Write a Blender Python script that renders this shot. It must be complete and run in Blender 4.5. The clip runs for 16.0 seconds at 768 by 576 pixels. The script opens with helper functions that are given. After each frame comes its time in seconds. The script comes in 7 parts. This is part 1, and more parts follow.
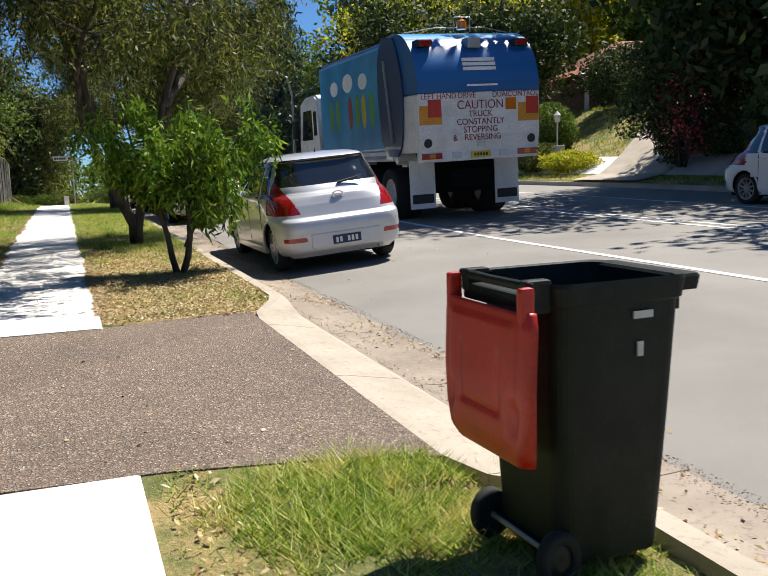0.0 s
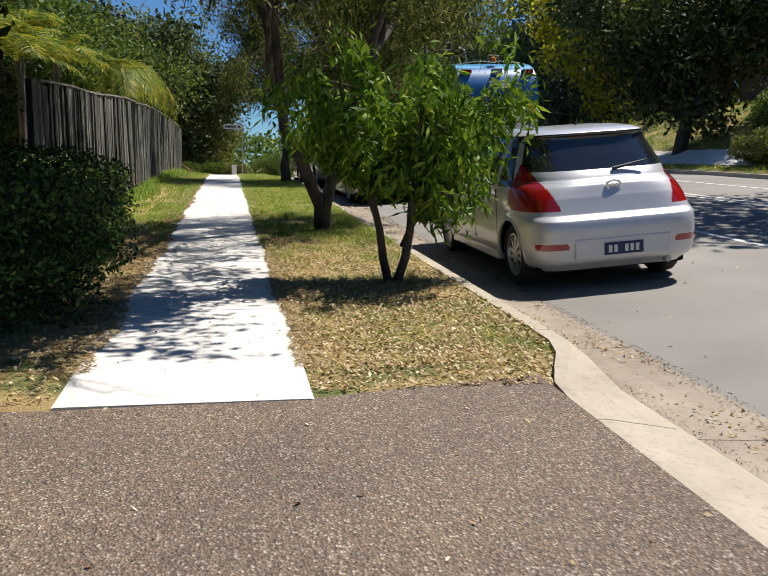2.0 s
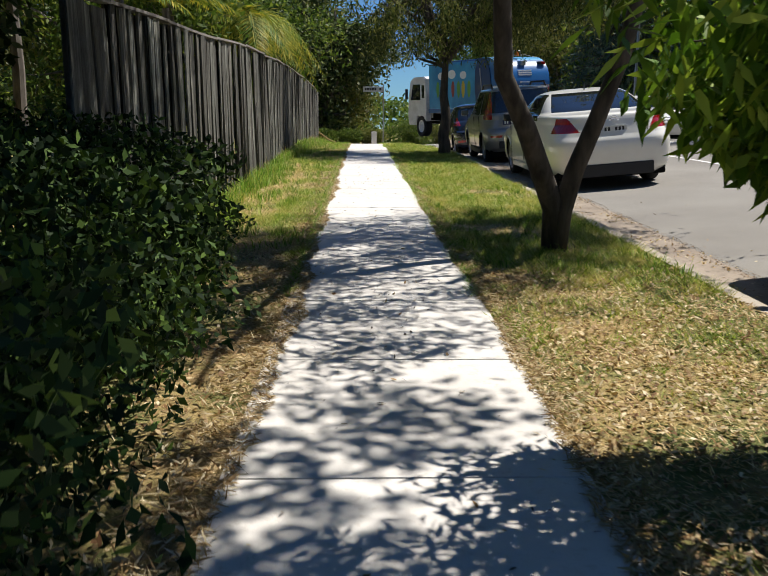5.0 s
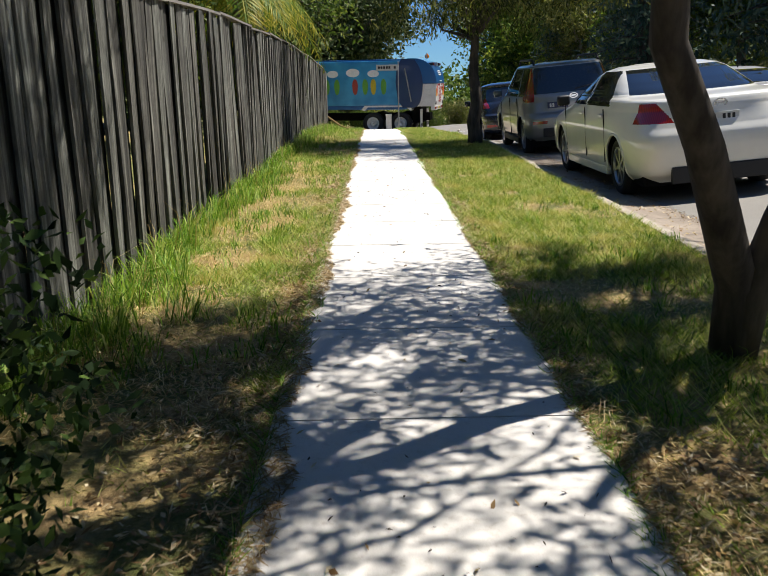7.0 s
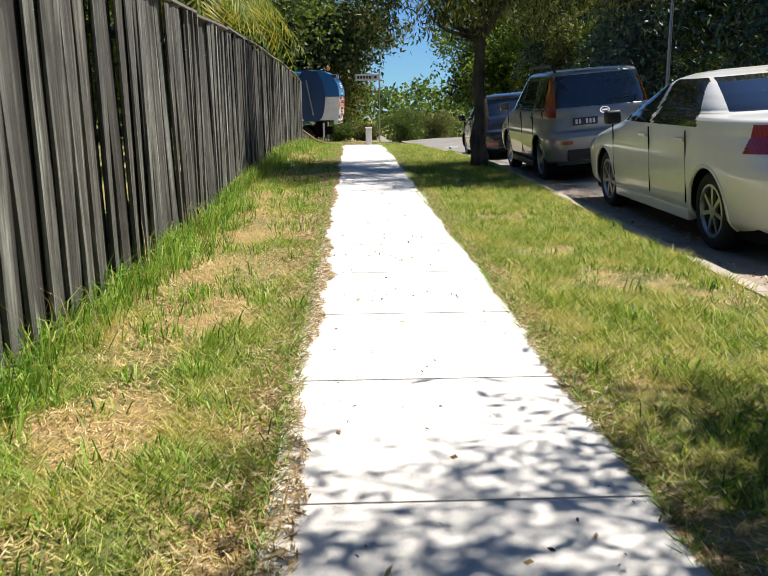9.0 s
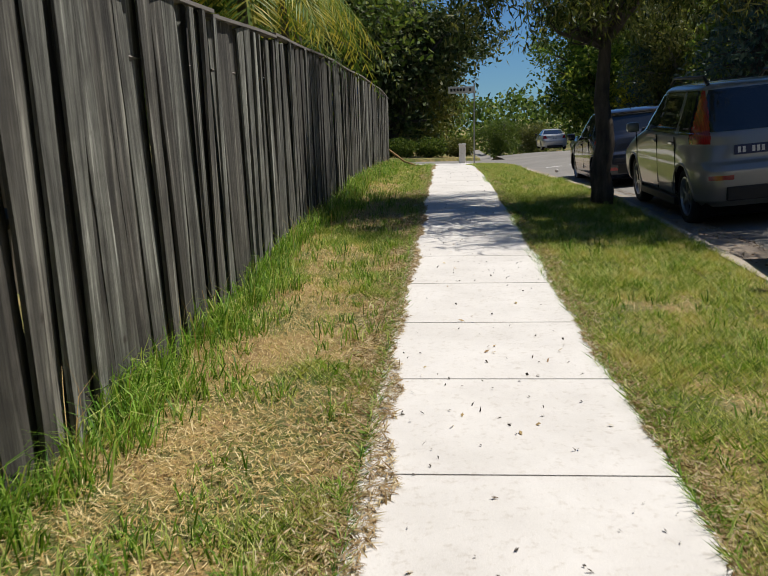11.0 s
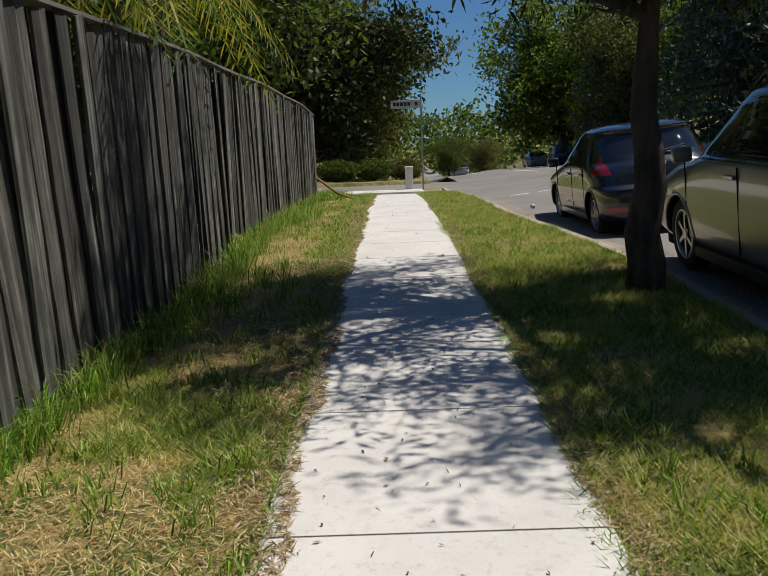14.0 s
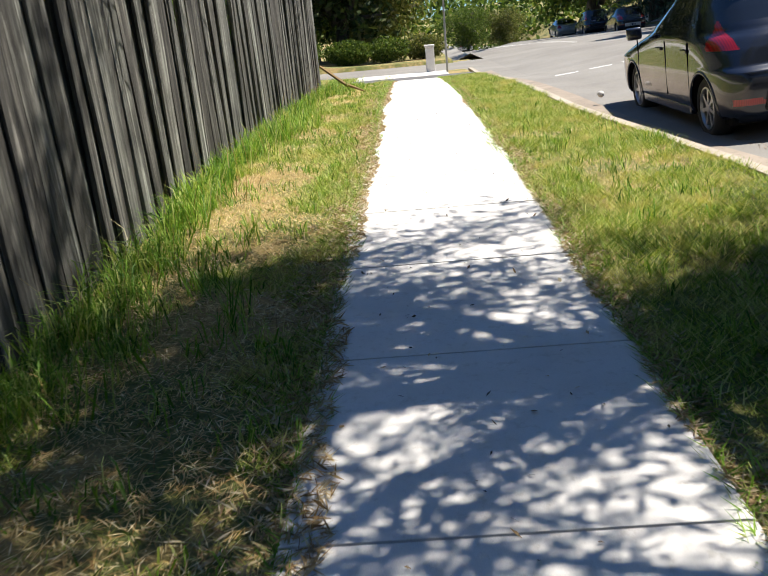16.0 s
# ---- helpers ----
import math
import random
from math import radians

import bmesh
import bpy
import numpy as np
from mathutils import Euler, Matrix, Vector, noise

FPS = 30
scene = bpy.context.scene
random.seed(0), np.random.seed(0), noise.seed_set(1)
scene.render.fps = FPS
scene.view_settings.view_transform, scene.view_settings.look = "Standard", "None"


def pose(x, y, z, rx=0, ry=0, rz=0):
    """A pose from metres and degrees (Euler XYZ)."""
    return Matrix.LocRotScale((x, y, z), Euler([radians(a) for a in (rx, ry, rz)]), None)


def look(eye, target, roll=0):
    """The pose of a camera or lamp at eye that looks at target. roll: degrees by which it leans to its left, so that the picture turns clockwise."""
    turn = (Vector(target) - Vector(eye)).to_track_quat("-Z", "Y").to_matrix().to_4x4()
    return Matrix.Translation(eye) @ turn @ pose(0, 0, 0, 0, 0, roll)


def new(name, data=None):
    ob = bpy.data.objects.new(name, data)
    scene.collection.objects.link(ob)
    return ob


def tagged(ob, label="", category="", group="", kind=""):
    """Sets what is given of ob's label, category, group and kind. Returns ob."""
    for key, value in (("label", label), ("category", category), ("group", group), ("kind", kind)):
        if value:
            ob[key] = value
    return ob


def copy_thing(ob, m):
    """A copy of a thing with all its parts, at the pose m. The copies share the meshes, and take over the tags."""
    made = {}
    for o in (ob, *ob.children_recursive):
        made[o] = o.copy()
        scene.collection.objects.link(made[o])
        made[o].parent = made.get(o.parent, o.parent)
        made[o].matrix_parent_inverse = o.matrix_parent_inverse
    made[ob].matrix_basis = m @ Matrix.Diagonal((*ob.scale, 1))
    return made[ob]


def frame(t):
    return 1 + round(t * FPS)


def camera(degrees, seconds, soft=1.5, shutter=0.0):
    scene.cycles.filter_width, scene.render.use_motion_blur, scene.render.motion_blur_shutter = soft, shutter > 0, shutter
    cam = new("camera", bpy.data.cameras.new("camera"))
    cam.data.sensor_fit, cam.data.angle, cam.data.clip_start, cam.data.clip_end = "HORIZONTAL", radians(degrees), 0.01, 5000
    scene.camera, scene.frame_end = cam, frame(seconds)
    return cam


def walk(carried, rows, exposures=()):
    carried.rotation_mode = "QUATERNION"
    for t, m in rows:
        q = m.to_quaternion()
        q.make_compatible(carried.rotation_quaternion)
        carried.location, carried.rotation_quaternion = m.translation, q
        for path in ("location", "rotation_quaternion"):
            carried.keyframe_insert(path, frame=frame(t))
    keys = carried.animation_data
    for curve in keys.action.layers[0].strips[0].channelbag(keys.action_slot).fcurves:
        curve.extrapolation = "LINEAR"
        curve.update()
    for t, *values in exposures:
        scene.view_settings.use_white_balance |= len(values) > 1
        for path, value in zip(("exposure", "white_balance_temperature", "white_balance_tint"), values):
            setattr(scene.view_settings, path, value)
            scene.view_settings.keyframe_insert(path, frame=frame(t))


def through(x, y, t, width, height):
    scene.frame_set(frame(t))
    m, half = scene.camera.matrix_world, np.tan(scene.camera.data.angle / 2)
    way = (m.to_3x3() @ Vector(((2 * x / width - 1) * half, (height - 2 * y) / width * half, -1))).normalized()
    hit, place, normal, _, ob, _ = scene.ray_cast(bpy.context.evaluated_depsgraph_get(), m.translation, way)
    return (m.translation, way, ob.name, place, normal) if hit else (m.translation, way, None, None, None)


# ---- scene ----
cam = camera(48.6, 16.0, soft=0.9, shutter=0.15)
SKY, SUN = 0.052, 5.0
EXPOSURES = [(0.0, 0.75), (1.5, 0.5), (2.5, 0.45), (4.0, 0.03), (4.5, 0.1), (5.0, 0.42), (7.5, 0.68), (8.0, 0.78), (9.0, 0.75), (10.2, 0.15), (12.5, -0.03), (13.0, -0.08), (14.5, -0.18), (15.0, 0.1), (16.0, 0.92)]
PATH = [
    (0, (-0.207, 0.371, 1.267), (0.48, 2.226, 0.975), -1.5),
    (0.5, (-0.219, 1.102, 1.24), (0.427, 2.972, 0.951), -1.9),
    (1, (-0.272, 1.917, 1.241), (0.267, 3.812, 0.899), 0.1),
    (1.5, (-0.312, 2.686, 1.236), (0.11, 4.611, 0.893), -1.6),
    (2, (-0.388, 3.508, 1.227), (-0.033, 5.447, 0.89), 1.0),
    (2.5, (-0.479, 4.317, 1.189), (-0.219, 6.272, 0.856), 0.7),
    (3, (-0.596, 5.086, 1.203), (-0.425, 7.041, 0.812), -0.2),
    (3.5, (-0.645, 5.946, 1.184), (-0.442, 7.889, 0.758), -0.9),
    (4, (-0.697, 6.746, 1.194), (-0.529, 8.696, 0.781), -0.3),
    (4.5, (-0.69, 7.505, 1.17), (-0.505, 9.439, 0.698), 0.5),
    (5, (-0.744, 8.317, 1.187), (-0.691, 10.271, 0.766), 0.3),
    (5.2, (-0.768, 8.623, 1.213), (-0.724, 10.568, 0.751), -1.1),
    (7.3, (-0.79, 12.022, 1.266), (-0.775, 13.967, 0.797), -0.9),
    (7.5, (-0.793, 12.312, 1.21), (-0.721, 14.261, 0.769), -2.5),
    (8, (-0.84, 13.073, 1.219), (-0.845, 15.022, 0.769), 0.8),
    (8.5, (-0.915, 13.841, 1.214), (-0.828, 15.784, 0.748), -1.1),
    (9, (-0.93, 14.681, 1.236), (-0.855, 16.63, 0.792), -0.4),
    (9.5, (-0.978, 15.24, 1.374), (-0.858, 17.19, 0.945), -1.5),
    (10, (-0.938, 15.95, 1.378), (-0.901, 17.907, 0.969), -1.8),
    (10.2, (-0.94, 16.239, 1.378), (-0.974, 18.199, 0.981), -0.6),
    (12.3, (-0.727, 19.889, 1.415), (-0.953, 21.822, 0.957), -3.1),
    (12.5, (-0.759, 20.233, 1.462), (-0.959, 22.172, 1.012), -2.9),
    (13, (-0.766, 21.01, 1.44), (-0.878, 22.977, 1.097), -2.6),
    (13.5, (-0.783, 21.88, 1.414), (-0.914, 23.841, 1.045), -0.2),
    (14, (-0.709, 22.644, 1.388), (-0.736, 24.607, 1.005), -2.2),
    (14.5, (-0.731, 23.449, 1.386), (-0.865, 25.399, 0.964), -0.9),
    (15, (-0.742, 24.285, 1.36), (-0.808, 26.226, 0.883), -4.7),
    (15.5, (-0.766, 25.063, 1.421), (-0.897, 26.977, 0.858), -4.2),
    (16, (-0.775, 26.009, 1.313), (-0.871, 27.9, 0.667), -5.3),
]
walk(cam, [(t, look(eye, target, roll)) for t, eye, target, roll in PATH],
     exposures=EXPOSURES)

# ---- world and sun ----
TO_SUN = Vector((0.50, 0.22, 1.0)).normalized()
world = bpy.data.worlds.new("world")
scene.world = world
world.use_nodes = True
wn = world.node_tree.nodes
sky = wn.new("ShaderNodeTexSky")
sky.sky_type = "NISHITA"
sky.sun_disc = False
sky.sun_elevation = math.asin(TO_SUN.z)
sky.sun_rotation = math.atan2(TO_SUN.x, TO_SUN.y)
sky.air_density, sky.dust_density, sky.ozone_density, sky.altitude = 1.0, 0.0, 3.0, 300
wn["Background"].inputs["Strength"].default_value = SKY
up = wn.new("ShaderNodeVectorMath")
up.operation, up.inputs[1].default_value = "ADD", (0, 0, 0.04)
wc = wn.new("ShaderNodeTexCoord")
world.node_tree.links.new(wc.outputs["Generated"], up.inputs[0])
world.node_tree.links.new(up.outputs[0], sky.inputs["Vector"])
tint = wn.new("ShaderNodeVectorMath")
tint.operation, tint.inputs[1].default_value = "MULTIPLY", (0.62, 0.96, 1.30)
world.node_tree.links.new(sky.outputs["Color"], tint.inputs[0])
world.node_tree.links.new(tint.outputs[0], wn["Background"].inputs["Color"])
sun = new("sun", bpy.data.lights.new("sun", "SUN"))
sun.data.energy, sun.data.angle, sun.data.color = SUN, radians(0.6), (1.0, 0.95, 0.87)
sun.matrix_world = look((20, 10, 40), Vector((20, 10, 40)) - TO_SUN)


# ---- materials ----
def nodes_of(name):
    m = bpy.data.materials.new(name)
    m.use_nodes = True
    nt = m.node_tree
    return m, nt, nt.nodes["Principled BSDF"]


def node(nt, kind, **inputs):
    n = nt.nodes.new(kind)
    for key, value in inputs.items():
        n.inputs[key.replace("_", " ")].default_value = value
    return n


def ramp(nt, fac, *stops):
    r = nt.nodes.new("ShaderNodeValToRGB")
    el = r.color_ramp.elements
    while len(el) < len(stops):
        el.new(0.5)
    for e, (at, c) in zip(el, stops):
        e.position, e.color = at, (*c, 1)
    nt.links.new(fac, r.inputs["Fac"])
    return r.outputs["Color"]


def coords(nt, kind="Object", scale=(1, 1, 1)):
    tc = nt.nodes.new("ShaderNodeTexCoord")
    mp = nt.nodes.new("ShaderNodeMapping")
    mp.inputs["Scale"].default_value = scale
    nt.links.new(tc.outputs[kind], mp.inputs["Vector"])
    return mp.outputs["Vector"]


def noise_of(nt, vec, scale, detail=4.0, rough=0.55):
    n = node(nt, "ShaderNodeTexNoise", Scale=scale, Detail=detail, Roughness=rough)
    nt.links.new(vec, n.inputs["Vector"])
    return n.outputs["Fac"]


def mixed(nt, fac, a, b, blend="MIX"):
    n = nt.nodes.new("ShaderNodeMix")
    n.data_type, n.blend_type = "RGBA", blend
    for sock, v in ((n.inputs[0], fac), (n.inputs[6], a), (n.inputs[7], b)):
        if isinstance(v, (int, float)):
            sock.default_value = v
        elif isinstance(v, tuple):
            sock.default_value = (*v, 1)
        else:
            nt.links.new(v, sock)
    return n.outputs[2]


def bumped(nt, bsdf, height, strength=0.4, distance=0.01):
    b = node(nt, "ShaderNodeBump", Strength=strength, Distance=distance)
    nt.links.new(height, b.inputs["Height"])
    nt.links.new(b.outputs["Normal"], bsdf.inputs["Normal"])


def surface(name, c1, c2, scale=8.0, rough=0.8, fine=60.0, bump=0.3, metallic=0.0, dirt=None, coat=0.0, stretch=(1, 1, 1), spec=0.5):
    """A two-scale surface: broad blotches between two colours, fine grain in colour and relief."""
    m, nt, b = nodes_of(name)
    v = coords(nt, "Object", stretch)
    big, small = noise_of(nt, v, scale), noise_of(nt, v, fine, 3.0)
    col = ramp(nt, big, (0.35, c1), (0.65, c2))
    grain = ramp(nt, small, (0.3, (0.78, 0.78, 0.78)), (0.7, (1.12, 1.12, 1.12)))
    col = mixed(nt, 0.8, col, grain, "MULTIPLY")
    if dirt:
        col = mixed(nt, ramp(nt, noise_of(nt, v, scale * 0.35, 6.0, 0.7), (0.52, (0, 0, 0)), (0.72, (0.8, 0.8, 0.8))), col, dirt)
    nt.links.new(col, b.inputs["Base Color"])
    b.inputs["Roughness"].default_value, b.inputs["Metallic"].default_value = rough, metallic
    b.inputs["Coat Weight"].default_value = coat
    b.inputs["Specular IOR Level"].default_value = spec
    if bump:
        bumped(nt, b, small, bump, 0.004)
    return m


def plain(name, c, rough=0.5, metallic=0.0, coat=0.0, spec=0.5):
    m, nt, b = nodes_of(name)
    v = coords(nt)
    col = mixed(nt, 0.35, c, ramp(nt, noise_of(nt, v, 14.0), (0.3, tuple(0.7 * k for k in c)), (0.7, tuple(min(1.0, 1.2 * k) for k in c))))
    nt.links.new(col, b.inputs["Base Color"])
    b.inputs["Roughness"].default_value, b.inputs["Metallic"].default_value = rough, metallic
    b.inputs["Coat Weight"].default_value, b.inputs["Coat Roughness"].default_value = coat, 0.08
    b.inputs["Specular IOR Level"].default_value = spec
    return m


def leafy(name, *cols, through=0.35, rough=0.5, patch=None):
    """Leaves: each island its own shade, light passing through."""
    m, nt, b = nodes_of(name)
    g = nt.nodes.new("ShaderNodeNewGeometry")
    step = 1.0 / max(1, len(cols) - 1)
    col = ramp(nt, g.outputs["Random Per Island"], *[(i * step, c) for i, c in enumerate(cols)])
    if patch:
        v = coords(nt)
        col = mixed(nt, ramp(nt, noise_of(nt, v, patch[1], 5.0, 0.65), (0.5, (0, 0, 0)), (0.63, (0.7, 0.7, 0.7))), col, patch[0])
    nt.links.new(col, b.inputs["Base Color"])
    b.inputs["Roughness"].default_value = rough
    b.inputs["Specular IOR Level"].default_value = 0.2
    tr = nt.nodes.new("ShaderNodeBsdfTranslucent")
    nt.links.new(mixed(nt, 1.0, col, (1.0, 1.0, 0.55), "MULTIPLY"), tr.inputs["Color"])
    mx = nt.nodes.new("ShaderNodeMixShader")
    mx.inputs[0].default_value = through
    nt.links.new(b.outputs[0], mx.inputs[1])
    nt.links.new(tr.outputs[0], mx.inputs[2])
    nt.links.new(mx.outputs[0], nt.nodes["Material Output"].inputs["Surface"])
    return m


def aggregate():
    """Exposed-aggregate concrete: small tan, grey and white stones in a dark matrix."""
    m, nt, b = nodes_of("exposed_aggregate")
    v = coords(nt)
    vo = node(nt, "ShaderNodeTexVoronoi", Scale=105.0)
    nt.links.new(v, vo.inputs["Vector"])
    stones = ramp(nt, nt_value(nt, vo.outputs["Color"]), (0.0, (0.05, 0.032, 0.024)), (0.3, (0.22, 0.13, 0.085)), (0.5, (0.42, 0.28, 0.18)), (0.72, (0.14, 0.10, 0.075)), (0.88, (0.40, 0.31, 0.23)), (1.0, (0.78, 0.68, 0.55)))
    col = mixed(nt, ramp(nt, vo.outputs["Distance"], (0.0, (0, 0, 0)), (0.7, (0.75, 0.75, 0.75))), stones, (0.09, 0.075, 0.06))
    col = mixed(nt, 0.55, col, ramp(nt, noise_of(nt, v, 1.3, 5.0), (0.3, (0.62, 0.6, 0.6)), (0.7, (1.1, 1.06, 1.0))), "MULTIPLY")
    nt.links.new(col, b.inputs["Base Color"])
    b.inputs["Roughness"].default_value = 0.75
    bumped(nt, b, vo.outputs["Distance"], 0.9, 0.008)
    return m


def nt_value(nt, colour):
    s = nt.nodes.new("ShaderNodeSeparateColor")
    nt.links.new(colour, s.inputs[0])
    return s.outputs[0]


def paling_wood():
    """Weathered grey hardwood, its grain along the board, each board its own shade."""
    m, nt, b = nodes_of("weathered_paling")
    info = nt.nodes.new("ShaderNodeObjectInfo")
    tc = nt.nodes.new("ShaderNodeTexCoord")
    shift = nt.nodes.new("ShaderNodeVectorMath")
    shift.operation = "ADD"
    many = nt.nodes.new("ShaderNodeMath")
    many.operation = "MULTIPLY"
    many.inputs[1].default_value = 37.0
    nt.links.new(info.outputs["Random"], many.inputs[0])
    nt.links.new(tc.outputs["Object"], shift.inputs[0])
    nt.links.new(many.outputs[0], shift.inputs[1])
    mp = nt.nodes.new("ShaderNodeMapping")
    mp.inputs["Scale"].default_value = (1, 1, 0.045)
    nt.links.new(shift.outputs[0], mp.inputs["Vector"])
    grain = noise_of(nt, mp.outputs["Vector"], 46.0, 7.0, 0.7)
    wavy = node(nt, "ShaderNodeTexNoise", Scale=13.0, Detail=5.0, Roughness=0.65, Distortion=0.9)
    nt.links.new(mp.outputs["Vector"], wavy.inputs["Vector"])
    streak = wavy.outputs["Fac"]
    broad = noise_of(nt, shift.outputs[0], 2.6, 6.0, 0.65)
    knots = node(nt, "ShaderNodeTexVoronoi", Scale=2.3)
    nt.links.new(shift.outputs[0], knots.inputs["Vector"])
    col = ramp(nt, streak, (0.33, (0.026, 0.025, 0.022)), (0.46, (0.080, 0.079, 0.071)), (0.57, (0.15, 0.15, 0.136)), (0.68, (0.37, 0.375, 0.345)))
    col = mixed(nt, 0.85, col, ramp(nt, grain, (0.32, (0.25, 0.23, 0.21)), (0.46, (0.85, 0.84, 0.82)), (0.66, (1.35, 1.34, 1.32))), "MULTIPLY")
    col = mixed(nt, 0.8, col, ramp(nt, info.outputs["Random"], (0.0, (0.36, 0.32, 0.30)), (0.35, (0.72, 0.69, 0.65)), (0.7, (0.98, 1.0, 0.98)), (1.0, (1.42, 1.46, 1.42))), "MULTIPLY")
    col = mixed(nt, 0.75, col, ramp(nt, broad, (0.34, (0.36, 0.34, 0.32)), (0.52, (0.95, 0.94, 0.92)), (0.7, (1.2, 1.22, 1.2))), "MULTIPLY")
    col = mixed(nt, ramp(nt, knots.outputs["Distance"], (0.02, (0.85, 0.85, 0.85)), (0.07, (0, 0, 0))), col, (0.03, 0.022, 0.017))
    nt.links.new(col, b.inputs["Base Color"])
    b.inputs["Roughness"].default_value = 0.85
    bumped(nt, b, grain, 0.8, 0.006)
    return m


def ground_material():
    """Soil under the grass: dry straw, green thatch and bare brown earth in patches."""
    m, nt, b = nodes_of("turf_ground")
    v = coords(nt)
    col = ramp(nt, noise_of(nt, v, 1.1, 7.0, 0.7), (0.33, (0.09, 0.13, 0.03)), (0.46, (0.17, 0.18, 0.055)), (0.56, (0.40, 0.30, 0.13)), (0.7, (0.34, 0.22, 0.11)))
    col = mixed(nt, 0.8, col, ramp(nt, noise_of(nt, v, 45.0, 4.0, 0.7), (0.3, (0.45, 0.45, 0.4)), (0.7, (1.35, 1.3, 1.2))), "MULTIPLY")
    nt.links.new(col, b.inputs["Base Color"])
    b.inputs["Roughness"].default_value = 0.95
    bumped(nt, b, noise_of(nt, v, 60.0, 4.0, 0.7), 0.8, 0.03)
    return m


def concrete(name, c1, c2, stain):
    m, nt, b = nodes_of(name)
    v = coords(nt)
    col = ramp(nt, noise_of(nt, v, 1.7, 8.0, 0.62), (0.3, c1), (0.7, c2))
    spots = ramp(nt, noise_of(nt, v, 26.0, 6.0, 0.75), (0.34, stain), (0.46, (1, 1, 1)))
    col = mixed(nt, 0.55, col, spots, "MULTIPLY")
    fine = noise_of(nt, v, 320.0, 2.0)
    col = mixed(nt, 0.35, col, ramp(nt, fine, (0.3, (0.7, 0.7, 0.7)), (0.7, (1.1, 1.1, 1.1))), "MULTIPLY")
    nt.links.new(col, b.inputs["Base Color"])
    b.inputs["Roughness"].default_value = 0.85
    bumped(nt, b, fine, 0.25, 0.003)
    return m


def carpaint(name, c, rough=0.3, metallic=0.0):
    m, nt, b = nodes_of(name)
    v = coords(nt)
    col = mixed(nt, 0.5, c, ramp(nt, noise_of(nt, v, 3.0, 6.0), (0.3, tuple(0.82 * k for k in c)), (0.7, c)))
    nt.links.new(col, b.inputs["Base Color"])
    b.inputs["Roughness"].default_value, b.inputs["Metallic"].default_value = rough, metallic
    b.inputs["Coat Weight"].default_value, b.inputs["Coat Roughness"].default_value = 0.8, 0.05
    return m


def dark_glass():
    m, nt, b = nodes_of("tinted_glass")
    b.inputs["Base Color"].default_value = (0.012, 0.014, 0.018, 1)
    b.inputs["Roughness"].default_value = 0.03
    b.inputs["Specular IOR Level"].default_value = 0.7
    b.inputs["Coat Weight"].default_value = 0.6
    return m


def lens(name, c):
    m, nt, b = nodes_of(name)
    v = coords(nt)
    w = node(nt, "ShaderNodeTexWave", Scale=18.0, Distortion=1.0)
    nt.links.new(v, w.inputs["Vector"])
    nt.links.new(mixed(nt, 0.4, c, ramp(nt, w.outputs["Fac"], (0.2, tuple(0.45 * k for k in c)), (0.8, tuple(min(1, 1.5 * k) for k in c)))), b.inputs["Base Color"])
    b.inputs["Roughness"].default_value = 0.12
    b.inputs["Coat Weight"].default_value = 1.0
    return m


def truck_art():
    """The printed side panel: sky blue with soft green and white shapes."""
    m, nt, b = nodes_of("printed_side_panel")
    v = coords(nt)
    col = ramp(nt, noise_of(nt, v, 0.9, 3.0), (0.35, (0.02, 0.20, 0.44)), (0.6, (0.05, 0.33, 0.60)))
    nt.links.new(col, b.inputs["Base Color"])
    b.inputs["Roughness"].default_value, b.inputs["Coat Weight"].default_value = 0.4, 0.4
    return m


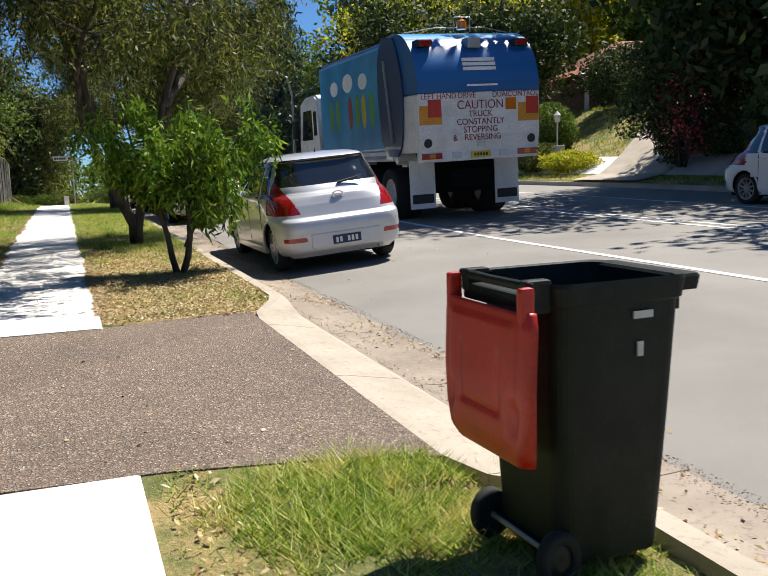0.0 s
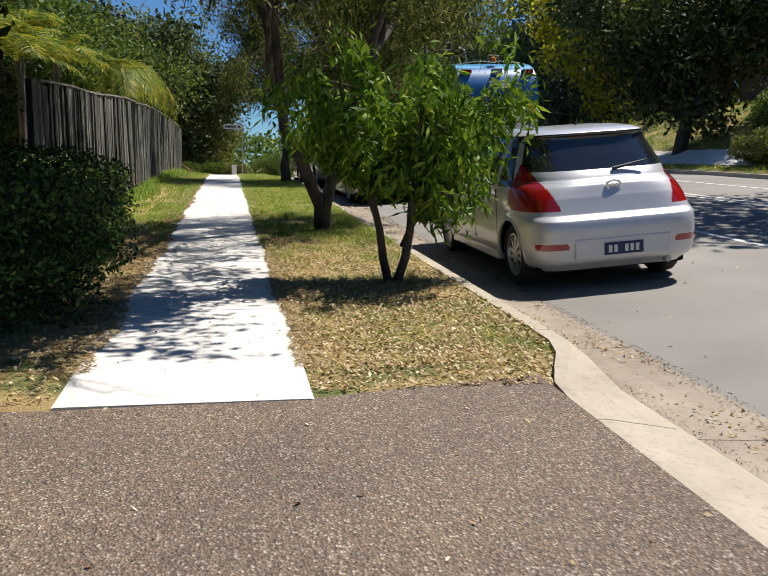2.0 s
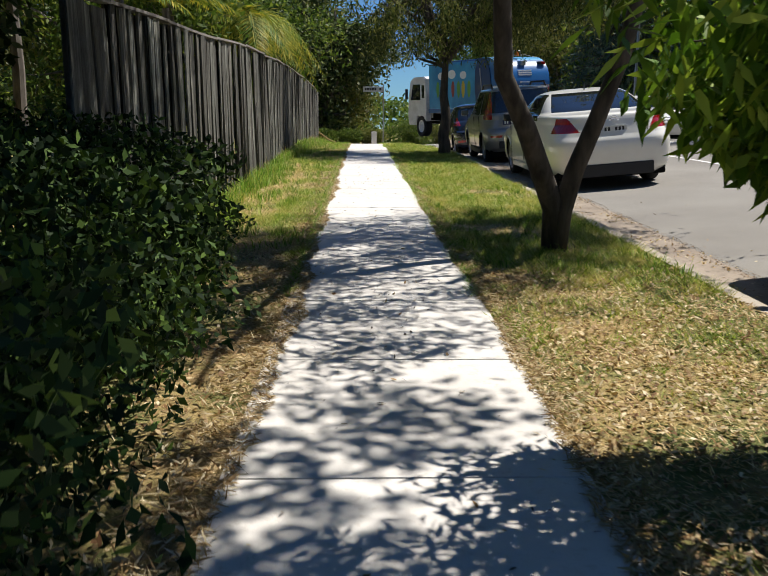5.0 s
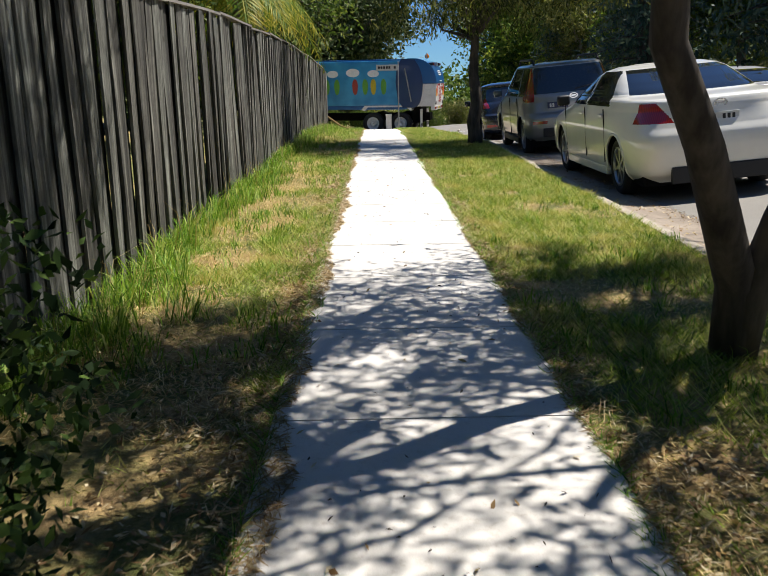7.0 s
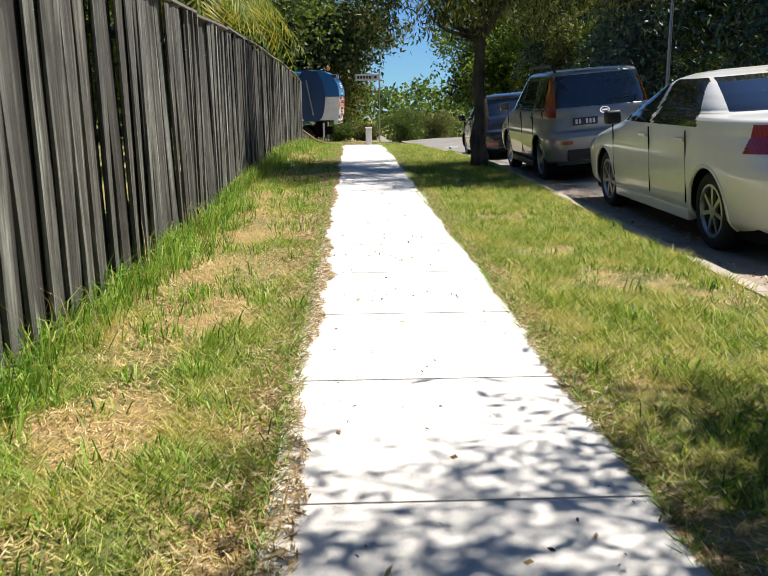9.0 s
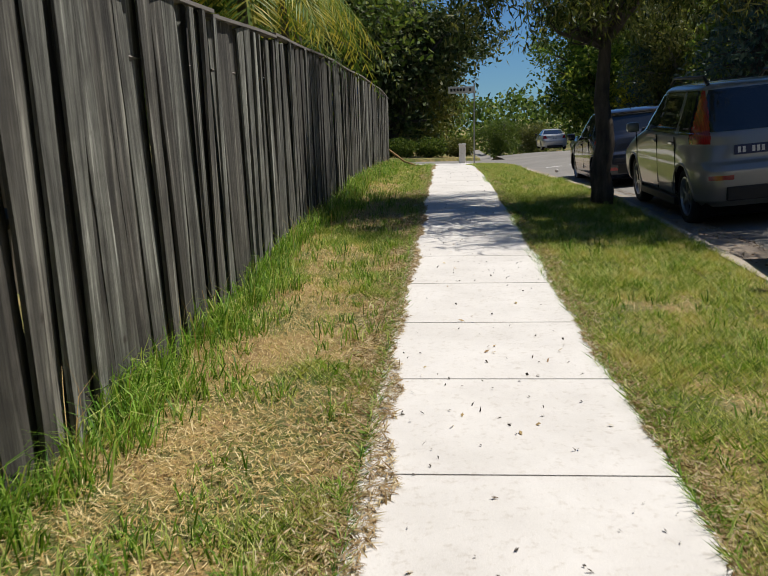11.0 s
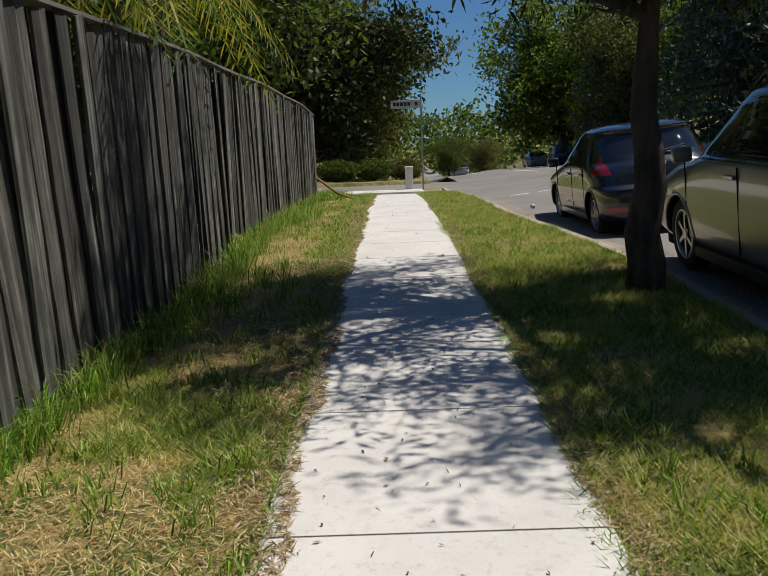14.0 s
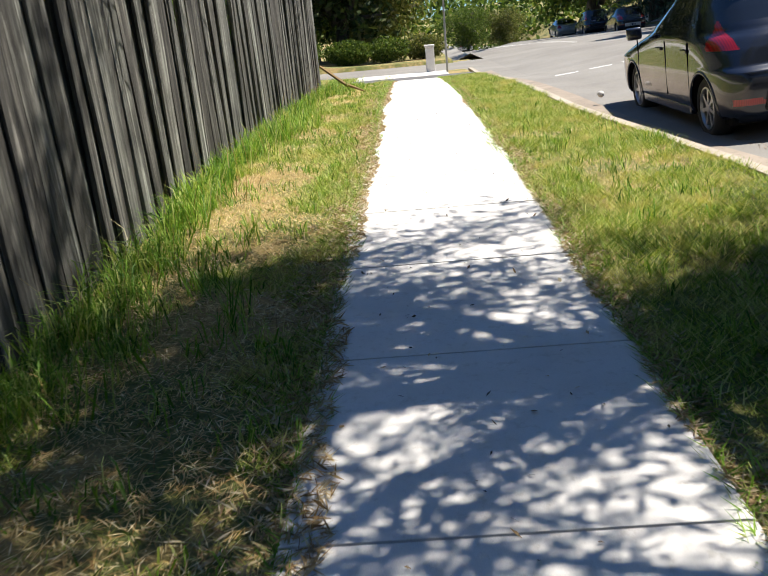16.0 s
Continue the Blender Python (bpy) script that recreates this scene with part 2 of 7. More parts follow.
M = dict(
    turf=ground_material(),
    path=concrete("pale_concrete", (0.60, 0.57, 0.53), (0.72, 0.69, 0.65), (0.72, 0.68, 0.62)),
    kerb=concrete("kerb_concrete", (0.34, 0.29, 0.225), (0.46, 0.40, 0.32), (0.45, 0.4, 0.33)),
    gutter=concrete("silty_gutter_concrete", (0.22, 0.175, 0.135), (0.36, 0.30, 0.235), (0.35, 0.28, 0.22)),
    asphalt=surface("old_asphalt", (0.20, 0.185, 0.165), (0.25, 0.235, 0.21), 0.6, 0.85, 240.0, 0.5, dirt=(0.16, 0.145, 0.13)),
    patch=surface("newer_asphalt", (0.10, 0.098, 0.095), (0.135, 0.13, 0.125), 0.8, 0.85, 240.0, 0.5),
    aggregate=aggregate(),
    line=surface("road_paint", (0.62, 0.61, 0.58), (0.78, 0.77, 0.74), 6.0, 0.7, 90.0, 0.2, dirt=(0.3, 0.28, 0.26)),
    paling=paling_wood(),
    rail=surface("weathered_rail", (0.13, 0.115, 0.10), (0.24, 0.22, 0.20), 4.0, 0.85, 50.0, 0.5, stretch=(1, 0.08, 1)),
    bark=surface("dark_bark", (0.035, 0.028, 0.022), (0.11, 0.09, 0.07), 9.0, 0.95, 40.0, 1.0, stretch=(1, 1, 0.3)),
    pale_bark=surface("grey_bark", (0.10, 0.085, 0.07), (0.24, 0.21, 0.18), 9.0, 0.9, 40.0, 0.8, stretch=(1, 1, 0.3)),
    leaf_bright=leafy("bright_leaf", (0.04, 0.10, 0.01), (0.09, 0.19, 0.018), (0.165, 0.28, 0.03), (0.31, 0.41, 0.065)),
    leaf_dark=leafy("dark_leaf", (0.014, 0.03, 0.008), (0.035, 0.06, 0.015), (0.07, 0.10, 0.028), (0.13, 0.135, 0.06), through=0.2, rough=0.65),
    leaf_fine=leafy("fine_leaf", (0.022, 0.038, 0.01), (0.06, 0.085, 0.02), (0.13, 0.15, 0.04), (0.30, 0.29, 0.10), through=0.42, rough=0.5),
    # darker than leaf_dark: the hedge's deep shade is put into the leaf colour
    leaf_hedge=leafy("shaded_hedge_leaf", (0.007, 0.018, 0.005), (0.018, 0.04, 0.01), (0.04, 0.08, 0.016), (0.11, 0.18, 0.03), through=0.1, rough=0.7),
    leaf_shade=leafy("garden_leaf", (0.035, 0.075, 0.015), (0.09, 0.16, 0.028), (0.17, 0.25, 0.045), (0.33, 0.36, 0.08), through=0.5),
    leaf_mid=leafy("mid_leaf", (0.028, 0.058, 0.013), (0.07, 0.12, 0.024), (0.12, 0.185, 0.038), (0.23, 0.27, 0.065), through=0.45),
    leaf_olive=leafy("olive_leaf", (0.045, 0.065, 0.02), (0.10, 0.125, 0.035), (0.17, 0.185, 0.06), (0.27, 0.26, 0.10), through=0.45),
    leaf_yellow=leafy("yellow_leaf", (0.14, 0.18, 0.015), (0.30, 0.34, 0.03), (0.5, 0.48, 0.04), (0.6, 0.5, 0.05), through=0.5),
    leaf_conifer=leafy("conifer_needle", (0.02, 0.045, 0.032), (0.045, 0.085, 0.062), (0.08, 0.13, 0.095), (0.13, 0.17, 0.12), through=0.2),
    leaf_palm=leafy("palm_frond", (0.05, 0.11, 0.018), (0.13, 0.20, 0.03), (0.30, 0.31, 0.05), (0.52, 0.42, 0.08)),
    leaf_red=leafy("red_flower", (0.5, 0.04, 0.06), (0.78, 0.16, 0.18)),
    grass=leafy("grass_blade", (0.055, 0.12, 0.012), (0.19, 0.30, 0.03), (0.38, 0.47, 0.085), (0.72, 0.65, 0.28), through=0.35, patch=((0.66, 0.55, 0.22), 2.4)),
    tall_grass=leafy("tall_grass_blade", (0.045, 0.12, 0.015), (0.13, 0.27, 0.025), (0.27, 0.44, 0.055), (0.56, 0.58, 0.2), through=0.35),
    thatch=leafy("dead_straw", (0.27, 0.155, 0.055), (0.48, 0.32, 0.12), (0.64, 0.48, 0.21), (0.80, 0.68, 0.40), through=0.15),
    straw=leafy("dry_clipping", (0.20, 0.12, 0.05), (0.34, 0.23, 0.11), (0.48, 0.37, 0.2), (0.58, 0.5, 0.34), through=0.15),
    grit=leafy("gutter_silt", (0.11, 0.075, 0.05), (0.21, 0.14, 0.085), (0.36, 0.26, 0.16), through=0.0),
    dead_leaf=leafy("fallen_leaf", (0.16, 0.08, 0.035), (0.34, 0.22, 0.10), (0.50, 0.37, 0.18), (0.72, 0.62, 0.42), through=0.1),
    rubber=plain("tyre_rubber", (0.018, 0.018, 0.018), 0.85),
    alloy=plain("alloy_wheel", (0.46, 0.46, 0.47), 0.3, 0.8),
    black=plain("black_plastic", (0.014, 0.014, 0.015), 0.55),
    under=plain("wheel_well", (0.008, 0.008, 0.008), 0.95, spec=0.1),
    glass=dark_glass(),
    chrome=plain("chrome", (0.7, 0.7, 0.72), 0.12, 1.0),
    red_lens=lens("red_lens", (0.30, 0.006, 0.008)),
    amber=lens("amber_lens", (0.6, 0.17, 0.01)),
    clear_lens=lens("clear_lens", (0.6, 0.6, 0.62)),
    silver=carpaint("silver_paint", (0.56, 0.56, 0.58), 0.36, 0.25),
    white=carpaint("white_paint", (0.80, 0.79, 0.74), 0.3),
    suv_silver=carpaint("warm_silver_paint", (0.30, 0.295, 0.28), 0.32, 0.4),
    navy=carpaint("blue_black_paint", (0.012, 0.016, 0.03), 0.25),
    plate_blue=plain("plate_blue", (0.012, 0.02, 0.075), 0.5),
    plate_white=plain("plate_white", (0.65, 0.65, 0.62), 0.5),
    ink=plain("black_ink", (0.02, 0.02, 0.02), 0.6),
    bin_green=surface("bin_dark_green_plastic", (0.006, 0.010, 0.008), (0.013, 0.018, 0.015), 5.0, 0.6, 70.0, 0.25, dirt=(0.03, 0.03, 0.028), spec=0.25),
    bin_red=surface("bin_red_plastic", (0.36, 0.013, 0.008), (0.45, 0.022, 0.012), 4.0, 0.42, 70.0, 0.15, dirt=(0.28, 0.03, 0.016)),
    truck_blue=carpaint("truck_deep_blue", (0.01, 0.11, 0.33), 0.35),
    truck_navy=carpaint("truck_navy", (0.006, 0.035, 0.13), 0.4),
    truck_sky=carpaint("truck_pale_blue", (0.12, 0.40, 0.62), 0.35),
    truck_art=truck_art(),
    truck_white=surface("truck_white_paint", (0.66, 0.66, 0.66), (0.76, 0.76, 0.75), 3.0, 0.45, 40.0, 0.1, dirt=(0.48, 0.46, 0.43), coat=0.3),
    truck_orange=plain("reflective_orange", (0.62, 0.26, 0.02), 0.4),
    truck_red=plain("reflective_red", (0.5, 0.03, 0.015), 0.4),
    text_red=plain("lettering_red", (0.26, 0.02, 0.03), 0.5),
    text_white=plain("lettering_white", (0.8, 0.8, 0.8), 0.5),
    print_green=plain("print_green", (0.12, 0.34, 0.05), 0.4),
    print_yellow=plain("print_yellow", (0.6, 0.45, 0.03), 0.4),
    print_red=plain("print_red", (0.35, 0.05, 0.04), 0.4),
    steel=plain("galvanised_steel", (0.36, 0.36, 0.36), 0.45, 0.7),
    sign_white=plain("sign_white", (0.55, 0.55, 0.53), 0.5),
    roof_tile=surface("terracotta_tile", (0.22, 0.07, 0.035), (0.31, 0.12, 0.065), 3.0, 0.8, 30.0, 0.6),
    brick=surface("brown_brick_wall", (0.12, 0.075, 0.055), (0.2, 0.12, 0.085), 6.0, 0.9, 40.0, 0.5),
    lawn=leafy("lawn_blade", (0.16, 0.24, 0.03), (0.32, 0.38, 0.06), (0.5, 0.5, 0.12), through=0.4),
)


# ---- mesh helpers ----
def mesh_from(name, verts, faces, mat, smooth=False):
    me = bpy.data.meshes.new(name)
    v = np.asarray(verts, np.float32).reshape(-1, 3)
    if isinstance(faces, np.ndarray):
        k = faces.shape[1]
        me.vertices.add(len(v))
        me.vertices.foreach_set("co", v.ravel())
        me.loops.add(faces.size)
        me.loops.foreach_set("vertex_index", faces.astype(np.int32).ravel())
        me.polygons.add(len(faces))
        me.polygons.foreach_set("loop_start", np.arange(0, faces.size, k, dtype=np.int32))
        me.update(calc_edges=True)
    else:
        me.from_pydata([tuple(p) for p in v.tolist()], [], faces)
    if smooth:
        me.polygons.foreach_set("use_smooth", np.ones(len(me.polygons), bool))
    me.materials.append(mat)
    me.update()
    return me


def bm_mesh(name, bm, mat, smooth=False):
    me = bpy.data.meshes.new(name)
    bmesh.ops.recalc_face_normals(bm, faces=bm.faces)
    bm.to_mesh(me)
    bm.free()
    if smooth:
        for p in me.polygons:
            p.use_smooth = True
    me.materials.append(mat)
    return me


def child(name, me, parent, label="", m=None):
    ob = new(name, me)
    ob.parent = parent
    if m is not None:
        ob.matrix_basis = m
    if label:
        ob["label"] = label
    return ob


def part(name, bm, mat, parent, label="", smooth=False, m=None):
    return child(name, bm_mesh(name, bm, mat, smooth), parent, label, m)


def thing(name, label, category, m=None, group="", kind=""):
    ob = tagged(new(name), label, category, group, kind)
    if m is not None:
        ob.matrix_basis = m
    return ob


def box(x0, x1, y0, y1, z0, z1, bevel=0.0, bm=None):
    own = bmesh.new()
    bmesh.ops.create_cube(own, size=1.0, matrix=Matrix.LocRotScale(((x0 + x1) / 2, (y0 + y1) / 2, (z0 + z1) / 2), None, (x1 - x0, y1 - y0, z1 - z0)))
    if bevel:
        bmesh.ops.bevel(own, geom=own.edges[:], offset=bevel, segments=2, affect="EDGES", profile=0.6)
    if bm is None:
        return own
    tmp = bpy.data.meshes.new("tmp")
    own.to_mesh(tmp)
    own.free()
    bm.from_mesh(tmp)
    bpy.data.meshes.remove(tmp)
    return bm


def tube(points, radii, sides=8, bm=None):
    """A tapered tube along a line of points."""
    bm = bm or bmesh.new()
    pts = [Vector(p) for p in points]
    rings = []
    for i, p in enumerate(pts):
        d = (pts[min(i + 1, len(pts) - 1)] - pts[max(i - 1, 0)]).normalized()
        a = d.cross(Vector((0.31, 0.95, 0.05))).normalized()
        b = d.cross(a)
        rings.append([bm.verts.new(p + float(radii[i]) * (math.cos(t) * a + math.sin(t) * b)) for t in (2 * math.pi * k / sides for k in range(sides))])
    for r, s in zip(rings, rings[1:]):
        for k in range(sides):
            bm.faces.new((r[k], r[(k + 1) % sides], s[(k + 1) % sides], s[k]))
    bm.faces.new(rings[0])
    bm.faces.new(rings[-1][::-1])
    return bm


def lathe(profile, steps=24, axis="x", bm=None):
    """A closed profile of (radius, along) spun round an axis."""
    bm = bm or bmesh.new()
    rings = []
    for k in range(steps):
        c, s = math.cos(2 * math.pi * k / steps), math.sin(2 * math.pi * k / steps)
        rings.append([bm.verts.new((a, r * c, r * s) if axis == "x" else (r * c, r * s, a)) for r, a in profile])
    n = len(profile)
    for k in range(steps):
        p, q = rings[k], rings[(k + 1) % steps]
        for j in range(n):
            bm.faces.new((p[j], p[(j + 1) % n], q[(j + 1) % n], q[j]))
    return bm


def leaves_at(rng, pts, length, width, droop=0.0, spread=1.0):
    """One bent rhombus a point: vertices and faces."""
    n = len(pts)
    d = rng.normal(size=(n, 3)) * spread
    d[:, 2] -= droop
    d /= np.linalg.norm(d, axis=1, keepdims=True)
    s = np.cross(d, rng.normal(size=(n, 3)))
    s /= np.linalg.norm(s, axis=1, keepdims=True)
    up = np.cross(d, s)
    ln = (length * rng.uniform(0.6, 1.3, n))[:, None]
    wd = (width * rng.uniform(0.6, 1.3, n))[:, None]
    v = np.stack([pts, pts + d * ln * 0.45 + s * wd / 2 + up * wd * 0.2, pts + d * ln, pts + d * ln * 0.45 - s * wd / 2 + up * wd * 0.2], 1)
    f = np.arange(4 * n).reshape(n, 4)
    return v.reshape(-1, 3), f


def text_part(name, words, size, mat, parent, m, label=""):
    cu = bpy.data.curves.new(name, "FONT")
    cu.body, cu.size, cu.align_x, cu.align_y = words, size, "CENTER", "CENTER"
    cu.extrude = 0.002
    tmp = bpy.data.objects.new("tmp_text", cu)
    scene.collection.objects.link(tmp)
    bpy.context.view_layer.update()
    me = bpy.data.meshes.new_from_object(tmp.evaluated_get(bpy.context.evaluated_depsgraph_get()))
    bpy.data.objects.remove(tmp)
    me.materials.clear()
    me.materials.append(mat)
    return child(name, me, parent, label, m)


# ---- the lie of the land ----
KERB_X, GUTTER_X, ROAD_X1, CROSS = 1.75, 2.3, 13.7, 0.085


def gz(y):
    """Height of the verge along the street: level, then falling away past the crest."""
    y = np.asarray(y, float)
    d = np.clip(y - 30, 0, 19)
    return -0.0023 * d**2 - 0.035 * np.clip(y - 49, 0, 20) - 0.1 * np.clip(y - 69, 0, 26)


def sink(y):
    """How the gutter's depth changes along the kerb: shallower past the driveway, deeper by the corner."""
    return np.interp(y, [12, 19, 27, 34, 44], [0.0, 0.065, 0.055, -0.06, 0.0])


def crown(y):
    """The main road's own fall: gentler than the verge's past the corner."""
    y = np.asarray(y, float)
    return np.where(y < 36, gz(y), np.interp(y, [36, 45, 53, 64, 94, 130, 300], [-0.083, -0.40, -0.68, -1.25, -3.0, -6.2, -15.0]))


def rz(x, y):
    x = np.asarray(x, float)
    side = np.clip((x - GUTTER_X) / 5.0, 0, 1)
    return gz(y) + (crown(y) - gz(y)) * side * side * (3 - 2 * side) + sink(y) - 0.13 + CROSS * np.minimum(x - GUTTER_X, 2.0) + 0.036 * np.clip(x - GUTTER_X - 2.0, 0, None)


def far_bank(x):
    """Rise of the far verge above the far kerb."""
    d = np.asarray(x, float) - ROAD_X1
    return 0.12 + 0.11 * np.clip(d, 0, 1.5) + 0.50 * np.clip(d - 1.5, 0, 5) + 0.08 * np.clip(d - 6.5, 0, 40)


def kerb_line(y):
    """Face of the near kerb, drawing in towards the corner."""
    k = np.clip((np.asarray(y, float) - 29.5) / 7.5, 0, 1)
    return KERB_X - 0.55 * k * k * (3 - 2 * k)


def sheet(name, xs, ys, height, mat, label="", smooth=True, parent=None):
    xg, yg = np.meshgrid(xs, ys)
    v = np.stack([xg, yg, height(xg, yg)], -1).reshape(-1, 3)
    nx, ny = len(xs), len(ys)
    i = (np.arange(ny - 1)[:, None] * nx + np.arange(nx - 1)[None]).ravel()
    f = np.stack([i, i + 1, i + nx + 1, i + nx], 1)
    return new(name, mesh_from(name, v, f, mat, smooth))


def land(x, y):
    base = gz(y)
    bed = rz(np.clip(x, GUTTER_X, ROAD_X1), y) - 0.25
    far = rz(ROAD_X1, y) + far_bank(x)
    z = np.where(x <= kerb_line(y) - 0.14, base, np.where(x >= ROAD_X1 + 0.1, far, bed))
    z = np.where((x <= kerb_line(y) - 0.14) & (y > 52.6) & (y < 60.4), base - 0.3, z)
    z = np.where((y > 3.2) & (y < 8.6) & (x > 1.2) & (x < 1.62), np.minimum(z, -0.015 - 0.24 * (x - 1.2) * (1 - np.clip((y - 7.5) / 0.9, 0, 1))), z)
    z = z - np.where((y < 3.34) & (x < 1.62), 0.05 * np.clip((x - 0.2) / 1.2, 0, 1), 0)
    # the garden behind the fence lies a little higher
    z = z + np.where(x < -2.7, 0.06 * np.clip(-2.7 - x, 0, 10), 0)
    rough = 0.012 * np.sin(3.1 * x + 1.7 * y) * np.sin(2.3 * y - 1.1 * x)
    return z + np.where((x < 1.2) & (y > 7.7) & (y < 50), rough - 0.012, 0)


XS = np.concatenate([[-400, -150, -70, -40, -25, -16, -10, -6, -4], np.arange(-2.8, 1.1, 0.15), [1.1, 1.19, 1.21, 1.25, 1.4, 1.5, 1.58, 1.6, 1.61, 1.7, 1.76, 2.0, 2.3, 6.0, 10.0, 13.7, 13.79, 13.81], np.arange(14.5, 24, 0.8), [26, 30, 40, 60, 100, 180, 400]])
YS = np.concatenate([[-400, -150, -60, -30, -15, -8, -4, -2, -1], np.arange(0, 3.2, 0.3), [3.32, 3.36], np.arange(3.6, 7.7, 0.3), [7.88, 8.18, 8.22], np.arange(8.4, 52.5, 0.3), [52.58, 52.62, 54, 57, 60.38, 60.42], np.arange(61, 100, 1.5), [110, 130, 170, 260, 600]])
tagged(sheet("ground", XS, YS, land, M["turf"]), "patchy suburban verge of grass, straw and brown soil", "ground", kind="structure")

road_ys = np.concatenate([[-200, -60, -20], np.arange(-10, 100, 1.0), [130, 200, 300]])


tagged(sheet("road", np.array([2.29, 4.3, 5.8, 7.4, 8.9, 10.2, 11.4, 12.5, 13.7]), road_ys, rz, M["asphalt"]), "worn pale grey asphalt street with white lines", "road", kind="structure")
# the corner where the kerb draws in, and the side street
corner_ys = np.arange(28.5, 62, 0.5)
xg = np.linspace(0, 1, 5)[None] * np.ones((len(corner_ys), 1))
left = np.where(corner_ys < 52.6, kerb_line(corner_ys) + 0.05, -60.0)
left = np.where(corner_ys > 60.2, 1.2, left)
cx = left[:, None] + (2.3 - left[:, None]) * xg
cy = corner_ys[:, None] * np.ones((1, 5))
cv = np.stack([cx, cy, rz(2.3, cy) + 0.004 + 0.0 * cx - 0.02 * np.clip(2.3 - cx, 0, 1)], -1).reshape(-1, 3)
ci = (np.arange(len(corner_ys) - 1)[:, None] * 5 + np.arange(4)[None]).ravel()
tagged(new("side_road", mesh_from("side_road", cv, np.stack([ci, ci + 1, ci + 6, ci + 5], 1), M["asphalt"])), "grey asphalt side street meeting the main road", "road", kind="structure")


def ribbon(name, x, w, y0, y1, step=1.0, lift=0.005, dash=None):
    out_v, out_f = [], []
    y = y0
    while y < y1:
        e = min(y + (dash[0] if dash else step), y1)
        i = len(out_v)
        out_v += [(x - w / 2, y, rz(x - w / 2, y) + lift), (x + w / 2, y, rz(x + w / 2, y) + lift), (x + w / 2, e, rz(x + w / 2, e) + lift), (x - w / 2, e, rz(x - w / 2, e) + lift)]
        out_f.append((i, i + 1, i + 2, i + 3))
        y = e + (dash[1] if dash else 0)
    return tagged(new(name, mesh_from(name, out_v, out_f, M["line"])), "white painted road line, slightly worn", "road marking", kind="structure")


ribbon("lane_line", 5.82, 0.11, -30, 44)
ribbon("lane_line", 8.75, 0.10, -30, 60)
ribbon("lane_line", 9.05, 0.10, -30, 60)
ribbon("lane_line", 11.4, 0.10, -30, 44)
ribbon("lane_line", 5.82, 0.11, 60.5, 98)
# broken give-way line across the mouth of the side street
gv, gf = [], []
for i in range(9):
    x0 = 2.4 + i * 0.75
    y0 = 45.0 + 0.12 * i
    k = len(gv)
    gv += [(x0, y0, rz(x0, y0) + 0.006), (x0 + 0.5, y0, rz(x0 + 0.5, y0) + 0.006), (x0 + 0.5, y0 + 0.14, rz(x0 + 0.5, y0) + 0.006), (x0, y0 + 0.14, rz(x0, y0) + 0.006)]
    gf.append((k, k + 1, k + 2, k + 3))
tagged(new("broken_line", mesh_from("broken_line", gv, gf, M["line"])), "short white dashes across the road", "road marking", kind="structure")


# ---- kerbs and gutter ----
def swept(name, section, ys, mat, shift=kerb_line, base=gz):
    """A closed section of (x from the kerb face, z) drawn along the street."""
    v, f, n = [], [], len(section)
    for y in ys:
        x0, z0 = float(shift(y)), float(base(y))
        v += [(x0 + a, y, z0 + b) for a, b in section]
    for i in range(len(ys) - 1):
        for j in range(n):
            a, b = i * n + j, i * n + (j + 1) % n
            f.append((a, b, b + n, a + n))
    f += [tuple(range(n))[::-1], tuple(range((len(ys) - 1) * n, len(ys) * n))]
    return mesh_from(name, v, f, mat)


KERB = [(-0.15, -0.3), (-0.15, 0.012), (-0.03, 0.008), (-0.005, -0.012), (0.02, -0.115), (0.3, -0.135), (0.545, -0.128), (0.545, -0.3)]
LAYBACK = [(-0.51, -0.3), (-0.51, 0.006), (-0.46, 0.004), (-0.1, -0.06), (0.0, -0.115), (0.3, -0.135), (0.545, -0.128), (0.545, -0.3)]
kerb = thing("kerb", "pale tan concrete kerb and gutter with grit in it", "kerb", kind="structure")


def kerb_mesh(y0, y1):
    """One cast length, its section easing from upright kerb to layback at the driveway."""
    ys = np.linspace(y0 + 0.004, y1 - 0.004, 7)
    v, f, n = [], [], len(KERB)
    for q in ys:
        w = min(max((q - 7.35) / 1.2, (3.5 - q) / 0.6, 0.0), 1.0)
        w = w * w * (3 - 2 * w)
        x0, z0 = float(kerb_line(q)), float(gz(q))
        v += [(x0 + a * (1 - w) + c * w, q, z0 + b * (1 - w) + d * w + (float(sink(q)) if i >= 4 else 0.0)) for i, ((a, b), (c, d)) in enumerate(zip(LAYBACK, KERB))]
    for i in range(len(ys) - 1):
        for k in range(n):
            a, b = i * n + k, i * n + (k + 1) % n
            f.append((a, b, b + n, a + n))
    f += [tuple(range(n))[::-1], tuple(range((len(ys) - 1) * n, len(ys) * n))]
    me = mesh_from("kerb_section", v, f, M["kerb"])
    me.materials.append(M["gutter"])
    for i in range(len(ys) - 1):
        me.polygons[i * n + 4].material_index = me.polygons[i * n + 5].material_index = 1
    return me


y = -4.0
while y < 51.0:
    child("kerb_section", kerb_mesh(y, y + 1.83), kerb)
    y += 1.83
far_kerb = tagged(new("far_kerb", swept("far_kerb", [(0.0, -0.3), (0.0, 0.02), (0.02, 0.12), (0.16, 0.13), (0.16, -0.3)], np.arange(-60, 110, 4.0), M["kerb"], lambda q: ROAD_X1, lambda q: rz(ROAD_X1, q))), "low concrete kerb on the far side of the street", "kerb", kind="structure")

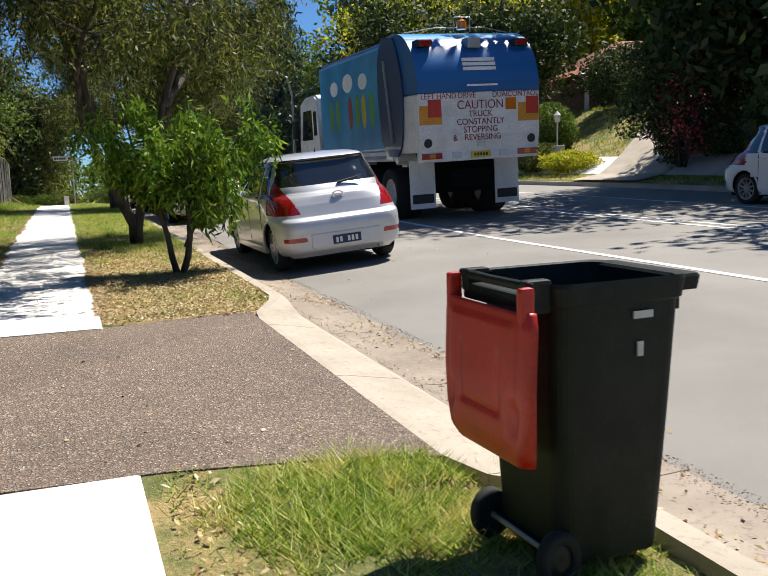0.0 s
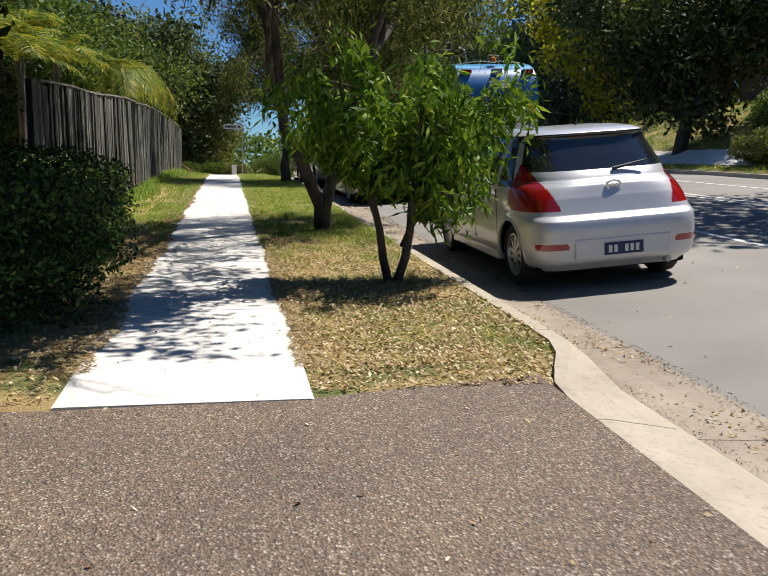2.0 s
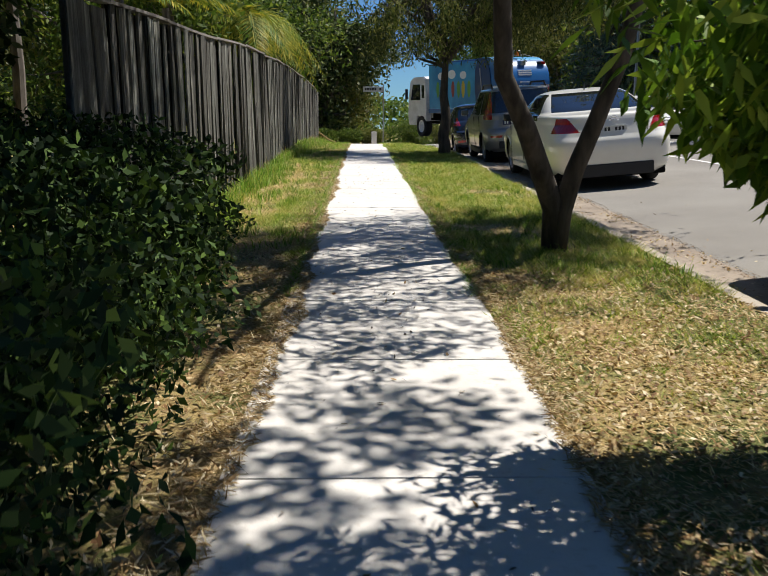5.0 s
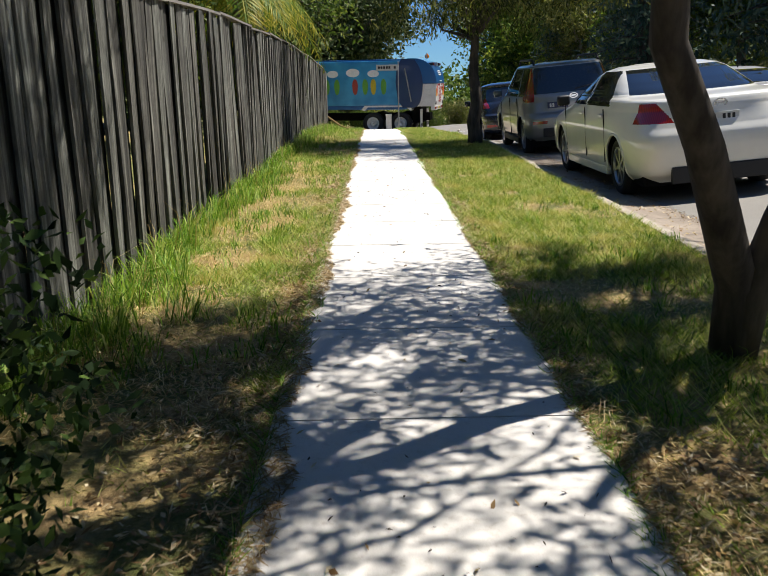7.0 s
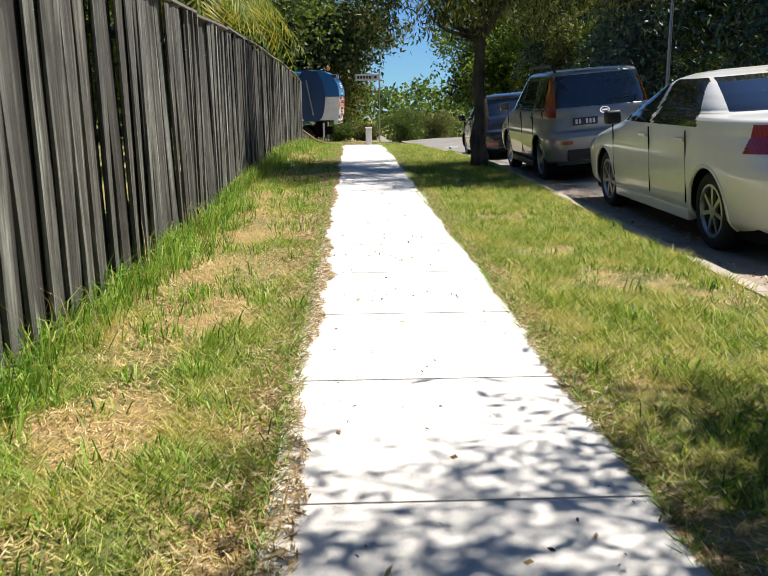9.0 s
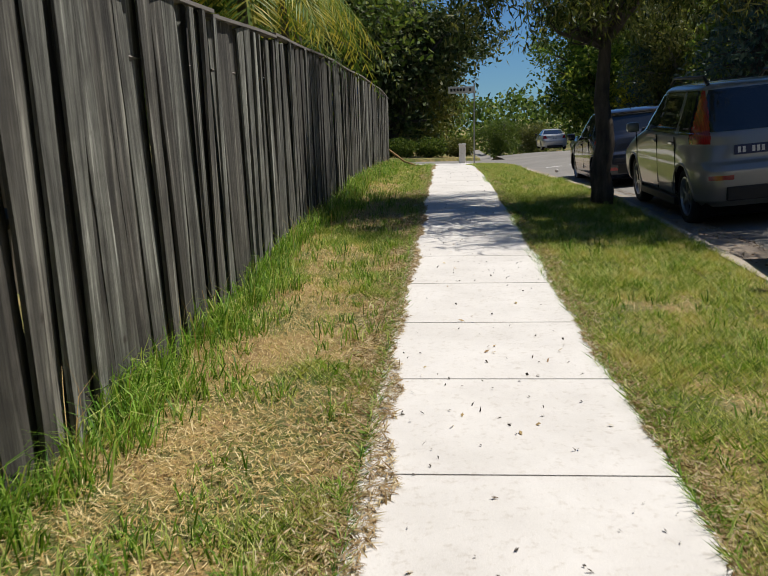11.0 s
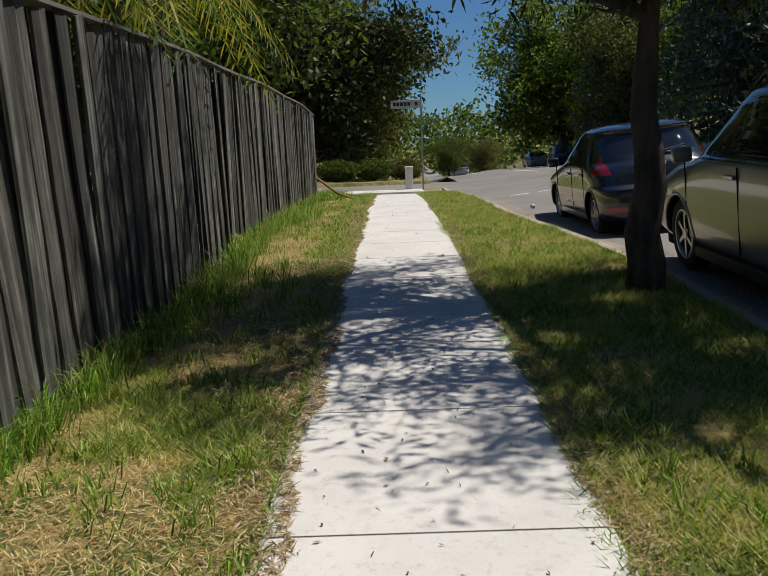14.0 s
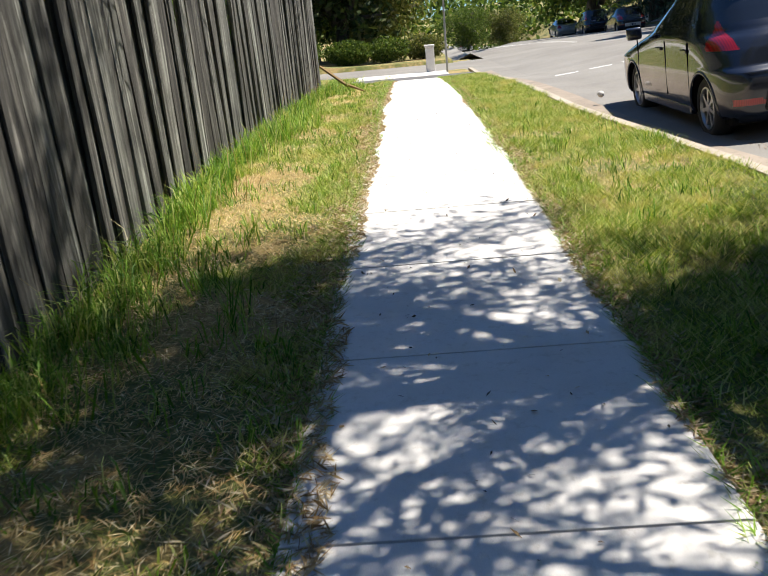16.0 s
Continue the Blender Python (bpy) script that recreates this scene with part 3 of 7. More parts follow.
# ---- footpath, slab by slab ----
footpath = thing("footpath", "pale concrete footpath of square slabs with grass creeping over", "footpath", kind="structure")
rng = np.random.default_rng(3)


def slab(y0, y1, x0=-1.2, x1=0.0):
    bm = bmesh.new()
    g = 0.006
    zt = 0.014
    cuts = 3
    top = []
    for k in range(cuts + 1):
        yy = y0 + g + (y1 - y0 - 2 * g) * k / cuts
        top.append([bm.verts.new((xx, yy, float(gz(yy)) + zt - 0.004 * (xx in (x0, x1)))) for xx in (x0, x0 + 0.02, x1 - 0.02, x1)])
    for a, b in zip(top, top[1:]):
        for j in range(3):
            bm.faces.new((a[j], a[j + 1], b[j + 1], b[j]))
    ext = bmesh.ops.extrude_face_region(bm, geom=bm.faces[:])
    for e in ext["geom"]:
        if isinstance(e, bmesh.types.BMVert):
            e.co.z -= 0.1
    return bm


part("slab", slab(7.42, 9.66), M["path"], footpath)
edges = [float(np.interp(k, [-1, 0, 1, 4, 5, 10, 12, 14, 16, 32], [9.66, 10.86, 12.16, 15.85, 17.08, 22.85, 25.32, 27.83, 30.15, 48.9])) for k in range(-1, 32)]
for a, b in zip(edges, edges[1:]):
    part("slab", slab(a, b), M["path"], footpath)
part("slab", slab(edges[-1], 49.0), M["path"], footpath)
for a, b in ((2.7, 3.9), (1.5, 2.7), (0.3, 1.5), (-0.9, 0.3), (-2.1, -0.9)):
    part("slab", slab(a, b), M["path"], footpath)
ramp_ob = tagged(new("kerb_ramp", bm_mesh("kerb_ramp", slab(50.3, 52.3, -2.3, 0.35), M["path"])), "pale concrete kerb ramp at the corner", "kerb ramp", kind="structure")
tagged(new("crossing_strip", bm_mesh("crossing_strip", slab(49.02, 50.28, -2.5, 1.0), M["patch"])), "dark asphalt strip across the footpath", "footpath", kind="structure")

# ---- driveway ----
bm = bmesh.new()
outline = [(-14, 3.96), (-0.6, 3.94), (0.1, 3.9), (0.7, 3.78), (1.24, 3.6), (1.24, 7.72), (0.6, 7.6), (0.02, 7.46), (-1.2, 7.40), (-1.6, 7.42), (-14, 7.6)]
vs = [bm.verts.new((a, b, 0.008)) for a, b in outline]
bm.faces.new(vs)
ext = bmesh.ops.extrude_face_region(bm, geom=bm.faces[:])
for e in ext["geom"]:
    if isinstance(e, bmesh.types.BMVert):
        e.co.z -= 0.12
tagged(new("driveway", bm_mesh("driveway", bm, M["aggregate"])), "brown exposed-aggregate concrete driveway crossing the verge", "driveway", kind="structure")


# ---- paling fence ----
FENCE_X, FENCE_Y0, FENCE_Y1 = -2.5, 14.0, 42.2
fence = thing("paling_fence", "weathered grey timber paling fence with a capping board", "fence", kind="structure")


def paling_mesh(seed):
    """A split, slightly bowed and twisted board with ragged edges and uneven ends."""
    r = random.Random(seed)
    bm = bmesh.new()
    w, t = (0.16 if seed % 2 else 0.25) + r.uniform(-0.02, 0.018), r.uniform(0.013, 0.02)
    rows = []
    n = 9
    bow, lean, cup = r.uniform(-0.02, 0.02), r.uniform(-0.02, 0.02), r.uniform(-0.005, 0.008)
    twist = r.uniform(-0.018, 0.018)
    z0 = -0.06 + (r.uniform(0.03, 0.13) if r.random() < 0.4 else 0.0)
    for k in range(n + 1):
        u = k / n
        z = z0 + u * (1.9 - z0 + r.uniform(-0.03, 0.0) * (k == n))
        o = bow * math.sin(math.pi * u) + lean * u
        e, g = r.uniform(-0.006, 0.006), r.uniform(-0.006, 0.006)
        tw = twist * (u - 0.5)
        slope = r.uniform(-0.02, 0.02) if k in (0, n) else 0.0
        rows.append([bm.verts.new((c, d + o, z + q)) for c, d, q in ((0, -w / 2 + e, 0), (t - tw, -w / 2 + e + 0.003, 0), (t + cup, 0.1 * w, slope / 2), (t + tw, w / 2 + g - 0.003, slope), (0, w / 2 + g, slope))])
    for a, b in zip(rows, rows[1:]):
        for j in range(5):
            bm.faces.new((a[j], a[(j + 1) % 5], b[(j + 1) % 5], b[j]))
    bm.faces.new(rows[0][::-1])
    bm.faces.new(rows[-1])
    return bm_mesh("paling", bm, M["paling"])


def fence_lean(y):
    return float(np.interp(y, [14, 19, 22, 28, 32, 42], [1.0, 1.5, 4.5, 4.0, 2.0, 1.0]))


def fence_rise(y):
    return float(np.interp(y, [14, 22, 28, 36, 42], [0.985, 1.06, 1.09, 1.05, 1.02]))


palings = [paling_mesh(k) for k in range(36)]
r = random.Random(5)
for k in range(210):
    y = FENCE_Y0 + 0.1345 * k
    sway = 1.3 * math.sin(0.9 * y) * math.sin(0.37 * y + 1)
    child("paling", palings[2 * r.randrange(18) + k % 2], fence,
          m=pose(FENCE_X + (0.02 + r.uniform(-0.003, 0.012) if k % 2 else 0.0) + 0.05 * math.sin(0.35 * y), y + r.uniform(-0.012, 0.012), float(gz(y)) + r.uniform(-0.03, 0.02), fence_lean(y) + sway + r.gauss(0, 0.9), r.uniform(-0.8, 0.5), r.uniform(-7, 7)) @ Matrix.Diagonal((1, 1, fence_rise(y), 1)))
for z in (0.35, 1.0, 1.65):
    pts = [(FENCE_X - 0.04 + 0.05 * math.sin(0.35 * q), q, float(gz(q)) + z) for q in np.linspace(FENCE_Y0, FENCE_Y1, 31)]
    part("rail", tube(pts, [0.04] * len(pts), 4), M["rail"], fence)
for k in range(12):
    y = FENCE_Y0 + 0.1 + 2.54 * k
    part("post", box(FENCE_X - 0.17, FENCE_X - 0.06, y - 0.06, y + 0.06, float(gz(y)) - 0.2, float(gz(y)) + 1.88, 0.008), M["rail"], fence)
for k in range(12):
    a, b = FENCE_Y0 + 2.35 * k, FENCE_Y0 + 2.35 * (k + 1) + 0.03
    bm = bmesh.new()
    ring = []
    dz = r.uniform(-0.02, 0.02)
    for q in np.linspace(a, min(b, FENCE_Y1 + 0.05), 6):
        x0, z0 = FENCE_X + 0.05 * math.sin(0.35 * q), float(gz(q)) + 1.90 * fence_rise(q) - 0.005 + 0.012 * math.sin(1.3 * q) + dz
        ring.append([bm.verts.new((x0 + c, q, z0 + d)) for c, d in ((-0.05, 0.0), (0.055, -0.004), (0.055, 0.02), (-0.05, 0.024))])
    for p, q in zip(ring, ring[1:]):
        for j in range(4):
            bm.faces.new((p[j], p[(j + 1) % 4], q[(j + 1) % 4], q[j]))
    bm.faces.new(ring[0][::-1]), bm.faces.new(ring[-1])
    part("capping", bm, M["rail"], fence)


# ---- trees ----
def limb(rng, start, way, length, r0, bend=0.25, steps=6):
    """A wandering line from start, with radii that taper."""
    p, d = Vector(start), Vector(way).normalized()
    pts, rad = [p.copy()], [r0]
    for k in range(steps):
        d = (d + Vector(rng.normal(size=3) * bend * 0.5)).normalized()
        p = p + d * length / steps
        pts.append(p.copy())
        rad.append(r0 * (1 - 0.75 * (k + 1) / steps))
    return pts, rad


def crown_points(rng, tips, n, spread, hang=0.0, flat=0.7):
    """Leaf places in clumps round the twigs' tips, some in hanging strands."""
    tips = np.asarray(tips, float)
    pick = tips[rng.integers(0, len(tips), n)]
    off = np.clip(rng.normal(size=(n, 3)), -1.35, 1.35) * spread
    off[:, 2] *= flat
    if hang:
        off[:, 2] -= rng.uniform(0, hang, n)
        off[:, :2] *= 0.75
    return pick + off


def tree(name, label, category, at, trunks, leaf_mat, bark, n, leaf=(0.12, 0.035), spread=0.32, hang=0.0, droop=0.3, branches=5, twigs=6, reach=1.6, seed=1, up=0.35, group="", kind="", lowest=0.45, floor=0.0, tilt=0.0, gaps=0.0, near=(-99.0, 0.0, -99.0)):
    """trunks: (way, length, radius) from the foot; limbs leave their upper part, twigs leave the limbs, leaves clump at the twigs."""
    rng = np.random.default_rng(seed)
    t = thing(name, label, category, pose(*at), group, kind)
    wood, tips = bmesh.new(), []
    for way, length, r0, foot in trunks:
        if isinstance(way[0], tuple):
            knots = np.array([foot, *way])
            at_k = np.linspace(0, len(knots) - 1, 9)
            pts = [Vector([float(np.interp(q, range(len(knots)), knots[:, c])) for c in range(3)]) for q in at_k]
            pts = [p + Vector(rng.normal(size=3) * 0.02) if 0 < k < 8 else p for k, p in enumerate(pts)]
            rad = [r0 * (1 - 0.6 * k / 8) for k in range(9)]
        else:
            pts, rad = limb(rng, foot, way, length, r0, 0.22, 8)
        tube(pts, rad, 9, wood)
        for k in range(branches):
            f = lowest + (1 - lowest) * (k + 0.5) / branches
            i = min(int(f * 8), 7)
            a = rng.uniform(0, 2 * math.pi)
            d = Vector((math.cos(a), math.sin(a), up + rng.normal() * 0.25))
            if floor and pts[i].z < 0.85 * floor:
                continue
            bp, br = limb(rng, pts[i], d, reach * rng.uniform(0.6, 1.2), rad[i] * 0.6, 0.35, 5)
            if bp[-1].z < floor + tilt * bp[-1].x:
                continue
            tube(bp, br, 6, wood)
            for q in range(twigs):
                j = rng.integers(1, 6)
                e = Vector((*(rng.normal(size=2)), rng.normal() * 0.5 + 0.2)).normalized()
                tp, tr = limb(rng, bp[j], e, reach * 0.45 * rng.uniform(0.5, 1.2), max(0.004, br[j] * 0.5), 0.4, 3)
                if tp[-1].z > floor + tilt * tp[-1].x:
                    tube(tp, tr, 4, wood)
                tips += [tuple(tp[-1]), tuple(tp[2])]
        tips.append(tuple(pts[-1]))
    part("trunk", wood, bark, t, smooth=True)
    pts = crown_points(rng, tips, n, spread, hang)
    pts = pts[pts[:, 2] > floor + tilt * pts[:, 0] + 0.35 * np.abs(np.sin(3 * pts[:, 0]) * np.sin(2.3 * pts[:, 1]))]
    # the crown's southern edge, pruned back along the light
    fall = pts[:, :2] - pts[:, 2:] * np.array([[0.5, 0.22]])
    pts = pts[fall[:, 1] > np.maximum(near[0] + near[1] * fall[:, 0], near[2]) + 0.25 * np.sin(3.1 * pts[:, 0]) + 0.15 * np.sin(7.3 * pts[:, 0])]
    if gaps:
        q = pts + 0.35 * np.sin(1.7 * pts[:, [1, 2, 0]])
        pts = pts[np.sin(4.3 * q[:, 0]) * np.sin(4.7 * q[:, 1] + 1) + np.sin(4.1 * q[:, 2] + 2) * np.sin(3.9 * q[:, 0] + 1) > -gaps]
    v, f = leaves_at(rng, pts, leaf[0], leaf[1], droop)
    child("crown", mesh_from("crown", v, f, leaf_mat), t)
    return t


# small bright street tree by the kerb
tree("small_tree", "small bright-green street tree with drooping narrow leaves", "tree", (1.06, 11.0, 0.0),
     [((-0.2, 0.1, 1), 2.05, 0.042, (-0.03, 0, -0.05)), ((0.2, -0.1, 1), 2.15, 0.045, (0.03, 0, -0.05)), ((0.42, 0.2, 1), 1.75, 0.03, (0.08, -0.02, 0.3)), ((-0.28, 0.15, 1), 1.7, 0.028, (-0.11, 0.04, 0.45))],
     M["leaf_bright"], M["bark"], 15500, (0.12, 0.034), 0.12, 0.42, 1.2, 8, 5, 0.52, seed=4, up=0.4, lowest=0.42, floor=0.62, tilt=-0.6, gaps=0.8)
# forked dark tree on the verge
def swept_foot(p):
    return (p[0] - 0.01 * p[2], p[1] - 0.24 * p[2], p[2])


def swept_back(way):
    return tuple(swept_foot(p) for p in way)


tree("forked_tree", "dark-barked forked tree with fine drooping foliage", "tree", (0.88, 15.4, 0.0),
     [(swept_back(way), n, r0, foot) for way, n, r0, foot in [(((-0.02, 0, 0.45), (-0.28, -0.1, 0.85), (-0.5, -0.2, 1.4), (-0.65, -0.2, 2.3), (-0.75, 0.0, 3.4), (-1.0, 0.3, 4.8)), 0, 0.105, (0, 0, -0.1)),
      (((0.05, 0, 0.45), (0.22, 0.05, 0.9), (0.4, 0.1, 1.6), (0.6, 0.2, 2.5), (1.0, 0.5, 3.5), (1.4, 0.7, 4.8)), 0, 0.092, (0.02, 0, -0.1)),
      (((-0.75, -0.3, 2.6), (-0.6, -0.9, 3.3), (-0.2, -1.6, 4.2)), 0, 0.05, swept_foot((-0.7, 0.1, 2.0))), (((0.9, 0.6, 2.8), (1.0, 1.2, 3.6), (0.8, 1.8, 4.6)), 0, 0.05, swept_foot((0.6, 0.1, 2.0))),
      (((0.9, 0.9, 2.9), (1.6, 2.3, 3.8), (2.4, 3.8, 4.6)), 0, 0.06, swept_foot((0.6, 0.1, 2.3))), (((-0.6, 0.7, 3.0), (0.1, 2.0, 3.9), (0.9, 3.5, 4.7)), 0, 0.05, swept_foot((-0.68, 0, 2.4))), (((-1.2, -0.2, 3.4), (-1.5, 0.2, 4.2), (-1.6, 0.6, 4.8)), 0, 0.045, swept_foot((-0.7, -0.1, 2.6))),
      (((1.2, 1.6, 3.0), (1.8, 2.7, 3.6), (2.3, 3.6, 4.1)), 0, 0.06, swept_foot((0.6, 0.1, 2.3))), (((1.0, 1.7, 3.0), (1.3, 2.9, 3.5), (1.6, 3.9, 3.9)), 0, 0.05, swept_foot((0.6, 0.1, 2.3))),
      (((-0.9, 1.2, 3.6), (-1.2, 2.2, 4.5), (-1.3, 3.0, 5.1)), 0, 0.06, swept_foot((-0.68, 0, 2.4))), (((-0.6, 0.9, 3.4), (-0.7, 1.8, 4.1), (-0.6, 2.5, 4.7)), 0, 0.05, swept_foot((-0.68, 0, 2.4)))]],
     M["leaf_fine"], M["bark"], 64000, (0.15, 0.03), 0.24, 0.6, 1.0, 8, 8, 1.7, seed=11, up=0.35, lowest=0.55, floor=2.6, gaps=0.15)
# canopy over the path from the garden side
tree("overhanging_tree", "broad dark tree whose canopy hangs over the footpath", "tree", (-3.6, 10.9, 0.0),
     [(((0.2, 0, 1.5), (0.7, 0.1, 3.0), (2.0, 0.2, 4.3), (3.6, 0.2, 4.9), (5.6, 0.3, 5.0)), 0, 0.2, (0, 0, -0.2)), (((0.3, 0.5, 1.8), (0.7, 1.2, 3.0), (1.3, 1.7, 3.9), (2.0, 2.0, 4.4)), 0, 0.14, (0.05, 0.05, 0.6)),
      (((0.3, -0.4, 1.8), (0.7, -0.8, 3.0), (2.0, -1.1, 4.2), (3.6, -1.1, 4.7), (5.2, -0.7, 4.8)), 0, 0.13, (0.05, -0.05, 0.7)), (((-0.2, 0.3, 2.0), (-0.4, 1.2, 3.5), (0.6, 2.9, 4.5), (1.8, 4.0, 5.1), (3.0, 4.8, 5.3)), 0, 0.12, (0, 0, 0.8)),
      (((0.4, -0.3, 2.2), (1.6, -0.7, 3.7), (3.2, -0.8, 4.4), (4.7, -0.6, 4.7)), 0, 0.1, (0.1, 0, 1.4)), (((0.5, 1.4, 2.6), (1.5, 2.5, 3.9), (2.6, 3.2, 4.6)), 0, 0.08, (0.2, 0.3, 1.6)), (((0.8, -0.9, 2.9), (2.4, -1.4, 4.0), (3.9, -1.4, 4.5), (5.0, -1.4, 4.6)), 0, 0.09, (0.2, -0.3, 1.6))],
     M["leaf_dark"], M["bark"], 98000, (0.125, 0.058), 0.3, 0.25, 0.5, 11, 7, 1.5, seed=31, up=0.25, lowest=0.3, floor=2.9, gaps=1.6, near=(-2.6, 0.0, -99.0))
# taller tree further along
tree("street_tree", "dark-barked verge tree with weeping fine foliage", "tree", (1.27, 29.3, 0.0),
     [(((0.03, 0, 0.7), (-0.03, 0, 1.5), (0.02, 0, 2.4)), 0, 0.165, (0, 0, -0.1)), (((-0.3, 0.0, 2.8), (-0.55, 0.1, 3.6), (-0.7, 0.1, 4.6), (-1.1, 0, 6.0)), 0, 0.13, (-0.02, 0, 2.25)), (((0.4, 0.1, 2.75), (0.9, 0.1, 3.4), (1.4, 0.1, 4.4), (1.7, 0, 5.6)), 0, 0.12, (0.02, 0, 2.25)),
      (((0.0, 0.6, 3.4), (-0.2, 1.3, 4.4), (-0.3, 1.9, 5.6)), 0, 0.09, (0.0, 0, 2.4)), (((0.6, -0.9, 3.5), (1.4, -1.9, 4.4), (2.0, -2.6, 5.2)), 0, 0.08, (-0.05, 0, 2.4)), (((0.9, -0.3, 3.3), (1.5, -0.9, 4.1), (1.9, -1.7, 4.7)), 0, 0.07, (0.05, 0, 2.4)),
      (((-0.4, 0.7, 3.6), (-0.9, 1.4, 4.8), (-1.3, 1.9, 6.0)), 0, 0.08, (-0.1, 0, 2.6)), (((0.9, 0.8, 3.6), (1.8, 1.4, 4.6), (2.4, 1.9, 5.4)), 0, 0.08, (0.2, 0, 2.6)),
      (((-0.6, 0.3, 4.6), (-0.5, 0.5, 6.4), (-0.5, 0.7, 8.0)), 0, 0.1, (-0.3, 0, 2.8)), (((0.1, 0.8, 4.8), (0.2, 1.4, 6.4), (0.1, 1.9, 7.8)), 0, 0.09, (0.0, 0.1, 2.8)),
      (((1.1, -0.6, 3.4), (2.0, -1.0, 4.3), (2.9, -1.2, 5.0)), 0, 0.08, (0.1, 0, 2.5)), (((1.4, 0.3, 3.5), (2.6, 0.5, 4.4), (3.4, 0.6, 5.1)), 0, 0.08, (0.2, 0, 2.6)),
      (((1.6, -0.7, 3.5), (2.9, -1.0, 4.3), (4.0, -1.1, 4.8)), 0, 0.07, (0.1, 0, 2.5)), (((1.7, 0.8, 3.5), (3.0, 1.3, 4.3), (4.2, 1.4, 4.8)), 0, 0.07, (0.1, 0, 2.5)), (((-0.6, -0.5, 3.0), (-1.1, -1.0, 3.35), (-1.5, -1.4, 3.3)), 0, 0.05, (-0.05, 0, 2.3)),
      (((2.0, -0.2, 3.8), (3.6, 0.0, 4.6), (5.2, 0.2, 5.2)), 0, 0.08, (0.1, 0, 2.5)), (((2.2, -1.2, 3.9), (3.6, -1.8, 4.5), (4.8, -2.0, 5.0)), 0, 0.07, (0.1, 0, 2.5))],
     M["leaf_fine"], M["bark"], 136000, (0.14, 0.028), 0.26, 1.0, 1.3, 8, 8, 1.5, seed=23, up=0.35, lowest=0.45, floor=2.1, gaps=0.05, near=(-6.2, -1.0, -4.6))

# prototypes for the trees behind, built once and then repeated
PROTO = {}


def grove(kind, label, at, size, turn, leafm=None):
    specs = {
        "broad": ("leaf_mid", "pale_bark", 20000, (0.22, 0.105), 0.5, 0.0, 0.2),
        "olive": ("leaf_olive", "pale_bark", 16000, (0.26, 0.09), 0.5, 0.35, 0.7),
        "dense": ("leaf_dark", "bark", 21000, (0.23, 0.12), 0.52, 0.0, 0.2),
        "thick": ("leaf_shade", "bark", 18000, (0.25, 0.115), 0.52, 0.1, 0.3),
        "yellow": ("leaf_yellow", "bark", 18000, (0.24, 0.13), 0.5, 0.1, 0.3),
    }
    if kind not in PROTO:
        lm, bk, n, leaf, spread, hang, droop = specs[kind]
        PROTO[kind] = tree("tree", label, "tree", at, [((0.05, 0, 1), 6.5, 0.24, (0, 0, -0.2)), ((0.35, 0.2, 1), 5.5, 0.14, (0.05, 0, 1.2)), ((-0.4, -0.1, 1), 5.0, 0.12, (-0.05, 0, 1.0))],
                           M[lm], M[bk], n, leaf, spread, hang, droop, 9, 6, 2.6, seed=len(PROTO) + 40, up=0.25, lowest=0.22, gaps=1.2)
        t = PROTO[kind]
        t.matrix_basis = pose(*at, 0, 0, turn) @ Matrix.Diagonal((size, size, size, 1))
        return t
    src = PROTO[kind]
    s = size / src.scale[0]
    t = copy_thing(src, pose(*at, 0, 0, turn) @ Matrix.Diagonal((s, s, s, 1)))
    return tagged(t, label)


def conifer(label, at, height, radius, seed, bare=0.1, group=""):
    """A spire of drooping whorled boughs, each a fan of needle sprays."""
    rng = np.random.default_rng(seed)
    t = thing("conifer", label, "tree", pose(*at), group)
    wood = tube([(0, 0, -0.3), (0, 0, height * 0.5), (0, 0, height)], [0.035 * height, 0.02 * height, 0.02], 8)
    pts = []
    h = height * bare
    while h < height * 0.97:
        k = 1 - (h - height * bare) / (height * (1 - bare))
        reach = radius * (0.12 + 0.88 * k)
        a0 = rng.uniform(0, 6.28)
        for q in range(7):
            a = a0 + q * 0.9 + rng.normal() * 0.15
            ln = reach * rng.uniform(0.65, 1.15)
            s = np.linspace(0.12, 1, 26)
            line = np.stack([np.cos(a) * ln * s, np.sin(a) * ln * s, h + 0.22 * ln * s - 0.42 * ln * s**2], 1)
            tube([tuple(p) for p in line[::6]], [0.02 * (1.1 - k2) * (1 + ln * 0.4) for k2 in s[::6]], 4, wood)
            m = 60
            idx = rng.integers(0, 26, m)
            side = rng.normal(size=m) * 0.28 * ln * (0.3 + 0.7 * np.sin(np.pi * s[idx]))
            pts.append(line[idx] + np.stack([-np.sin(a) * side, np.cos(a) * side, -np.abs(side) * 0.35 - rng.uniform(0, 0.12, m)], 1))
        h += 0.028 * height + 0.12
    part("trunk", wood, M["bark"], t)
    v, f = leaves_at(rng, np.concatenate(pts), 0.06 * radius + 0.16, 0.05 + 0.02 * radius, 0.8)
    child("crown", mesh_from("crown", v, f, M["leaf_conifer"]), t)
    return t


def gl(x, y):
    return float(land(np.array(x, float), np.array(y, float)))


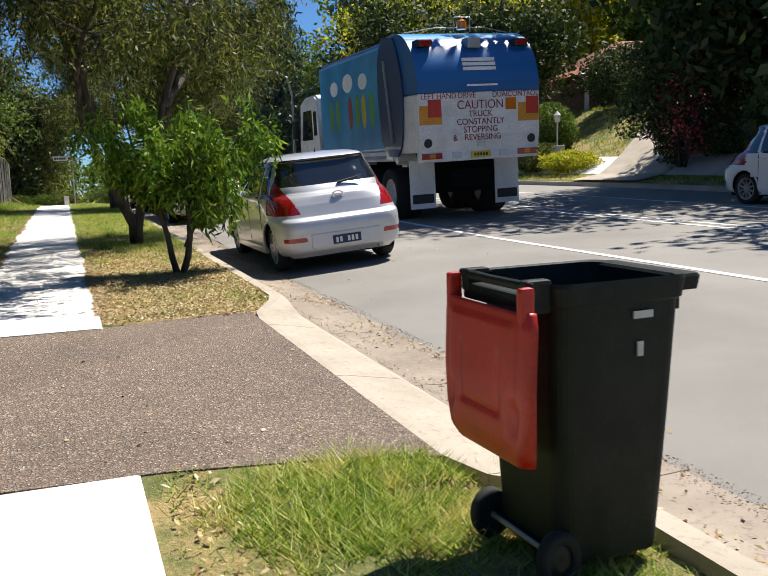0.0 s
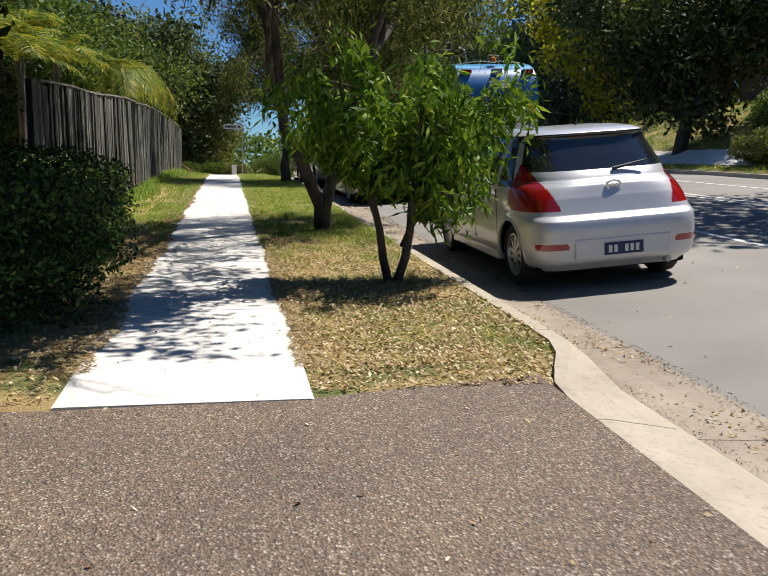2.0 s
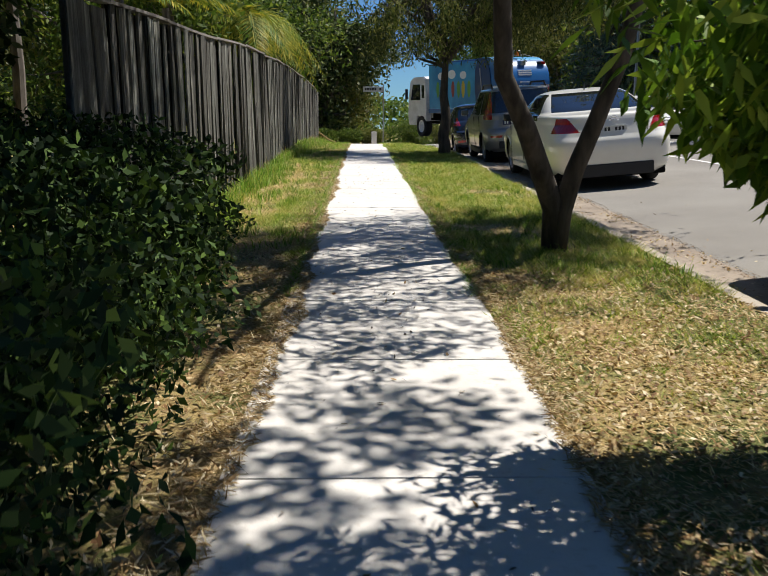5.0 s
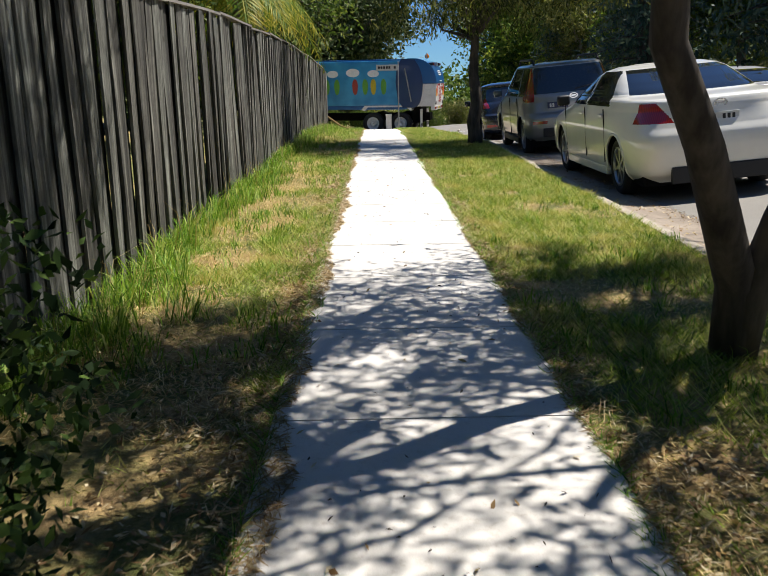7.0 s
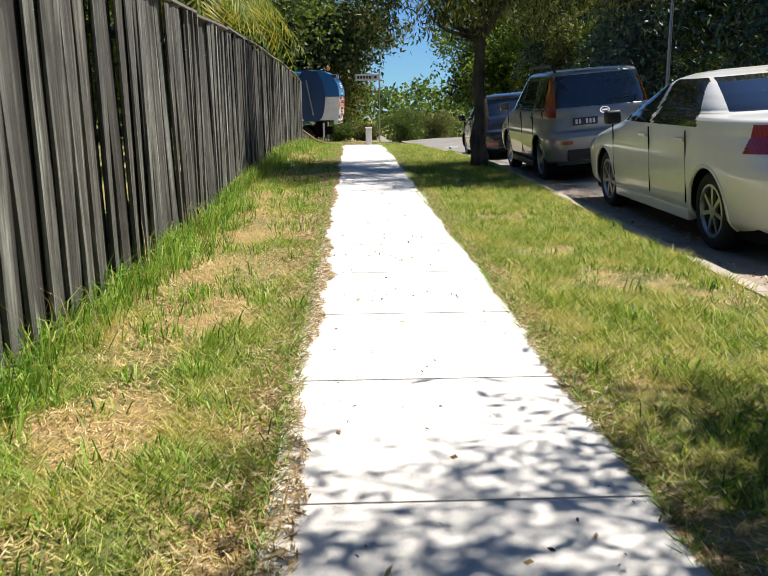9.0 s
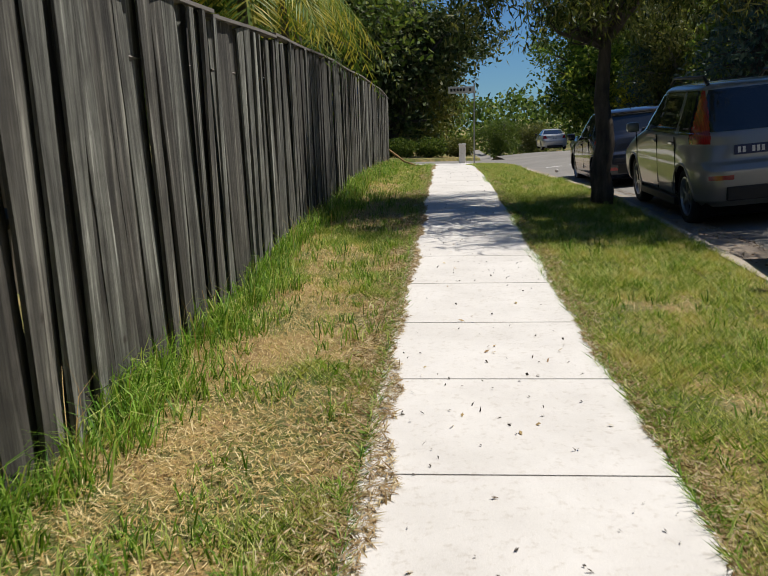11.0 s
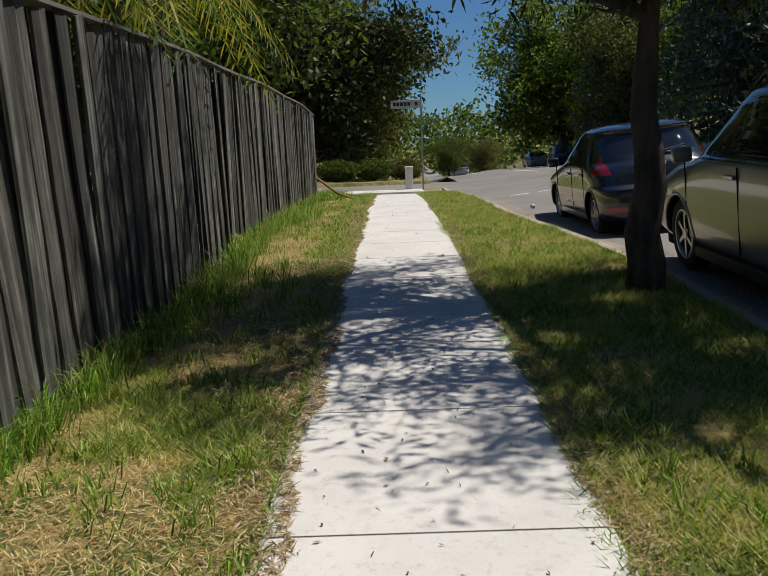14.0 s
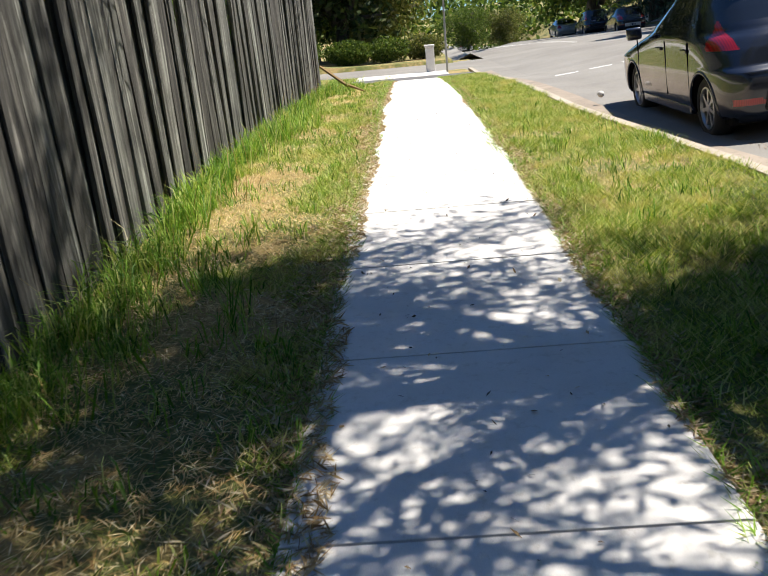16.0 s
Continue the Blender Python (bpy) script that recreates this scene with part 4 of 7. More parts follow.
# behind the fence
for kind, label, x, y, s, turn in (
        ("dense", "dense dark tree shading the hedge", -5.6, 11.5, 0.85, 0),
        ("dense", "low dense dark tree over the hedge", -4.7, 8.4, 0.62, 150),
        ("dense", "low dense dark tree at the end of the fence", -4.3, 13.2, 0.6, 250),
        ("dense", "dense dark tree behind the fence", -6.2, 17.0, 0.8, 70),
        ("broad", "leafy green garden tree behind the fence", -6.0, 27.5, 0.75, 130),
        ("olive", "olive-green gum tree behind the fence", -8.5, 33.0, 1.05, 30),
        ("broad", "leafy green garden tree behind the fence", -5.4, 38.0, 0.85, 210),
        ("dense", "dense dark tree near the corner", -7.0, 46.5, 1.15, 300),
        ("olive", "olive-green gum tree past the corner", -9.0, 66.0, 1.75, 10),
        ("dense", "dense dark tree past the side street", -3.8, 66.0, 1.45, 160),
        ("olive", "olive-green gum tree past the corner", -3.2, 73.0, 1.45, 95),
        ("broad", "leafy green tree past the side street", -6.0, 76.0, 1.7, 20),
        ("broad", "leafy green roadside tree in the distance", -4.5, 92.0, 1.3, 250),
        ("yellow", "yellow-green shrubby tree beside the far road", 17.5, 96.0, 0.75, 0),
        ("broad", "leafy green roadside tree in the distance", 6.0, 122.0, 0.75, 15),
        ("olive", "olive-green tree in the distance", 11.0, 132.0, 0.8, 140),
        ("broad", "leafy green roadside tree in the distance", 19.0, 118.0, 1.1, 80),
        # across the street
        ("dense", "tall dense dark tree shading the road", 16.2, 12.6, 1.5, 20),
        ("dense", "tall dense dark tree overhanging the far kerb", 16.0, 16.4, 1.45, 140),
        ("thick", "tall dense dark tree across the street", 19.8, 20.6, 1.0, 200),
        ("dense", "dense dark tree at the garden edge", 16.0, 33.0, 1.15, 110),
        ("yellow", "yellow-green tree beside the house", 25.8, 42.5, 1.35, 60),
        ("yellow", "yellow-green tree across the street", 18.9, 46.0, 1.3, 290),
        ("broad", "leafy green tree across the street", 22.5, 15.5, 1.15, 45),
        ("thick", "tall dense dark tree across the street", 26.0, 52.0, 1.45, 320),
        ("broad", "leafy green tree across the street", 23.0, 68.0, 1.35, 10),
        ("thick", "tall dense dark tree across the street", 18.5, 70.0, 1.5, 75),
        ("olive", "olive-green tree across the street", 17.0, 82.0, 1.4, 190),
        ("thick", "tall dense dark tree across the street", 26.0, 62.0, 1.8, 145),
        ("broad", "leafy green tree across the street", 27.0, 48.0, 1.6, 260),
        ("thick", "tall dense dark tree behind the house", 33.0, 40.0, 1.9, 30),
        ("thick", "tall dense dark tree past the crest", 15.6, 101.0, 2.0, 130),
        ("broad", "tall green tree past the crest", 18.0, 116.0, 2.0, 33),
        ("broad", "tall green tree past the crest", 20.0, 92.0, 1.9, 300),
        ("olive", "tall gum tree behind the house", 34.0, 56.0, 2.3, 100),
        ("broad", "leafy green garden tree by the driveway", -9.0, 3.0, 0.9, 200),
        ("broad", "leafy green tree beside the street", 17.5, -6.0, 1.3, 200),
        ("dense", "dense dark tree beside the footpath", -8.0, -7.0, 1.2, 20)):
    grove(kind, label, (x, y, gl(x, y) - 0.1), s, turn)
conifer("tall blue-green cedar with drooping tiered boughs", (14.8, 62.0, gl(15.2, 62)), 17.0, 4.6, 2, 0.06)
conifer("tall blue-green cedar with drooping tiered boughs", (19.5, 54.0, gl(19.5, 54)), 19.0, 5.0, 3, 0.06)
conifer("tall blue-green cedar with drooping tiered boughs", (15.5, 84.0, gl(15.5, 84)), 16.0, 4.2, 4, 0.06)

# distant woods beyond the crest
rng = np.random.default_rng(77)
n = 64000
wx = rng.uniform(-120, 140, n)
wy = np.where(rng.random(n) < 0.6, rng.uniform(150, 175, n), rng.uniform(130, 200, n))
top = 6.5 + 6 * np.clip((np.abs(wx - 11) - 13) / 12, 0, 1) + 1.2 * np.sin(wx * 0.21) + 1.0 * np.sin(wx * 0.57 + 1) + 0.7 * np.sin(wx * 1.3) + 0.5 * np.sin(wx * 2.9) * np.sin(wy)
wz = -8.5 + (top + 3.6) * rng.random(n) ** 0.8
v, f = leaves_at(rng, np.stack([wx, wy, wz], 1), 0.8, 0.55, 0.2)
tagged(new("distant_trees", mesh_from("distant_trees", v, f, M["leaf_mid"])), "mass of green trees in the distance", "trees", kind="stuff")
for side, x0 in (("left", -26), ("right", 44)):
    n = 18000
    wy = rng.uniform(-50, 150, n)
    wx = x0 + rng.normal(size=n) * 2.5 + 1.5 * np.sin(wy * 0.4)
    wz = -1 + (8 + 2 * np.sin(wy * 0.25) + np.sin(wy * 0.8)) * rng.random(n) ** 0.85 + (4.0 if x0 > 0 else 0)
    v, f = leaves_at(rng, np.stack([wx, wy, wz], 1), 1.0, 0.6, 0.2)
    tagged(new("garden_trees", mesh_from("garden_trees", v, f, M["leaf_dark"])), "dark screen of garden trees behind the houses", "trees", kind="stuff")


def shrub(name, label, at, radii, n, mat, leaf=(0.06, 0.03), seed=1, boxy=2.0, stems=10, ragged=0.12):
    """A rounded mass of leaves on short stems, its outline uneven."""
    rng = np.random.default_rng(seed)
    t = thing(name, label, "shrub", pose(*at))
    d = rng.normal(size=(n, 3))
    d /= (np.abs(d) ** boxy).sum(1, keepdims=True) ** (1 / boxy)
    r = rng.random((n, 1)) ** 0.28
    lump = 1 + ragged * (np.sin(5 * d[:, :1] + seed) * np.sin(6 * d[:, 1:2]) + 0.7 * np.sin(9 * d[:, 2:] + 3 * d[:, :1]))
    p = d * r * lump * np.array(radii)
    p[:, 2] += radii[2]
    p = p[p[:, 2] > 0.02]
    wood = bmesh.new()
    for k in range(stems):
        a = rng.uniform(0, 6.28)
        e = (radii[0] * 0.7 * math.cos(a), radii[1] * 0.7 * math.sin(a), radii[2] * rng.uniform(1.0, 1.7))
        tube([(0.1 * math.cos(a), 0.1 * math.sin(a), -0.05), (e[0] * 0.4, e[1] * 0.4, e[2] * 0.5), e], [0.025, 0.018, 0.006], 5, wood)
    part("stem", wood, M["bark"], t)
    v, f = leaves_at(rng, p, leaf[0], leaf[1], 0.0)
    child("foliage", mesh_from("foliage", v, f, mat), t)
    return t


# hedge between path and fence
shrub("hedge_shrub", "dense dark-green hedge shrub spilling towards the footpath", (-2.62, 12.5, 0), (1.15, 1.6, 0.56), 36000, M["leaf_hedge"], (0.05, 0.026), 5, 4.0)
shrub("hedge_shrub", "dense dark-green hedge shrub spilling towards the footpath", (-2.68, 10.0, 0), (1.4, 1.75, 0.52), 38000, M["leaf_hedge"], (0.05, 0.026), 6, 4.0)
shrub("hedge_shrub", "leafy green shrub at the driveway corner", (-3.1, 8.2, 0), (1.0, 0.75, 0.5), 12000, M["leaf_bright"], (0.06, 0.03), 7, 2.2)
shrub("garden_shrub", "tall dark shrub crowding the end of the fence", (-3.7, 12.6, 0), (1.15, 1.3, 1.9), 22000, M["leaf_dark"], (0.09, 0.05), 18, 2.4)
shrub("garden_shrub", "dark shrub behind the hedge", (-4.9, 9.2, 0), (1.3, 2.0, 1.2), 20000, M["leaf_dark"], (0.08, 0.04), 8, 2.2)
shrub("garden_shrub", "dark shrub behind the hedge", (-4.6, 13.5, 0), (1.2, 2.0, 1.35), 20000, M["leaf_dark"], (0.08, 0.04), 9, 2.2)
# across the street
shrub("round_shrub", "clipped rounded dark-green shrub", (16.3, 27.4, gl(16.3, 27.4)), (1.0, 1.0, 0.98), 12000, M["leaf_mid"], (0.09, 0.05), 10, ragged=0.04)
shrub("garden_shrub", "dark spreading shrub below the house wall", (20.2, 28.6, gl(20.2, 28.6)), (1.6, 1.6, 1.15), 9000, M["leaf_dark"], (0.14, 0.07), 41)
shrub("garden_shrub", "dark spreading shrub below the house wall", (22.0, 27.2, gl(22.0, 27.2)), (1.7, 1.5, 1.0), 9000, M["leaf_mid"], (0.14, 0.07), 42)
shrub("garden_shrub", "low yellow-green shrub along the garden edge", (15.3, 24.6, gl(15.3, 24.6)), (0.8, 1.3, 0.35), 6000, M["leaf_yellow"], (0.1, 0.05), 12)
shrub("garden_shrub", "grey-green low shrub in the garden bed", (15.2, 26.6, gl(15.2, 26.6)), (0.8, 1.2, 0.55), 6000, M["leaf_olive"], (0.1, 0.05), 13)
shrub("garden_shrub", "large dark shrub flecked with red flowers", (15.4, 19.2, gl(15.4, 19.2) + 0.15), (1.5, 1.9, 2.0), 22000, M["leaf_dark"], (0.11, 0.06), 14, ragged=0.2)
shrub("garden_shrub", "tall tangled green shrub", (16.4, 16.0, gl(16.4, 16.0)), (1.4, 1.5, 1.5), 16000, M["leaf_mid"], (0.11, 0.05), 15, ragged=0.2)
shrub("flowering_shrub", "scarlet-flowered bush by the driveway", (14.6, 18.2, gl(14.6, 18.2) + 0.5), (0.6, 0.8, 1.25), 700, M["leaf_red"], (0.1, 0.07), 16, ragged=0.5)
shrub("garden_shrub", "yellow-green spreading shrub across the street", (16.6, 14.3, gl(16.6, 14.3)), (1.1, 1.0, 0.55), 7000, M["leaf_yellow"], (0.12, 0.05), 17)
for k, (x, y, c) in enumerate(((-3.2, 62.4, "leaf_mid"), (-1.6, 62.9, "leaf_mid"), (-5.2, 62.0, "leaf_mid"), (-0.1, 63.5, "leaf_olive"), (-7.5, 61.8, "leaf_mid"))):
    shrub("corner_shrub", "low leafy shrub on the far corner", (x, y, gl(x, y)), (1.0, 0.7, 0.5), 5000, M[c], (0.1, 0.06), 20 + k)
for k, (x, y) in enumerate(((-3.4, 43.6), (-4.3, 45.0))):
    shrub("corner_shrub", "bright leafy shrub at the end of the fence", (x, y, gl(x, y)), (0.7, 0.8, 0.75), 5000, M["leaf_bright"], (0.12, 0.06), 30 + k)


# ---- palms behind the fence ----
def palm(label, at, height, seed, fronds=15, length=1.5, droop=0.42):
    rng = np.random.default_rng(seed)
    t = thing("palm", label, "palm", pose(*at))
    part("trunk", tube([(0, 0, -0.2), (0.05, 0, height * 0.5), (0.0, 0.05, height)], [0.09, 0.075, 0.06], 8), M["pale_bark"], t)
    for q in range(fronds):
        a, e = q * 2.4 + rng.normal() * 0.2, rng.uniform(0.6, 1.5)
        ln = length * rng.uniform(0.75, 1.15)
        s = np.linspace(0, 1, 16)
        out = ln * (math.cos(e) * s + 0.15 * s**2)
        up = ln * (math.sin(e) * s - (droop + 0.3 * math.cos(e)) * s**2)
        rib = np.stack([np.cos(a) * out, np.sin(a) * out, height + up], 1)
        v, f = [], []
        for i in range(2, 16):
            for sgn in (-1, 1):
                for w in (0, 0.5):
                    b = rib[i] * (1 - w) + rib[i - 1] * w
                    d = (rib[i] - rib[i - 1]) / np.linalg.norm(rib[i] - rib[i - 1])
                    side = np.array([-math.sin(a), math.cos(a), 0]) * sgn
                    L = 0.42 * math.sin(math.pi * (0.12 + 0.82 * s[i])) + 0.06
                    tip = b + side * L * 0.8 + d * L * 0.5 + np.array([0, 0, -0.3 * L + rng.normal() * 0.03])
                    mid = (b + tip) / 2 + np.array([0, 0, 0.04 * L])
                    k = len(v)
                    v += [b, mid + d * 0.014, tip, mid - d * 0.014]
                    f.append((k, k + 1, k + 2, k + 3))
        k = len(v)
        for i in range(0, 15):
            side = np.array([-math.sin(a), math.cos(a), 0]) * 0.012
            k = len(v)
            v += [rib[i] - side, rib[i] + side, rib[i + 1] + side * 0.8, rib[i + 1] - side * 0.8]
            f.append((k, k + 1, k + 2, k + 3))
        child("frond", mesh_from("frond", v, f, M["leaf_palm"]), t)
    return t


for k, (x, y, h) in enumerate(((-4.2, 20.6, 2.5), (-4.5, 22.2, 2.9), (-4.1, 23.6, 2.7), (-5.0, 19.2, 2.9), (-4.4, 25.4, 3.0), (-3.4, 28.6, 2.9), (-3.3, 31.0, 3.1), (-3.5, 33.4, 3.3))):
    palm("golden cane palm leaning over the fence", (x, y, gl(x, y)), h, 60 + k, 26 if y > 28 else 15, 1.9 if y > 28 else 1.6, 1.15 if y > 28 else 0.5)


# ---- vehicles ----
def square(z, power):
    """Plan outlines are squarer low on the body, rounder in the cabin."""
    return power + (8.5 - power) * min(max((0.98 - z) / 0.3, 0.0), 1.0)


def loft_rings(rings, n=72, power=4.5):
    """Plan outlines stacked by height. rings: (z, rear, front, half width); the back corners are squarer than a circle."""
    ang = np.linspace(0, 2 * math.pi, n, endpoint=False)
    c, s = np.cos(ang), np.sin(ang)
    out = []
    for z, yr, yf, hw in rings:
        p = square(z, power)
        x = hw * np.sign(c) * np.abs(c) ** (2 / p)
        y = (yr + yf) / 2 + (yf - yr) / 2 * np.sign(s) * np.abs(s) ** (2 / p)
        out.append(np.stack([x, y, np.full(n, z)], 1))
    return np.array(out)


def refine(rings, k=3):
    """Rings between rings on a spline that never overshoots its neighbours."""
    p = np.array(rings, float)
    out = []
    for i in range(len(p) - 1):
        p0, p1, p2, p3 = p[max(i - 1, 0)], p[i], p[i + 1], p[min(i + 2, len(p) - 1)]
        for t in np.arange(k) / k:
            q = 0.5 * (2 * p1 + (p2 - p0) * t + (2 * p0 - 5 * p1 + 4 * p2 - p3) * t * t + (3 * p1 - p0 - 3 * p2 + p3) * t**3)
            q = np.clip(q, np.minimum(p1, p2), np.maximum(p1, p2))
            q[0] = p1[0] + (p2[0] - p1[0]) * t
            out.append(tuple(q.tolist()))
    out.append(tuple(p[-1].tolist()))
    return out


def skin_x(rings, power, y, z):
    """Half width of the body at a place along it and a height."""
    q = [float(np.interp(z, [r[0] for r in rings], [r[k] for r in rings])) for k in range(4)]
    u = min(abs((y - (q[1] + q[2]) / 2) / ((q[2] - q[1]) / 2)), 0.999)
    p = square(z, power)
    return q[3] * (1 - u**p) ** (1 / p)


def wheel_meshes(radius, width, spokes=10):
    w = width / 2
    tyre = bm_mesh("tyre", lathe([(radius * 0.68, -w * 0.9), (radius * 0.9, -w), (radius * 0.985, -w * 0.75), (radius, -w * 0.3), (radius, w * 0.3), (radius * 0.985, w * 0.75), (radius * 0.9, w), (radius * 0.68, w * 0.9)], 32), M["rubber"], True)
    rim = lathe([(radius * 0.6, -w * 0.8), (radius * 0.69, -w * 0.88), (radius * 0.69, w * 0.93), (radius * 0.63, w * 0.95), (radius * 0.6, w * 0.7)], 32)
    for k in range(spokes):
        tmp = box(w * 0.55, w * 0.8, -0.018, 0.018, 0.04, radius * 0.62)
        bmesh.ops.rotate(tmp, verts=tmp.verts[:], matrix=Matrix.Rotation(2 * math.pi * k / spokes, 3, "X"))
        t = bpy.data.meshes.new("tmp")
        tmp.to_mesh(t)
        tmp.free()
        rim.from_mesh(t)
        bpy.data.meshes.remove(t)
    lathe([(0.001, w * 0.85), (0.05, w * 0.85), (0.06, w * 0.5), (0.001, w * 0.5)], 14, bm=rim)
    lathe([(0.001, w * 0.05), (radius * 0.6, w * 0.05), (radius * 0.6, -w * 0.1), (0.001, -w * 0.1)], 20, bm=rim)
    return tyre, bm_mesh("rim", rim, M["alloy"])


def patch_mesh(name, grid, faces, mat, lift=0.0):
    """Faces of a ring grid as a mesh of its own, with a small thickness outward."""
    n = grid.shape[1]
    used = sorted({i for f in faces for i in f})
    index = {i: k for k, i in enumerate(used)}
    flat = grid.reshape(-1, 3)
    v = flat[used].copy()
    me = mesh_from(name, v, [tuple(index[i] for i in f) for f in faces], mat, True)
    return me


def car(label, m, paint, rings, lamps, spec, category="car", group=""):
    """A car facing +y, from rings; spec gives wheels, window spans and trim."""
    t = thing(spec["name"], label, category, m, group)
    near = spec.get("near", False)
    power = spec.get("power", 4.5)
    fine = refine(rings, (4, 7, 11)[int(near)])
    grid = loft_rings(fine, (128, 240, 440)[int(near)], power)
    nr, n = grid.shape[:2]
    L = spec["length"]
    bx = {}
    for i in range(nr - 1):
        for j in range(n):
            f = (i * n + j, i * n + (j + 1) % n, (i + 1) * n + (j + 1) % n, (i + 1) * n + j)
            c = grid.reshape(-1, 3)[list(f)].mean(0)
            a, b = grid[i, j], grid[i, (j + 1) % n]
            x, y, z = c
            if abs(x) > 0.6 * spec["hw"] and any((y - w)**2 + (z - spec["wheel"])**2 < (spec["wheel"] + 0.045)**2 for w in spec["axles"]):
                continue
            key = "body"
            for name, (x0, slant, y0, y1, z0, z1) in lamps.items():
                if abs(x) > x0 + slant * (z - z0) and y0 <= y <= y1 and z0 <= z <= z1:
                    key = name + ("_l" if x < 0 else "_r")
            if key == "body" and spec["belt"] < z < spec["glass_top"]:
                yr, yf, hw = fine[i][1], fine[i][2], fine[i][3]
                side = abs(x) > hw * 0.93 - 0.005
                if side:
                    for k, (p, q, rise) in enumerate(spec["side_windows"]):
                        if p + rise * (z - spec["belt"]) < y < q - 0.9 * (z - spec["belt"]) * (k == len(spec["side_windows"]) - 1):
                            key = f"side_window_{k}" + ("_l" if x < 0 else "_r")
                elif y < (yr + yf) / 2 and z > spec["rear_glass"]:
                    if abs(x) < hw * 0.88:
                        key = "rear_window"
                elif y > (yr + yf) / 2 and z > spec["belt"] + 0.03 and abs(x) < hw * 0.9:
                    key = "windscreen"
            bx.setdefault(key, []).append(f)
    cap = tuple(range((nr - 1) * n, nr * n))
    bx["body"].append(cap)
    names = {"body": ("body", paint), "rear_window": ("rear_window", M["glass"]), "windscreen": ("windscreen", M["glass"])}
    for key, fs in bx.items():
        if key in names:
            nm, mt = names[key]
        elif key.startswith("side_window"):
            nm, mt = "side_window", M["glass"]
        else:
            base = key[:-2]
            nm, mt = base, {"tail_lamp": M["red_lens"], "reverse_lamp": M["clear_lens"], "headlamp": M["clear_lens"], "reflector": M["red_lens"]}[base]
        child(nm, patch_mesh(nm, grid, fs, mt), t)
    part("underbody", box(-spec["hw"] + 0.12, spec["hw"] - 0.12, 0.25, L - 0.3, 0.16, 0.5, 0.03), M["under"], t)
    # wheels and their dark wells
    tyre, rim = wheel_meshes(spec["wheel"], 0.2, spec.get("spokes", 10))
    for sx in (-1, 1):
        for wy in spec["axles"]:
            w = thing("wheel", "", "")
            w.parent = t
            w.matrix_basis = pose(sx * (spec["hw"] - 0.145), wy, spec["wheel"], 0, 0, 0 if sx > 0 else 180)
            child("tyre", tyre, w)
            child("rim", rim, w)
            # an open arch behind the skin, and the rolled lip round it
            bm = bmesh.new()
            R = spec["wheel"] + 0.05
            turn = np.linspace(-0.3, math.pi + 0.3, 30)
            arc = [(wy + R * math.cos(q), spec["wheel"] + R * math.sin(q)) for q in turn]
            rim_x = [skin_x(fine, power, p, max(q, rings[0][0])) for p, q in arc]
            va = [bm.verts.new((sx * (spec["hw"] - 0.34), p, q)) for p, q in arc]
            vb = [bm.verts.new((sx * (x - 0.006), p, q)) for x, (p, q) in zip(rim_x, arc)]
            for k in range(29):
                bm.faces.new((va[k], va[k + 1], vb[k + 1], vb[k]))
            bm.faces.new(va[::-1])
            part("arch_lip", tube([(sx * (x - 0.008), p, q) for x, (p, q) in zip(rim_x, arc) if q > rings[0][0] + 0.02], [0.02] * sum(q > rings[0][0] + 0.02 for p, q in arc), 6), spec.get("arch_mat", paint), t, smooth=True)
            part("wheel_well", bm, M["under"], t)
    # trim
    yb = spec["plate"]
    px = spec.get("plate_x", 0.0)
    pl = part("number_plate", box(px - 0.186, px + 0.186, yb[0] - 0.014, yb[0], yb[1] - 0.055, yb[1] + 0.055, 0.003), spec.get("plate_mat", M["plate_blue"]), t, "number plate with plain bars")
    for k in range(6):
        if k != 2:
            part("plate_bar", box(px - 0.15 + 0.052 * k, px - 0.118 + 0.052 * k, yb[0] - 0.017, yb[0] - 0.0145, yb[1] - 0.033, yb[1] + 0.033), spec.get("plate_ink", M["plate_white"]), pl)
    bd = spec["badge"]
    bm = lathe([(0.045, -0.006), (0.062, -0.006), (0.062, 0.006), (0.045, 0.006)], 20)
    bmesh.ops.rotate(bm, verts=bm.verts[:], matrix=Matrix.Rotation(math.pi / 2, 3, "Z"))
    bmesh.ops.scale(bm, verts=bm.verts[:], vec=(1.25, 1, 0.8))
    box(-0.045, 0.045, -0.005, 0.004, -0.012, 0.012, bm=bm)
    part("badge", bm, M["chrome"], t, m=pose(0, bd[0], bd[1]))
    for sx in (-1, 1):
        part("mirror", box(sx * spec["hw"] + (0.0 if sx > 0 else -0.17), sx * spec["hw"] + (0.17 if sx > 0 else 0.0), spec["mirror"] - 0.05, spec["mirror"] + 0.06, spec["belt"] - 0.02, spec["belt"] + 0.12, 0.03), spec.get("mirror_mat", paint), t, smooth=True)
        for hy in spec["handles"]:
            part("door_handle", box(sx * (spec["hw"] + 0.004) - 0.012, sx * (spec["hw"] + 0.004) + 0.012, hy, hy + 0.19, spec["belt"] - 0.13, spec["belt"] - 0.095, 0.008), spec.get("handle_mat", paint), t)
        for dy in spec["seams"]:
            part("door_seam", box(sx * (spec["hw"] - 0.004) - 0.006, sx * (spec["hw"] - 0.004) + 0.006, dy, dy + 0.006, 0.36, spec["belt"] - 0.03), M["under"], t)
